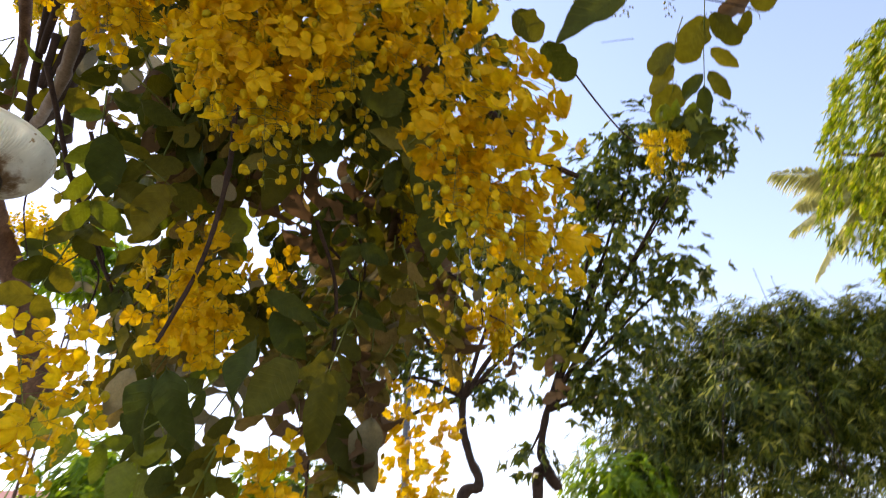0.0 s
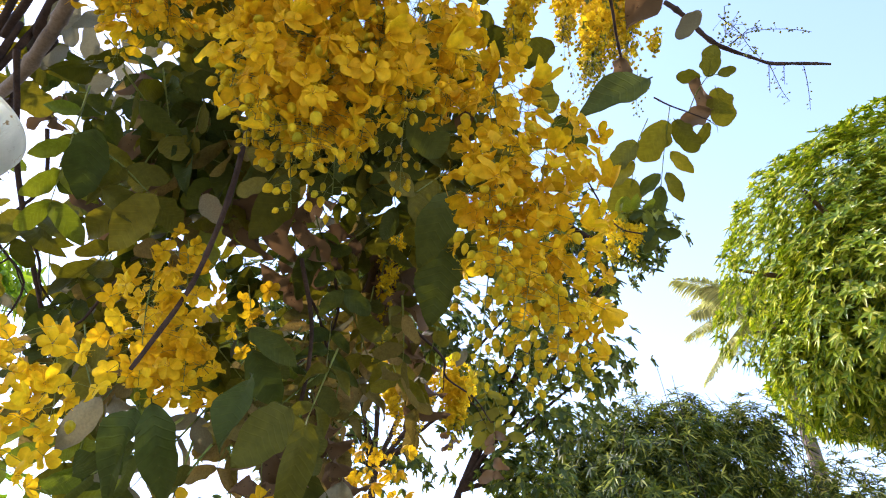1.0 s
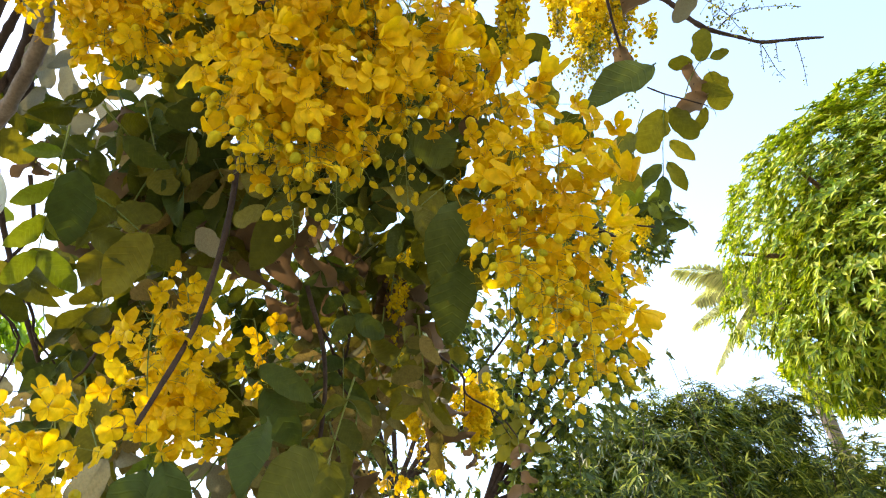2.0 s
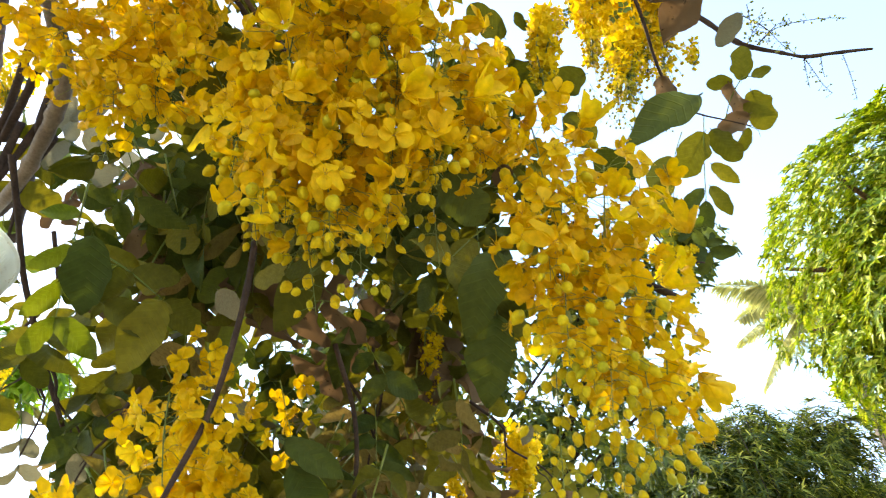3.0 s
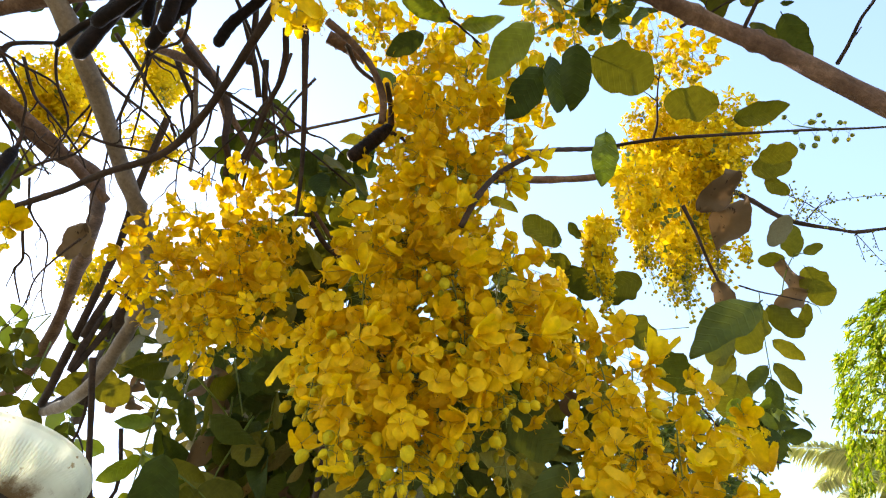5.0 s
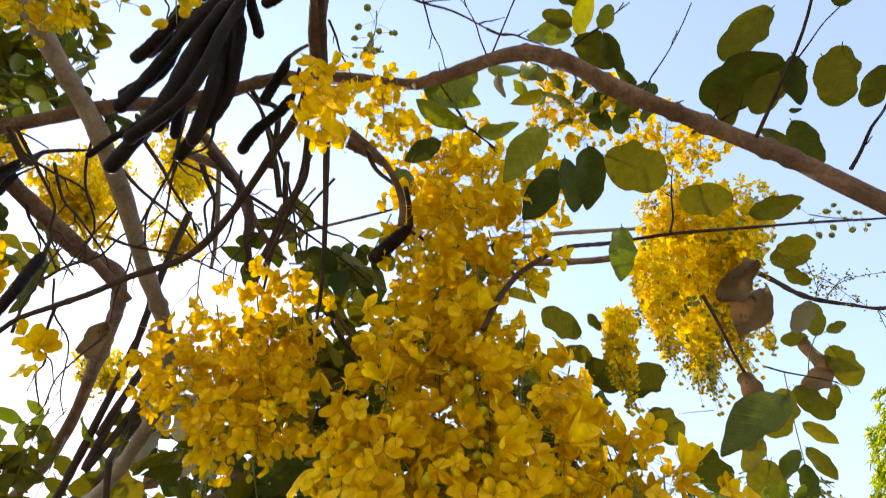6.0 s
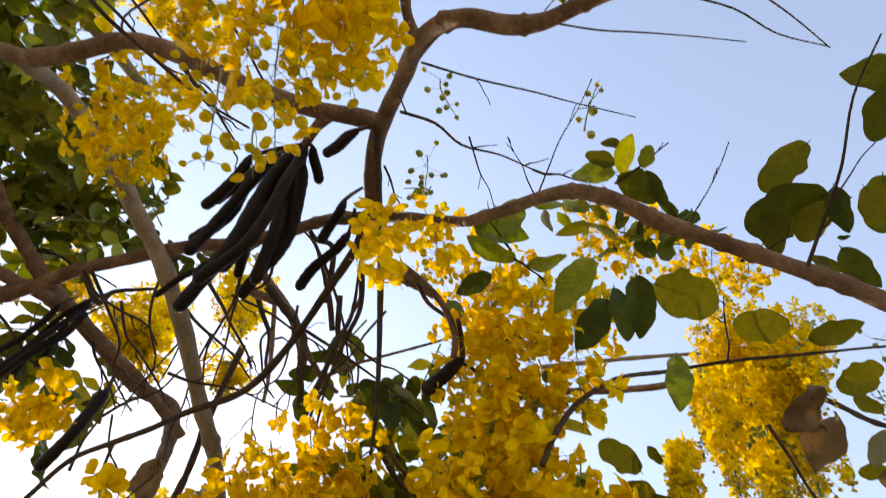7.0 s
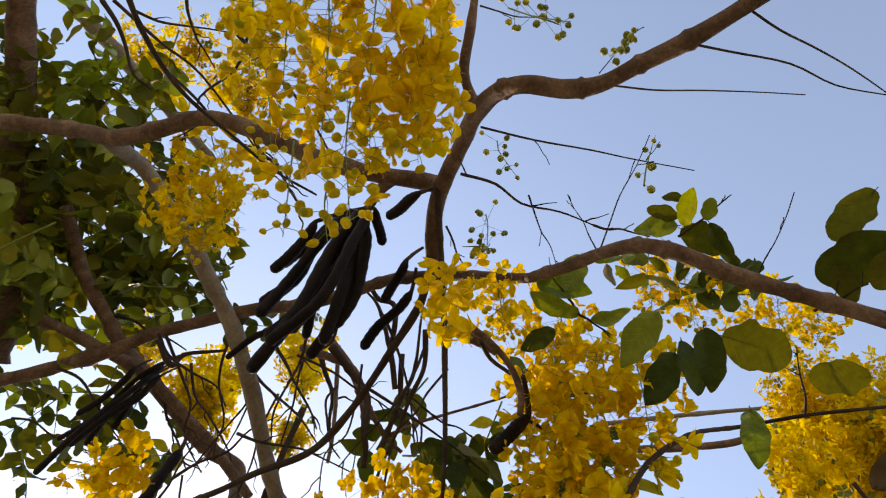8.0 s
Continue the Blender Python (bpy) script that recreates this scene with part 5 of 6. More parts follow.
put_leaf(21, (-0.053, 0.546, 2.765), (-0.114, 0.607, 2.725), 0, SET_FRESH_LIT)
put_leaf(22, (-0.038, 0.600, 2.741), (-0.084, 0.657, 2.700), 0, SET_BLUE_SHADED)
put_leaf(23, (-0.023, 0.593, 2.764), (-0.012, 0.652, 2.712), 4, SET_BLUE_SHADED)
put_leaf(24, (0.008, 0.577, 2.764), (0.009, 0.648, 2.714), 1, SET_BLUE_SHADED)
put_leaf(25, (-0.163, 0.538, 2.756), (-0.230, 0.500, 2.746), 0, SET_FRESH_LIT)
put_leaf(26, (-0.153, 0.451, 2.761), (-0.181, 0.493, 2.729), 2, SET_FRESH_LIT)
put_leaf(27, (-0.148, 0.546, 2.753), (-0.090, 0.539, 2.751), 3, SET_FRESH_LIT)
put_leaf(28, (-0.120, 0.466, 2.756), (-0.114, 0.497, 2.746), 3, SET_PALE)
put_leaf(29, (-0.219, 0.489, 2.771), (-0.144, 0.500, 2.747), 0, SET_FRESH_LIT)
put_leaf(30, (-0.199, 0.562, 2.768), (-0.252, 0.585, 2.756), 0, SET_BLUE_SHADED)
put_leaf(31, (-0.041, 0.393, 2.634), (-0.034, 0.348, 2.621), 0, SET_YELLOW)
put_leaf(32, (0.178, 0.289, 2.486), (0.129, 0.287, 2.514), 0, SET_GREEN)
put_leaf(33, (0.163, 0.298, 2.494), (0.153, 0.347, 2.491), 2, SET_GREEN)
put_leaf(34, (0.166, 0.396, 2.518), (0.188, 0.430, 2.494), 2, SET_GREEN)
put_leaf(35, (0.144, 0.397, 2.530), (0.152, 0.441, 2.511), 3, SET_BLUE_SHADED)
put_leaf(36, (-0.017, 0.388, 2.629), (-0.008, 0.363, 2.632), 2, SET_FRESH_LIT)
put_leaf(37, (-0.043, 0.397, 2.654), (-0.094, 0.397, 2.663), 0, SET_FRESH_LIT)
put_leaf(38, (-0.042, 0.387, 2.656), (-0.076, 0.375, 2.665), 2, SET_GREEN)
put_leaf(39, (-0.040, 0.401, 2.653), (0.008, 0.426, 2.634), 4, SET_GREEN)
put_leaf(40, (-0.014, 0.391, 2.628), (0.006, 0.433, 2.611), 3, SET_BLUE_SHADED)
put_leaf(41, (-0.038, 0.361, 2.640), (-0.062, 0.358, 2.646), 3, SET_GREEN)
put_leaf(42, (-0.957, 1.056, 3.037), (-0.992, 1.105, 2.974), 3, SET_DRY)
put_leaf(43, (-0.957, 1.056, 3.037), (-0.970, 1.081, 3.009), 1, SET_DRY)
put_leaf(46, (0.332, 0.807, 2.814), (0.384, 0.783, 2.798), 4, SET_GREEN)
put_leaf(47, (0.351, 0.818, 2.799), (0.384, 0.829, 2.774), 2, SET_GREEN)
put_leaf(49, (-0.016, 0.903, 2.432), (-0.010, 0.931, 2.401), 3, SET_DRY)
put_leaf(50, (0.007, 1.146, 2.492), (-0.044, 1.197, 2.354), 0, SET_BLUE_SHADED)
put_leaf(51, (0.008, 1.212, 2.409), (-0.018, 1.246, 2.268), 0, SET_BLUE_SHADED)
put_leaf(52, (-0.284, 1.196, 2.517), (-0.340, 1.220, 2.390), 0, SET_GREEN)
put_leaf(53, (-0.427, 1.167, 2.430), (-0.392, 1.201, 2.399), 2, SET_PALE)
put_leaf(55, (-0.468, 1.081, 2.351), (-0.510, 1.107, 2.256), 0, SET_GREEN)
put_leaf(56, (-0.535, 1.062, 2.335), (-0.459, 1.112, 2.314), 1, SET_GREEN)
put_leaf(57, (-0.531, 1.049, 2.513), (-0.469, 1.100, 2.491), 0, SET_BLUE_SHADED)
put_leaf(58, (-0.588, 1.070, 2.459), (-0.602, 1.137, 2.365), 0, SET_BLUE_SHADED)
put_leaf(59, (-0.308, 1.216, 2.207), (-0.224, 1.227, 2.159), 0, SET_BLUE_SHADED)
put_leaf(60, (-0.299, 1.231, 2.179), (-0.246, 1.271, 2.095), 1, SET_BLUE_SHADED)
put_leaf(61, (-0.237, 1.313, 2.455), (-0.265, 1.370, 2.359), 3, SET_BLUE_SHADED)
put_leaf(62, (-0.069, 1.517, 2.509), (-0.111, 1.555, 2.449), 3, SET_DRY)
put_leaf(63, (-0.107, 1.465, 2.591), (-0.130, 1.506, 2.531), 3, SET_DRY)
put_leaf(64, (0.076, 1.385, 2.297), (0.060, 1.402, 2.267), 1, SET_PALE)
put_leaf(65, (-0.350, 0.993, 1.987), (-0.315, 1.018, 1.891), 3, SET_BLUE_SHADED)
put_leaf(66, (-0.363, 0.990, 1.978), (-0.375, 0.979, 1.889), 3, SET_BLUE_SHADED)
put_leaf(67, (-0.262, 1.063, 2.059), (-0.286, 1.033, 1.965), 1, SET_BLUE_SHADED)
put_leaf(68, (-0.209, 1.084, 2.031), (-0.254, 1.046, 1.943), 0, SET_GREEN)
put_leaf(69, (-0.433, 1.062, 2.015), (-0.458, 1.062, 1.947), 1, SET_PALE)
put_leaf(70, (-0.195, 1.236, 2.066), (-0.210, 1.254, 1.933), 1, SET_GREEN)
put_leaf(71, (-0.133, 1.357, 2.021), (-0.142, 1.370, 1.898), 3, SET_PALE)
put_leaf(72, (-0.198, 1.345, 2.036), (-0.154, 1.368, 1.908), 1, SET_GREEN)
put_leaf(74, (-1.070, 1.184, 3.176), (-1.119, 1.209, 3.122), 1, SET_DRY)
put_leaf(75, (-1.060, 1.192, 3.176), (-1.071, 1.233, 3.142), 3, SET_DRY)
# the pinnate leaves hanging against the sky
put_leaf(200, (0.347, 0.989, 2.690), (0.213, 1.010, 2.603), 0, SET_BLUE_SHADED)
put_leaf(201, (0.915, 1.790, 3.544), (0.850, 1.934, 3.465), 4, SET_GREEN)
put_leaf(202, (0.940, 1.862, 3.461), (1.030, 1.886, 3.388), 0, SET_GREEN)
put_leaf(203, (0.921, 1.930, 3.407), (0.854, 2.029, 3.361), 0, SET_BLUE_SHADED)
put_leaf(204, (0.940, 1.918, 3.406), (1.013, 1.968, 3.313), 0, SET_GREEN)
put_leaf(205, (0.927, 1.958, 3.373), (0.945, 2.035, 3.288), 0, SET_BLUE_SHADED)
put_leaf(206, (0.827, 1.885, 3.513), (0.753, 1.986, 3.471), 4, SET_GREEN)
put_leaf(207, (0.825, 1.937, 3.463), (0.765, 2.035, 3.410), 2, SET_GREEN)
put_leaf(208, (0.839, 1.980, 3.409), (0.788, 2.101, 3.320), 4, SET_GREEN)
put_leaf(209, (1.004, 1.625, 3.619), (0.998, 1.540, 3.695), 4, SET_GREEN)
put_leaf(210, (1.030, 1.605, 3.616), (1.084, 1.572, 3.617), 2, SET_GREEN)
put_leaf(211, (0.981, 1.634, 3.627), (0.911, 1.669, 3.658), 2, SET_GREEN)
put_leaf(212, (0.970, 1.642, 3.628), (1.034, 1.724, 3.535), 4, SET_DRY)
put_leaf(213, (1.034, 1.642, 3.586), (1.096, 1.727, 3.486), 4, SET_GREEN)
put_leaf(214, (1.037, 1.701, 3.537), (0.953, 1.787, 3.537), 4, SET_DRY)
put_leaf(215, (0.933, 1.777, 3.543), (1.025, 1.833, 3.444), 4, SET_GREEN)
put_leaf(216, (1.038, 1.736, 3.506), (1.027, 1.815, 3.459), 0, SET_GREEN)
put_leaf(217, (0.351, 0.855, 2.891), (0.285, 0.912, 2.848), 0, SET_DRY)
put_leaf(218, (0.364, 0.894, 2.864), (0.307, 0.963, 2.806), 1, SET_DRY)
put_leaf(219, (0.308, 1.007, 2.767), (0.329, 1.046, 2.725), 0, SET_DRY)
put_leaf(220, (0.502, 0.984, 2.939), (0.472, 1.044, 2.919), 2, SET_PALE)
put_leaf(221, (0.187, 1.030, 2.803), (0.116, 1.066, 2.798), 4, SET_GREEN)
put_leaf(222, (0.042, 0.998, 2.865), (-0.024, 0.957, 2.902), 4, SET_GREEN)
put_leaf(223, (0.063, 1.028, 2.840), (0.013, 1.018, 2.857), 2, SET_GREEN)
put_leaf(224, (0.055, 1.031, 2.840), (0.108, 1.071, 2.796), 4, SET_GREEN)
put_leaf(225, (0.156, 1.090, 2.766), (0.207, 1.123, 2.718), 4, SET_GREEN)
put_leaf(226, (0.214, 1.126, 2.711), (0.269, 1.164, 2.646), 4, SET_BLUE_SHADED)
put_leaf(227, (0.059, 0.960, 2.886), (0.081, 0.983, 2.866), 2, SET_BLUE_SHADED)
# the stalks of the leaves against the sky
branch(tree, [(0.260, 0.916, 2.875), (0.282, 0.953, 2.843), (0.304, 0.996, 2.804), (0.331, 1.034, 2.761), (0.349, 1.041, 2.745)], 0.0035, 0.0022, BARK_DARK, "twig", 7, seed=61)
branch(tree, [(0.846, 1.742, 3.611), (0.903, 1.742, 3.578), (0.967, 1.734, 3.543), (1.039, 1.724, 3.501)], 0.0035, 0.002, BARK_DARK, "twig", 7, seed=62)
branch(tree, [(0.908, 1.747, 3.585), (0.919, 1.867, 3.472), (0.931, 1.970, 3.358)], 0.0022, 0.0015, STALK, "twig", 7, seed=63)
branch(tree, [(0.846, 1.810, 3.569), (0.827, 1.895, 3.503), (0.831, 2.003, 3.390)], 0.0022, 0.0015, STALK, "twig", 7, seed=64)
branch(tree, [(0.971, 1.740, 3.550), (0.981, 1.683, 3.590), (1.004, 1.622, 3.621), (1.031, 1.605, 3.615)], 0.0022, 0.0015, STALK, "twig", 7, seed=65)
branch(tree, [(0.695, 1.903, 3.568), (0.636, 1.921, 3.580), (0.581, 1.937, 3.589)], 0.0016, 0.001, STALK, "twig", 7, seed=66)
branch(tree, [(1.038, 1.732, 3.510), (1.064, 1.734, 3.489), (1.072, 1.748, 3.471)], 0.0016, 0.001, STALK, "twig", 7, seed=67)
compound_leaf(tree, (0.713, 1.997, 3.223), (0.858, 1.920, 3.215), 5, 0.066, SET_FRESH_LIT, (0.1, 0.1, -0.3), 5, 0.5)
compound_leaf(tree, (0.807, 1.928, 3.242), (0.875, 1.969, 3.141), 4, 0.072, SET_BLUE_SHADED, (0.1, 0.1, 0.1), 6, 0.5)
compound_leaf(tree, (0.745, 1.986, 3.250), (0.825, 2.005, 3.170), 4, 0.062, SET_BLUE_SHADED, (0.1, 0.1, 0.1), 7, 0.5)
OLD = [SET_OLD, SET_DRY, SET_OLD, SET_GREEN]
# leafy masses
leaf_mass(tree, (-0.809, 1.542, 3.042), (0.14, 0.2, 0.12), 7, 0.094, MIX, 1)
leaf_mass(tree, (-0.546, 1.320, 2.680), (0.14, 0.2, 0.16), 8, 0.078, MIX, 2)
leaf_mass(tree, (-0.572, 1.421, 2.542), (0.12, 0.2, 0.16), 9, 0.078, MIX, 3)
leaf_mass(tree, (-0.737, 1.654, 2.452), (0.14, 0.2, 0.14), 6, 0.078, MIX, 4)
leaf_mass(tree, (-0.438, 1.360, 2.596), (0.2, 0.2, 0.18), 9, 0.078, MIX, 5)
leaf_mass(tree, (-0.254, 1.545, 2.556), (0.18, 0.2, 0.2), 8, 0.058, MIX, 6)
leaf_mass(tree, (-0.152, 1.688, 2.409), (0.22, 0.2, 0.2), 7, 0.058, MIX, 7)
leaf_mass(tree, (-0.009, 1.473, 2.567), (0.12, 0.15, 0.22), 9, 0.085, GREEN, 8)
leaf_mass(tree, (-0.289, 1.609, 2.325), (0.22, 0.2, 0.14), 7, 0.062, MIX, 9)
leaf_mass(tree, (-0.592, 1.548, 2.303), (0.18, 0.2, 0.12), 10, 0.078, MIX, 10)
leaf_mass(tree, (-0.414, 1.299, 1.948), (0.20, 0.2, 0.08), 7, 0.06, DARK_MIX, 11)
leaf_mass(tree, (-0.150, 1.493, 2.297), (0.16, 0.2, 0.16), 4, 0.055, MIX, 12)
leaf_mass(tree, (-0.489, 1.255, 2.597), (0.14, 0.2, 0.16), 7, 0.078, MIX, 33)
leaf_mass(tree, (-0.427, 1.064, 2.984), (0.14, 0.15, 0.14), 8, 0.06, DEEP, 13)
leaf_mass(tree, (-0.444, 1.053, 2.881), (0.10, 0.15, 0.14), 8, 0.065, DEEP, 14)
leaf_mass(tree, (-1.226, 1.873, 2.535), (0.18, 0.2, 0.25), 3, 0.075, DEEP, 17, far=True)
leaf_mass(tree, (-1.431, -0.011, 3.441), (0.22, 0.3, 0.2), 18, 0.058, DARK_MIX, 18, far=True)
leaf_mass(tree, (-1.400, 0.243, 3.352), (0.24, 0.3, 0.25), 26, 0.058, DARK_MIX, 19, far=True)
leaf_mass(tree, (-1.304, 0.441, 3.281), (0.22, 0.3, 0.2), 24, 0.058, DARK_MIX, 20, far=True)
leaf_mass(tree, (-1.243, 0.196, 3.585), (0.16, 0.2, 0.12), 6, 0.07, [SET_FRESH_LIT, SET_GREEN], 21, far=True)
leaf_mass(tree, (-1.458, 0.510, 3.271), (0.2, 0.2, 0.14), 14, 0.058, DARK_MIX, 22, far=True)
leaf_mass(tree, (-1.632, 0.948, 3.377), (0.25, 0.2, 0.2), 8, 0.06, [SET_BLUE_SHADED, SET_FRESH_LIT, SET_GREEN], 23, far=True)
leaf_mass(tree, (-1.704, 0.857, 3.348), (0.2, 0.2, 0.2), 5, 0.06, [SET_BLUE_SHADED, SET_FRESH_LIT], 24, far=True)
leaf_mass(tree, (-1.217, 0.938, 3.171), (0.14, 0.2, 0.10), 5, 0.06, DEEP, 25, far=True)
leaf_mass(tree, (-0.501, 0.908, 3.049), (0.08, 0.1, 0.08), 3, 0.065, DEEP, 27)
leaf_mass(tree, (-0.323, 0.489, 3.034), (0.05, 0.05, 0.05), 2, 0.035, DEEP, 28, pairs=(1, 2))
leaf_mass(tree, (-1.465, 1.621, 3.214), (0.16, 0.15, 0.10), 6, 0.085, [SET_FRESH_LIT, SET_GREEN], 30, far=True)
leaf_mass(tree, (-1.259, 0.995, 3.271), (0.12, 0.12, 0.10), 4, 0.07, DEEP, 31, far=True)
leaf_mass(tree, (-0.334, 1.313, 2.603), (0.14, 0.15, 0.12), 6, 0.058, MIX, 34)
leaf_mass(tree, (-0.203, 1.382, 2.617), (0.14, 0.15, 0.12), 4, 0.055, MIX, 35)
leaf_mass(tree, (-0.083, 1.229, 2.564), (0.10, 0.12, 0.10), 4, 0.065, DEEP, 36)
leaf_mass(tree, (-0.626, 1.434, 3.012), (0.08, 0.1, 0.12), 5, 0.078, DEEP, 38)
leaf_mass(tree, (-0.445, 1.147, 2.854), (0.06, 0.1, 0.10), 4, 0.06, DEEP, 39)
leaf_mass(tree, (-1.293, 0.523, 3.472), (0.20, 0.2, 0.14), 16, 0.058, DARK_MIX, 41, far=True)
leaf_mass(tree, (-1.180, 0.653, 3.516), (0.14, 0.2, 0.12), 12, 0.058, DARK_MIX, 42, far=True)
leaf_mass(tree, (-1.334, 0.371, 3.465), (0.16, 0.2, 0.12), 10, 0.058, DARK_MIX, 43, far=True)
leaf_mass(tree, (-1.438, 0.017, 3.439), (0.13, 0.13, 0.12), 6, 0.058, DARK_MIX, 120, far=True)
leaf_mass(tree, (-1.371, 0.128, 3.499), (0.13, 0.13, 0.12), 7, 0.058, DARK_MIX, 121, far=True)
leaf_mass(tree, (-1.284, 0.036, 3.610), (0.13, 0.13, 0.12), 5, 0.058, DARK_MIX, 122, far=True)
leaf_mass(tree, (-1.457, 0.253, 3.370), (0.13, 0.13, 0.12), 7, 0.058, DARK_MIX, 123, far=True)
leaf_mass(tree, (-1.396, 0.321, 3.478), (0.13, 0.13, 0.12), 7, 0.058, DARK_MIX, 124, far=True)
leaf_mass(tree, (-1.357, 0.250, 3.631), (0.13, 0.13, 0.12), 5, 0.058, DARK_MIX, 125, far=True)
leaf_mass(tree, (-1.497, 0.446, 3.383), (0.13, 0.13, 0.12), 6, 0.058, DARK_MIX, 126, far=True)
leaf_mass(tree, (-1.388, 0.525, 3.456), (0.13, 0.13, 0.12), 6, 0.058, DARK_MIX, 127, far=True)
leaf_mass(tree, (-1.091, 1.569, 3.221), (0.12, 0.15, 0.10), 3, 0.094, MIX, 44)
leaf_mass(tree, (0.252, 2.318, 2.622), (0.14, 0.15, 0.14), 7, 0.05, MIX, 47, far=True)
leaf_mass(tree, (-0.071, 1.715, 2.568), (0.14, 0.15, 0.14), 3, 0.06, MIX, 48)
leaf_mass(tree, (-1.238, 2.124, 3.206), (0.22, 0.2, 0.2), 6, 0.06, MIX, 51, far=True)
leaf_mass(tree, (-1.081, 1.864, 3.287), (0.18, 0.2, 0.12), 7, 0.06, MIX, 52, far=True)
leaf_mass(tree, (-0.936, 2.070, 2.696), (0.12, 0.2, 0.16), 6, 0.06, MIX, 53, far=True)
leaf_mass(tree, (0.109, 0.648, 3.162), (0.12, 0.06, 0.05), 4, 0.055, DEEP, 54, pairs=(1, 3))
leaf_mass(tree, (-0.034, 0.613, 3.197), (0.06, 0.06, 0.05), 3, 0.055, [SET_GREEN, SET_FRESH_LIT], 55, pairs=(1, 3))
leaf_mass(tree, (-0.278, 1.216, 2.762), (0.14, 0.1, 0.14), 6, 0.065, DEEP, 56)
leaf_mass(tree, (-0.102, 1.199, 2.787), (0.12, 0.1, 0.14), 6, 0.065, DEEP, 57)
leaf_mass(tree, (-0.002, 1.188, 2.643), (0.05, 0.05, 0.12), 5, 0.075, DEEP, 58, pairs=(1, 3))
leaf_mass(tree, (-0.872, 1.676, 2.520), (0.14, 0.15, 0.12), 2, 0.062, MIX, 72)
leaf_mass(tree, (-0.948, 1.808, 2.420), (0.16, 0.15, 0.12), 2, 0.062, MIX, 73)
leaf_mass(tree, (-0.739, 1.689, 2.378), (0.12, 0.15, 0.1), 4, 0.062, MIX, 74)
leaf_mass(tree, (-0.505, 1.880, 2.504), (0.16, 0.15, 0.12), 7, 0.062, MIX, 77)
leaf_mass(tree, (-0.419, 1.067, 2.899), (0.09, 0.06, 0.09), 5, 0.062, DEEP, 80)
leaf_mass(tree, (-0.313, 1.104, 2.825), (0.09, 0.06, 0.09), 6, 0.062, DEEP, 81)
leaf_mass(tree, (-0.200, 1.159, 2.715), (0.09, 0.06, 0.09), 6, 0.062, DEEP, 82)
leaf_mass(tree, (-0.080, 1.146, 2.862), (0.09, 0.06, 0.09), 6, 0.062, DEEP, 83)
leaf_mass(tree, (-0.246, 1.187, 2.604), (0.09, 0.06, 0.09), 5, 0.062, DEEP, 84)
leaf_mass(tree, (0.025, 1.167, 2.757), (0.09, 0.06, 0.09), 5, 0.062, DEEP, 85)
leaf_mass(tree, (-0.088, 1.160, 2.636), (0.09, 0.06, 0.09), 5, 0.062, DEEP, 86)
leaf_mass(tree, (0.065, 1.219, 2.611), (0.09, 0.06, 0.09), 5, 0.062, DEEP, 87)
leaf_mass(tree, (-0.199, 1.069, 3.050), (0.09, 0.06, 0.09), 5, 0.062, DEEP, 88)
# limp old leaves below the middle of the crown
leaf_mass(tree, (-0.417, 1.584, 2.551), (0.08, 0.08, 0.08), 5, 0.06, DEEP, 90, hang=0.8)
leaf_mass(tree, (-0.467, 1.610, 2.376), (0.08, 0.08, 0.08), 4, 0.06, DEEP, 91, hang=0.8)
leaf_mass(tree, (-0.339, 1.745, 2.495), (0.1, 0.08, 0.1), 5, 0.062, MIX, 92, hang=0.8)
leaf_mass(tree, (-0.679, 1.535, 2.493), (0.1, 0.1, 0.08), 4, 0.06, MIX, 93, hang=0.8)
leaf_mass(tree, (-0.143, 1.479, 2.571), (0.06, 0.06, 0.07), 4, 0.075, OLD, 94, hang=2.2)
leaf_mass(tree, (-0.079, 1.573, 2.515), (0.06, 0.06, 0.08), 4, 0.075, OLD, 95, hang=2.2)
leaf_mass(tree, (-0.164, 1.577, 2.408), (0.06, 0.06, 0.08), 4, 0.075, OLD, 96, hang=2.2)
leaf_mass(tree, (-0.025, 1.683, 2.406), (0.06, 0.06, 0.08), 3, 0.07, OLD, 97, hang=2.2)
leaf_mass(tree, (-0.250, 1.704, 2.365), (0.07, 0.06, 0.06), 4, 0.065, OLD, 98, hang=1.6)
leaf_mass(tree, (-0.228, 1.375, 2.048), (0.06, 0.06, 0.06), 3, 0.06, OLD, 100, hang=1.6)
leaf_mass(tree, (-0.185, 1.408, 1.952), (0.06, 0.06, 0.05), 3, 0.06, OLD, 101, hang=1.6)
leaf_mass(tree, (-0.343, 1.386, 2.086), (0.06, 0.06, 0.05), 3, 0.06, MIX, 105, hang=0.8)
leaf_mass(tree, (-0.274, 1.427, 2.180), (0.06, 0.06, 0.06), 3, 0.06, MIX, 106, hang=0.8)
leaf_mass(tree, (-0.169, 1.507, 2.171), (0.06, 0.06, 0.06), 3, 0.06, OLD, 107, hang=1.2)
leaf_mass(tree, (-0.547, 1.283, 2.130), (0.06, 0.06, 0.05), 3, 0.06, MIX, 108, hang=0.8)
leaf_mass(tree, (-0.429, 0.916, 2.979), (0.05, 0.05, 0.06), 3, 0.058, DEEP, 110, hang=0.6)
leaf_mass(tree, (-0.210, 0.844, 3.107), (0.05, 0.05, 0.05), 3, 0.055, DEEP, 111, hang=0.6)
leaf_mass(tree, (-0.098, 0.930, 3.057), (0.05, 0.05, 0.05), 3, 0.055, DEEP, 112, hang=0.6)


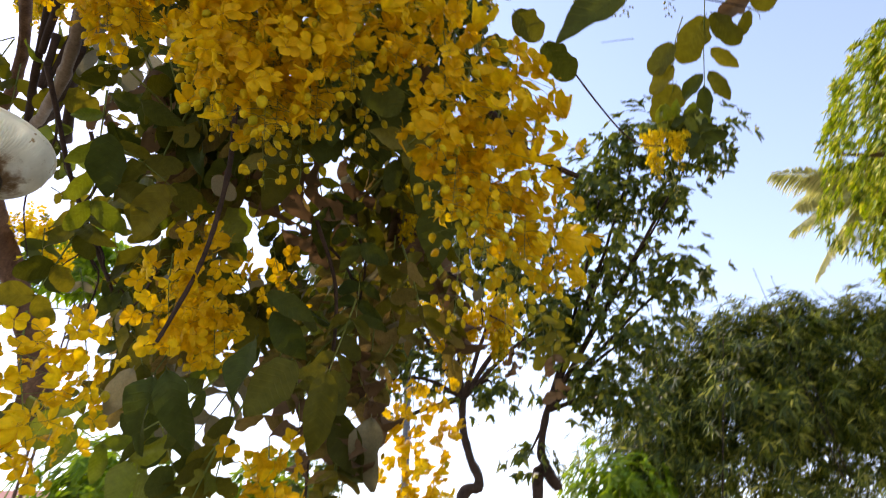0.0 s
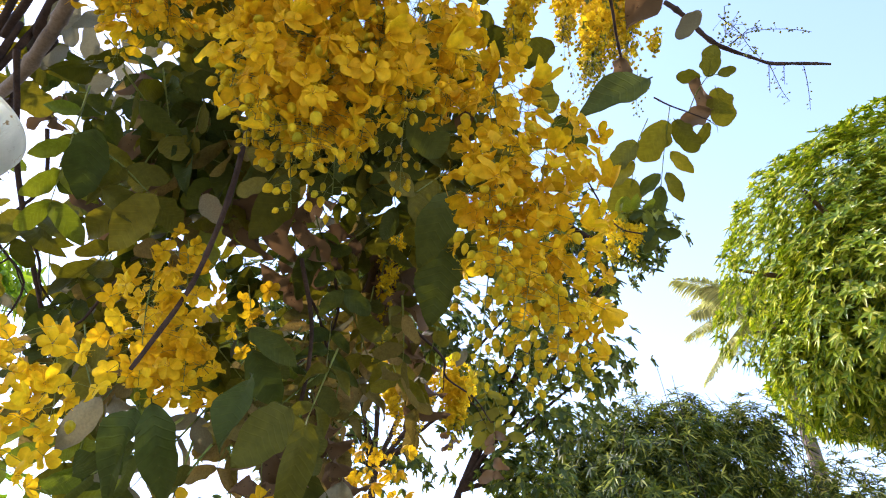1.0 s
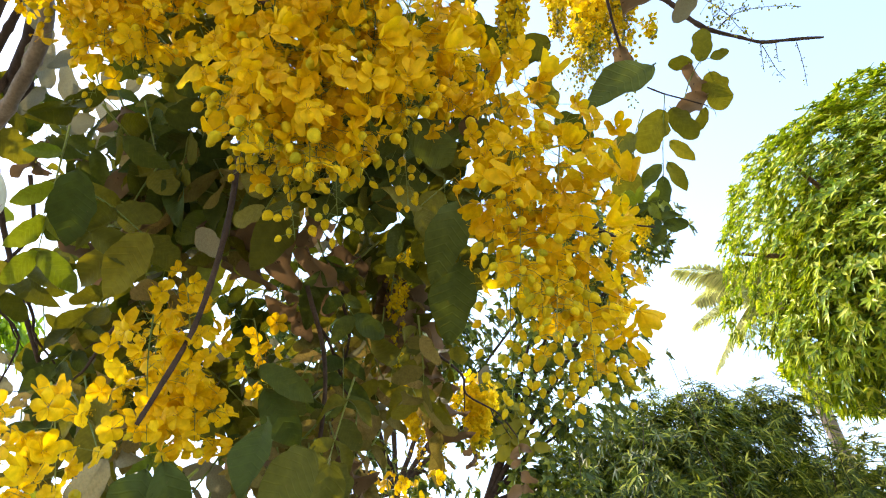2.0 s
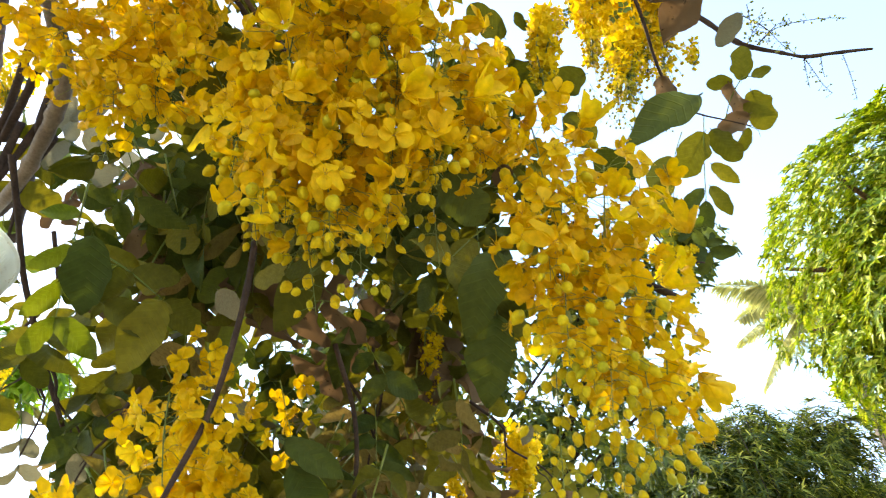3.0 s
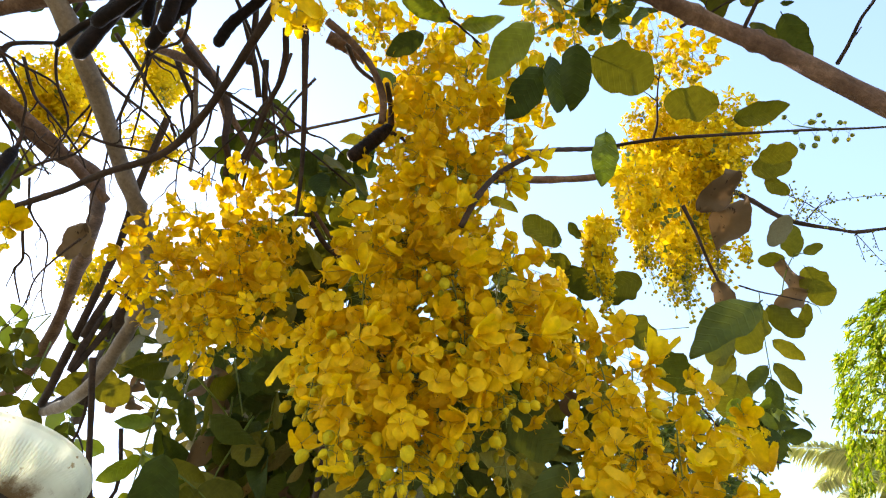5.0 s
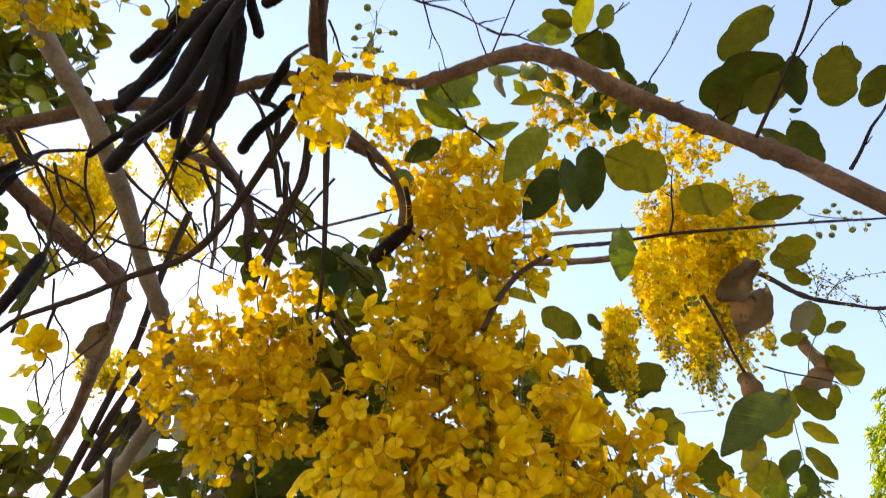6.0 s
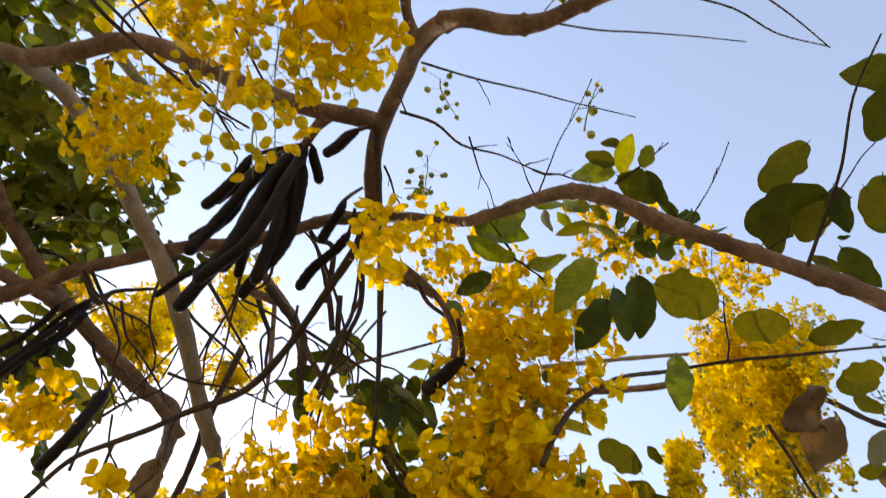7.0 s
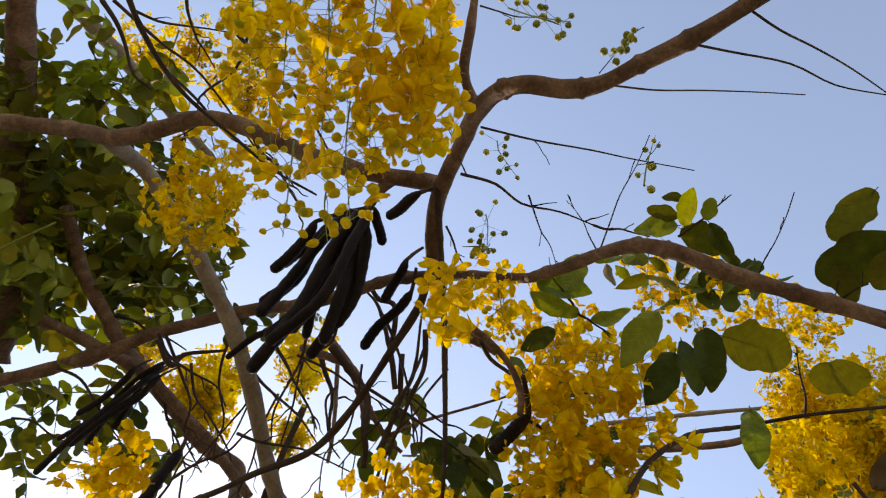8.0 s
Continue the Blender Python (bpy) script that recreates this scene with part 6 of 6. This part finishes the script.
# ---- the light on its pole ----
def shade_mesh():
    """A shallow ribbed bowl of moulded plastic with a rolled rim."""
    verts, faces = [], []
    seg, rows = 300, 12
    prof = []
    for i in range(rows + 1):
        a = i / rows * math.pi * 0.5
        prof.append((0.28 * math.sin(a) ** 0.9 if i else 0.055, 0.15 * (1 - math.cos(a) ** 1.0)))
    inner = [(max(r - 0.006, 0.04), z + 0.005) for r, z in prof[::-1]]
    ring = prof + [(0.288, 0.155), (0.286, 0.163), (0.276, 0.160)] + inner
    for r, z in ring:
        for k in range(seg):
            rib = 0.005 * (1 if k % 2 else -1) * min(1, r / 0.2) * max(0.0, min(1.0, (0.278 - r) / 0.03))
            a = 2 * math.pi * k / seg
            verts.append(((r + rib) * math.cos(a), (r + rib) * math.sin(a), z))
    for i in range(len(ring) - 1):
        for k in range(seg):
            a, b = i * seg + k, i * seg + (k + 1) % seg
            faces.append((a, b, b + seg, a + seg))
    return mesh_of("shade", verts, faces, SHADE, smooth=False)


def revolve(name, prof, mat, seg=24):
    verts, faces = [], []
    for r, z in prof:
        for k in range(seg):
            a = 2 * math.pi * k / seg
            verts.append((r * math.cos(a), r * math.sin(a), z))
    for i in range(len(prof) - 1):
        for k in range(seg):
            a, b = i * seg + k, i * seg + (k + 1) % seg
            faces.append((a, b, b + seg, a + seg))
    faces.append(tuple(range(seg))[::-1])
    faces.append(tuple((len(prof) - 1) * seg + k for k in range(seg)))
    return mesh_of(name, verts, faces, mat)


LAMP_C = Vector((-0.809, 1.056, 2.406))
lamp_foot = Vector((LAMP_C.x - 0.45, LAMP_C.y - 0.02, 0))
lamp = thing("garden_lamp", lamp_foot, "garden lamp with a white ribbed bowl shade and dark fitting", "lamp")
aim = facing((-0.06, 0.02, 1.0), 0, LAMP_C - Vector((0, 0, 0.047)), 0.445)
piece("shade", shade_mesh(), lamp, aim, "translucent white ribbed bowl")
piece("lamp_holder", revolve("lamp_holder", [(0.03, -0.16), (0.08, -0.155), (0.105, -0.12), (0.11, -0.03), (0.13, -0.015), (0.132, 0.020), (0.09, 0.030)], DARK_CAST), lamp, aim, "dark cast fitting")
hold = aim @ Vector((0, 0, -0.12))
verts, faces = [], []
sweep(verts, faces, [p - lamp_foot for p in spline([lamp_foot + Vector((0, 0, -0.02)), lamp_foot + Vector((0, 0, hold.z - 0.5)), lamp_foot + Vector((0.06, 0.0, hold.z - 0.12)), lamp_foot + Vector((0.22, 0.0, hold.z - 0.02)), hold], 6)], [0.024] * 25, 12)
piece("pole", mesh_of("pole", verts, faces, GREY_METAL), lamp, Matrix.Translation(lamp_foot))


# ---- distant trees ----
def lance(verts, faces, at, way, normal, L, W, droop, rows=((0.0, 0.15), (0.35, 1.0), (0.7, 0.8), (1.0, 0.06))):
    """A narrow folded leaf of six faces."""
    x = way.normalized()
    z = normal - x * normal.dot(x)
    z = z.normalized() if z.length > 1e-5 else x.orthogonal().normalized()
    y = z.cross(x)
    b = len(verts)
    dn = Vector((0, 0, -1))
    for s, w in rows:
        c = at + x * L * s + dn * droop * L * s * s
        verts.append(c - y * W * 0.5 * w + z * W * 0.18)
        verts.append(c)
        verts.append(c + y * W * 0.5 * w + z * W * 0.18)
    for i in range(len(rows) - 1):
        k = b + i * 3
        faces.append((k, k + 1, k + 4, k + 3))
        faces.append((k + 1, k + 2, k + 5, k + 4))


def clump(name, tree_ob, centre, radii, n, per, L, W, mat, seed, droop=0.5, label="", inner=0.45, lumps=0.16, upward=0.3, rows=((0.0, 0.15), (0.4, 1.0), (1.0, 0.08))):
    """Tufts of leaves over and inside a lumpy volume, one mesh."""
    rng = random.Random(seed)
    verts, faces = [], []
    for i in range(n):
        d = Vector((rng.gauss(0, 1), rng.gauss(0, 1), rng.gauss(0, 1))).normalized()
        lump = 1 + lumps * 2.2 * noise.noise(d * 2.6 + Vector((seed, 0, 0)))
        depth = rng.random() ** 0.4 if rng.random() > inner else rng.uniform(0.45, 0.95)
        p = Vector((d.x * radii[0], d.y * radii[1], d.z * radii[2])) * lump * (0.80 + 0.2 * depth if depth > 0.7 else depth)
        out = (d + Vector((0, 0, upward))).normalized()
        u = out.orthogonal().normalized()
        v = out.cross(u)
        for k in range(per):
            a = 2 * math.pi * k / per + rng.uniform(-0.4, 0.4)
            w = out * rng.uniform(0.1, 0.8) + (u * math.cos(a) + v * math.sin(a))
            lance(verts, faces, p, w, out + w * 0.01, L * rng.uniform(0.7, 1.2), W * rng.uniform(0.8, 1.2), droop * rng.uniform(0.3, 1.2), rows)
    return tagged(piece(name, mesh_of(name, verts, faces, mat), tree_ob, Matrix.Translation(centre), label), kind="stuff")


# mango
MC = Vector((7.289, 6.796, 6.870))
mango = thing("mango_tree", (MC.x, MC.y, 0), "dense rounded mango tree with glossy sunlit green leaves", "tree")
branch(mango, [(MC.x, MC.y, 0), (MC.x + 0.05, MC.y, 2.0), (MC.x - 0.03, MC.y, MC.z - 2), (MC.x, MC.y, MC.z + 1)], 0.22, 0.10, BARK, "trunk", 12)
for k in range(9):
    a = k * 0.72
    branch(mango, [(MC.x, MC.y, MC.z - 2.2 + 0.15 * k), (MC.x + 1.0 * math.cos(a), MC.y + 1.0 * math.sin(a), MC.z - 0.9 + 0.2 * k), (MC.x + 2.1 * math.cos(a), MC.y + 2.1 * math.sin(a), MC.z + 0.3 * (k % 3))], 0.08, 0.025, BARK, "limb", seed=k)
for k, (dx, dy, dz, rx, rz, n) in enumerate(((0, 0, 0.0, 2.3, 2.4, 3300), (-0.65, -0.8, -0.9, 1.6, 1.35, 1200), (0.7, -0.5, -0.6, 1.6, 1.45, 600), (0.1, -0.3, 1.15, 1.5, 1.4, 850), (-0.2, -0.85, 0.1, 1.9, 1.8, 1900), (-1.2, 0.1, -1.3, 1.0, 0.8, 520), (0.2, -0.7, -1.5, 1.05, 0.7, 350))):
    clump("leaf_clump", mango, MC + Vector((dx, dy, dz)), (rx, rx, rz), round(n * 1.3), 10, 0.135, 0.045, MANGO_LEAF, 30 + k, 0.45, lumps=0.08, upward=0.6, inner=0.2)

# coconut palm behind it
PC = Vector((8.394, 11.054, 9.124))
palm = thing("coconut_palm", (PC.x, PC.y, 0), "coconut palm with sunlit drooping yellow-green fronds", "palm")
branch(palm, [(PC.x, PC.y, 0), (PC.x + 0.15, PC.y, 1.5), (PC.x + 0.05, PC.y, PC.z - 1), (PC.x, PC.y, PC.z)], 0.16, 0.11, BARK_PALE, "trunk", 12)


def frond(parent, base, way, L, droop, seed):
    rng = random.Random(seed)
    way = Vector(way).normalized()
    pts = [base + way * L * s + Vector((0, 0, -1)) * droop * L * s * s for s in (0, 0.25, 0.5, 0.75, 1.0)]
    path = spline(pts, 8)
    verts, faces = [], []
    sweep(verts, faces, [p - base for p in path], [0.03 * (1.05 - i / len(path)) for i in range(len(path))], 5)
    side = way.cross(Vector((0, 0, 1))).normalized()
    for i in range(4, len(path)):
        for h in (0, 0.5):
            p = path[i - 1].lerp(path[i], h)
            t = (path[i] - path[i - 1]).normalized()
            s = i / len(path)
            ln = L * 0.26 * math.sin(math.pi * min(1, 0.25 + 0.72 * s)) ** 0.6
            for sg in (-1, 1):
                for q in (0, 0.3):
                    lance(verts, faces, p - base + t * q * 0.1, side * sg + t * rng.uniform(0.4, 0.8) + Vector((0, 0, rng.uniform(-0.3, 0.1))), Vector((0, 0, 1)), ln * rng.uniform(0.85, 1.1), 0.045, 0.35)
    return piece("frond", mesh_of("frond", verts, faces, PALM_LEAF), parent, Matrix.Translation(base))


for k, (az, el, L, dr) in enumerate(((178, 28, 2.2, 0.25), (190, -12, 2.2, 0.3), (175, -34, 2.0, 0.35), (165, 45, 1.8, 0.45), (200, -40, 1.9, 0.2), (120, 40, 2.2, 0.4), (60, 35, 2.2, 0.4), (20, 30, 2.2, 0.4), (320, 30, 2.2, 0.4), (260, 35, 2.2, 0.45), (230, 10, 2.0, 0.4), (100, 60, 2.0, 0.4))):
    a, e = radians(az), radians(el)
    frond(palm, PC, (math.cos(a) * math.cos(e), math.sin(a) * math.cos(e), math.sin(e)), L, dr, k)

# bamboo thicket
BC = Vector((3.307, 7.306, 4.107))
bamboo = thing("bamboo_thicket", (BC.x, BC.y, 0), "dark dense bamboo thicket with fine narrow leaves", "bamboo")
rng = random.Random(5)
for k in range(14):
    x, y = BC.x + rng.uniform(-1.6, 2.0), BC.y + rng.uniform(-0.5, 1.0)
    top = Vector((x + rng.uniform(-0.7, 0.7), y + rng.uniform(-0.6, 0.4), BC.z + rng.uniform(-0.1, 0.9)))
    branch(bamboo, [(x, y, 0), (x + 0.05, y, 1.4), tuple(top)], 0.014, 0.003, BARK_DARK, "cane", 6, seed=k)
for k, (dx, dz, r, n) in enumerate(((0, -0.35, 1.0, 1300), (-0.85, -0.55, 0.75, 800), (0.95, -0.2, 0.9, 1100), (1.9, -0.45, 0.9, 900), (-0.3, 0.3, 0.5, 420), (0.5, 0.5, 0.45, 400), (-1.3, -1.0, 0.65, 500), (0.1, -1.3, 1.2, 900), (1.3, 0.4, 0.45, 320), (-0.9, 0.0, 0.45, 300), (2.7, -0.3, 0.8, 600), (1.6, -1.4, 1.2, 700), (3.5, -0.75, 0.8, 520), (4.4, -0.85, 0.9, 520), (3.9, -1.5, 1.1, 500))):
    clump("leaf_clump", bamboo, BC + Vector((dx, rng.uniform(-0.3, 0.3), dz)), (r, r * 0.8, r * 0.85), n, 8, 0.135, 0.021, BAMBOO_LEAF, 60 + k, 0.5, inner=0.4, lumps=0.45)


# the slender trees behind, between the blossom and the thicket
def slim_tree(foot, top, clumps, seed, leaf_l=0.05, mat=BACK_LEAF, label="slender tree with crooked pale trunk and sparse dark leaves", pts=(), r=0.05):
    ob = thing("slender_tree", foot, label, "tree", "slender trees")
    branch(ob, [foot, *pts, top], r * 0.8, 0.02, BARK_DARK, "trunk", 10, 0.15, seed, wander=0.5)
    for k, (c, rr, n) in enumerate(clumps):
        c = Vector(c)
        j = Vector(top).lerp(c, 0.5) + Vector((0.05, 0, 0.08))
        branch(ob, [top, tuple(j), tuple(c)], 0.016, 0.004, BARK_DARK, "limb", 6, seed=seed + k)
        clump("leaf_clump", ob, c, (rr, rr, rr * 0.8), round(n * 1.2), 5, leaf_l, leaf_l * 0.6, mat, seed * 10 + k, 0.5, inner=0.6, lumps=0.4)
    return ob


def foot_under(p):
    return (p[0], p[1], 0.0)


slim_tree(foot_under((-0.003, 3.983, 2.039)), (0.019, 3.859, 2.817), (((-0.173, 3.809, 2.969), 0.22, 60), ((0.203, 3.845, 2.855), 0.18, 40), ((-0.472, 3.449, 3.730), 0.3, 70), ((-0.572, 3.793, 2.879), 0.3, 70), ((-0.817, 3.949, 2.436), 0.25, 50), ((-0.667, 3.560, 3.500), 0.34, 190), ((-0.166, 3.387, 3.670), 0.32, 190), ((0.264, 3.464, 3.491), 0.30, 190), ((0.565, 3.660, 3.212), 0.26, 150), ((-0.426, 3.831, 3.220), 0.3, 150), ((0.901, 3.423, 3.897), 0.34, 150)), 1, pts=((-0.021, 3.980, 2.098), (0.100, 3.954, 2.346), (0.027, 3.912, 2.594)))
slim_tree(foot_under((0.449, 4.052, 2.184)), (0.515, 3.948, 2.756), (((1.008, 3.642, 3.097), 0.28, 120), ((0.875, 3.490, 3.529), 0.26, 110), ((1.240, 3.453, 3.379), 0.22, 80), ((0.857, 3.298, 3.875), 0.24, 90), ((1.054, 3.128, 4.038), 0.22, 90), ((1.366, 3.043, 3.986), 0.22, 100), ((0.760, 3.778, 2.857), 0.24, 100), ((0.660, 3.668, 3.235), 0.25, 90), ((1.222, 3.261, 3.750), 0.16, 50), ((0.379, 3.968, 2.487), 0.12, 24), ((0.969, 3.865, 2.753), 0.2, 70)), 2, pts=((0.434, 4.043, 2.276), (0.548, 4.022, 2.342), (0.466, 4.002, 2.529)), r=0.045)

# low garden shrubs
def shrub(centre, r, n, seed, mat, label, stems=5):
    ob = thing("shrub", foot_under(centre), label, "shrub")
    for k in range(stems):
        a = 2 + k * 1.3
        branch(ob, [foot_under(centre), (centre[0] + 0.2 * math.cos(a), centre[1] + 0.2 * math.sin(a), centre[2] * 0.6), (centre[0] + r * 0.6 * math.cos(a), centre[1] + r * 0.6 * math.sin(a), centre[2])], 0.02, 0.005, BARK, "stem", 6, seed=k)
    clump("leaf_clump", ob, Vector(centre), (r, r, r * 0.8), n, 6, 0.11, 0.045, mat, seed, 0.5, lumps=0.3)
    return ob


shrub((-3.043, 5.812, 2.65), 0.5, 330, 1, GARDEN_LEAF, "bright sunlit yellow-green garden shrub")
shrub((-1.737, 6.652, 2.72), 0.45, 260, 2, GARDEN_LEAF, "bright sunlit yellow-green garden shrub")
shrub((1.489, 6.866, 2.802), 0.42, 260, 3, GARDEN_LEAF, "light green feathery shrub beside the bamboo")
shrub((0.571, 7.563, 2.159), 0.45, 260, 4, GARDEN_LEAF, "light green feathery shrub beside the bamboo")
shrub((-2.880, 4.477, 4.140), 0.35, 90, 5, GARDEN_LEAF, "sparse light green sunlit bush", 1)
shrub((-2.944, 4.507, 4.133), 0.35, 90, 6, GARDEN_LEAF, "sparse light green sunlit bush", 1)

# the house with the red roof
HC = Vector((-12.077, 18.436, 4.4))
house = thing("house", (HC.x - 2.0, HC.y + 2.0, 0), "house with a red gabled roof and plastered walls", "house")


def box_mesh(name, lo, hi, mat):
    bm = bmesh.new()
    bmesh.ops.create_cube(bm, size=1.0)
    for v in bm.verts:
        v.co = Vector([lo[i] + (v.co[i] + 0.5) * (hi[i] - lo[i]) for i in range(3)])
    bmesh.ops.bevel(bm, geom=bm.edges[:], offset=0.02, segments=1)
    me = bpy.data.meshes.new(name)
    bm.to_mesh(me)
    bm.free()
    me.materials.append(mat)
    return me


HM = Matrix.Translation((HC.x - 2.0, HC.y + 2.0, 0))
eave = HC.z - 0.5
piece("wall", box_mesh("wall", (-3, -2, 0), (3, 2, eave), PLASTER), house, HM)
verts = [(-3.4, -2.5, eave), (3.4, -2.5, eave), (3.4, 2.5, eave), (-3.4, 2.5, eave), (-3.4, 0, eave + 1.3), (3.4, 0, eave + 1.3)]
verts += [(x, y, z - 0.08) for x, y, z in verts]
faces = [(0, 1, 5, 4), (2, 3, 4, 5), (1, 0, 6, 7), (3, 2, 8, 9), (7, 6, 10, 11), (9, 8, 11, 10), (0, 4, 10, 6), (4, 3, 9, 10), (5, 1, 7, 11), (2, 5, 11, 8)]
piece("roof", mesh_of("roof", verts, faces, ROOF, smooth=False), house, HM)


# overhead line far behind the garden
LINE_END, LINE_START = Vector((-1.233, 13.864, 8.145)), Vector((-12.862, 8.519, 7.009))
line = thing("utility_pole", (LINE_END.x, LINE_END.y, 0), "grey utility pole with thin dark overhead cables", "pole")
verts, faces = [], []
sweep(verts, faces, [Vector((0, 0, -0.02)), Vector((0, 0, LINE_END.z * 0.5)), Vector((0, 0, LINE_END.z + 0.7))], [0.10, 0.085, 0.07], 12)
piece("pole", mesh_of("pole", verts, faces, GREY_METAL), line, Matrix.Translation((LINE_END.x, LINE_END.y, 0)))
for k in range(3):
    a, b = LINE_END + Vector((0, 0, 0.45 - 0.45 * k)), LINE_START + Vector((0, 0.15 * k, 0.5 - 0.5 * k))
    verts, faces = [], []
    sweep(verts, faces, [(b - a) * (i / 16) + Vector((0, 0, -0.5 - 0.1 * k)) * (i / 16) * (1 - i / 16) for i in range(17)], [0.012] * 17, 5)
    piece("wire", mesh_of("wire", verts, faces, CABLE), line, Matrix.Translation(a))
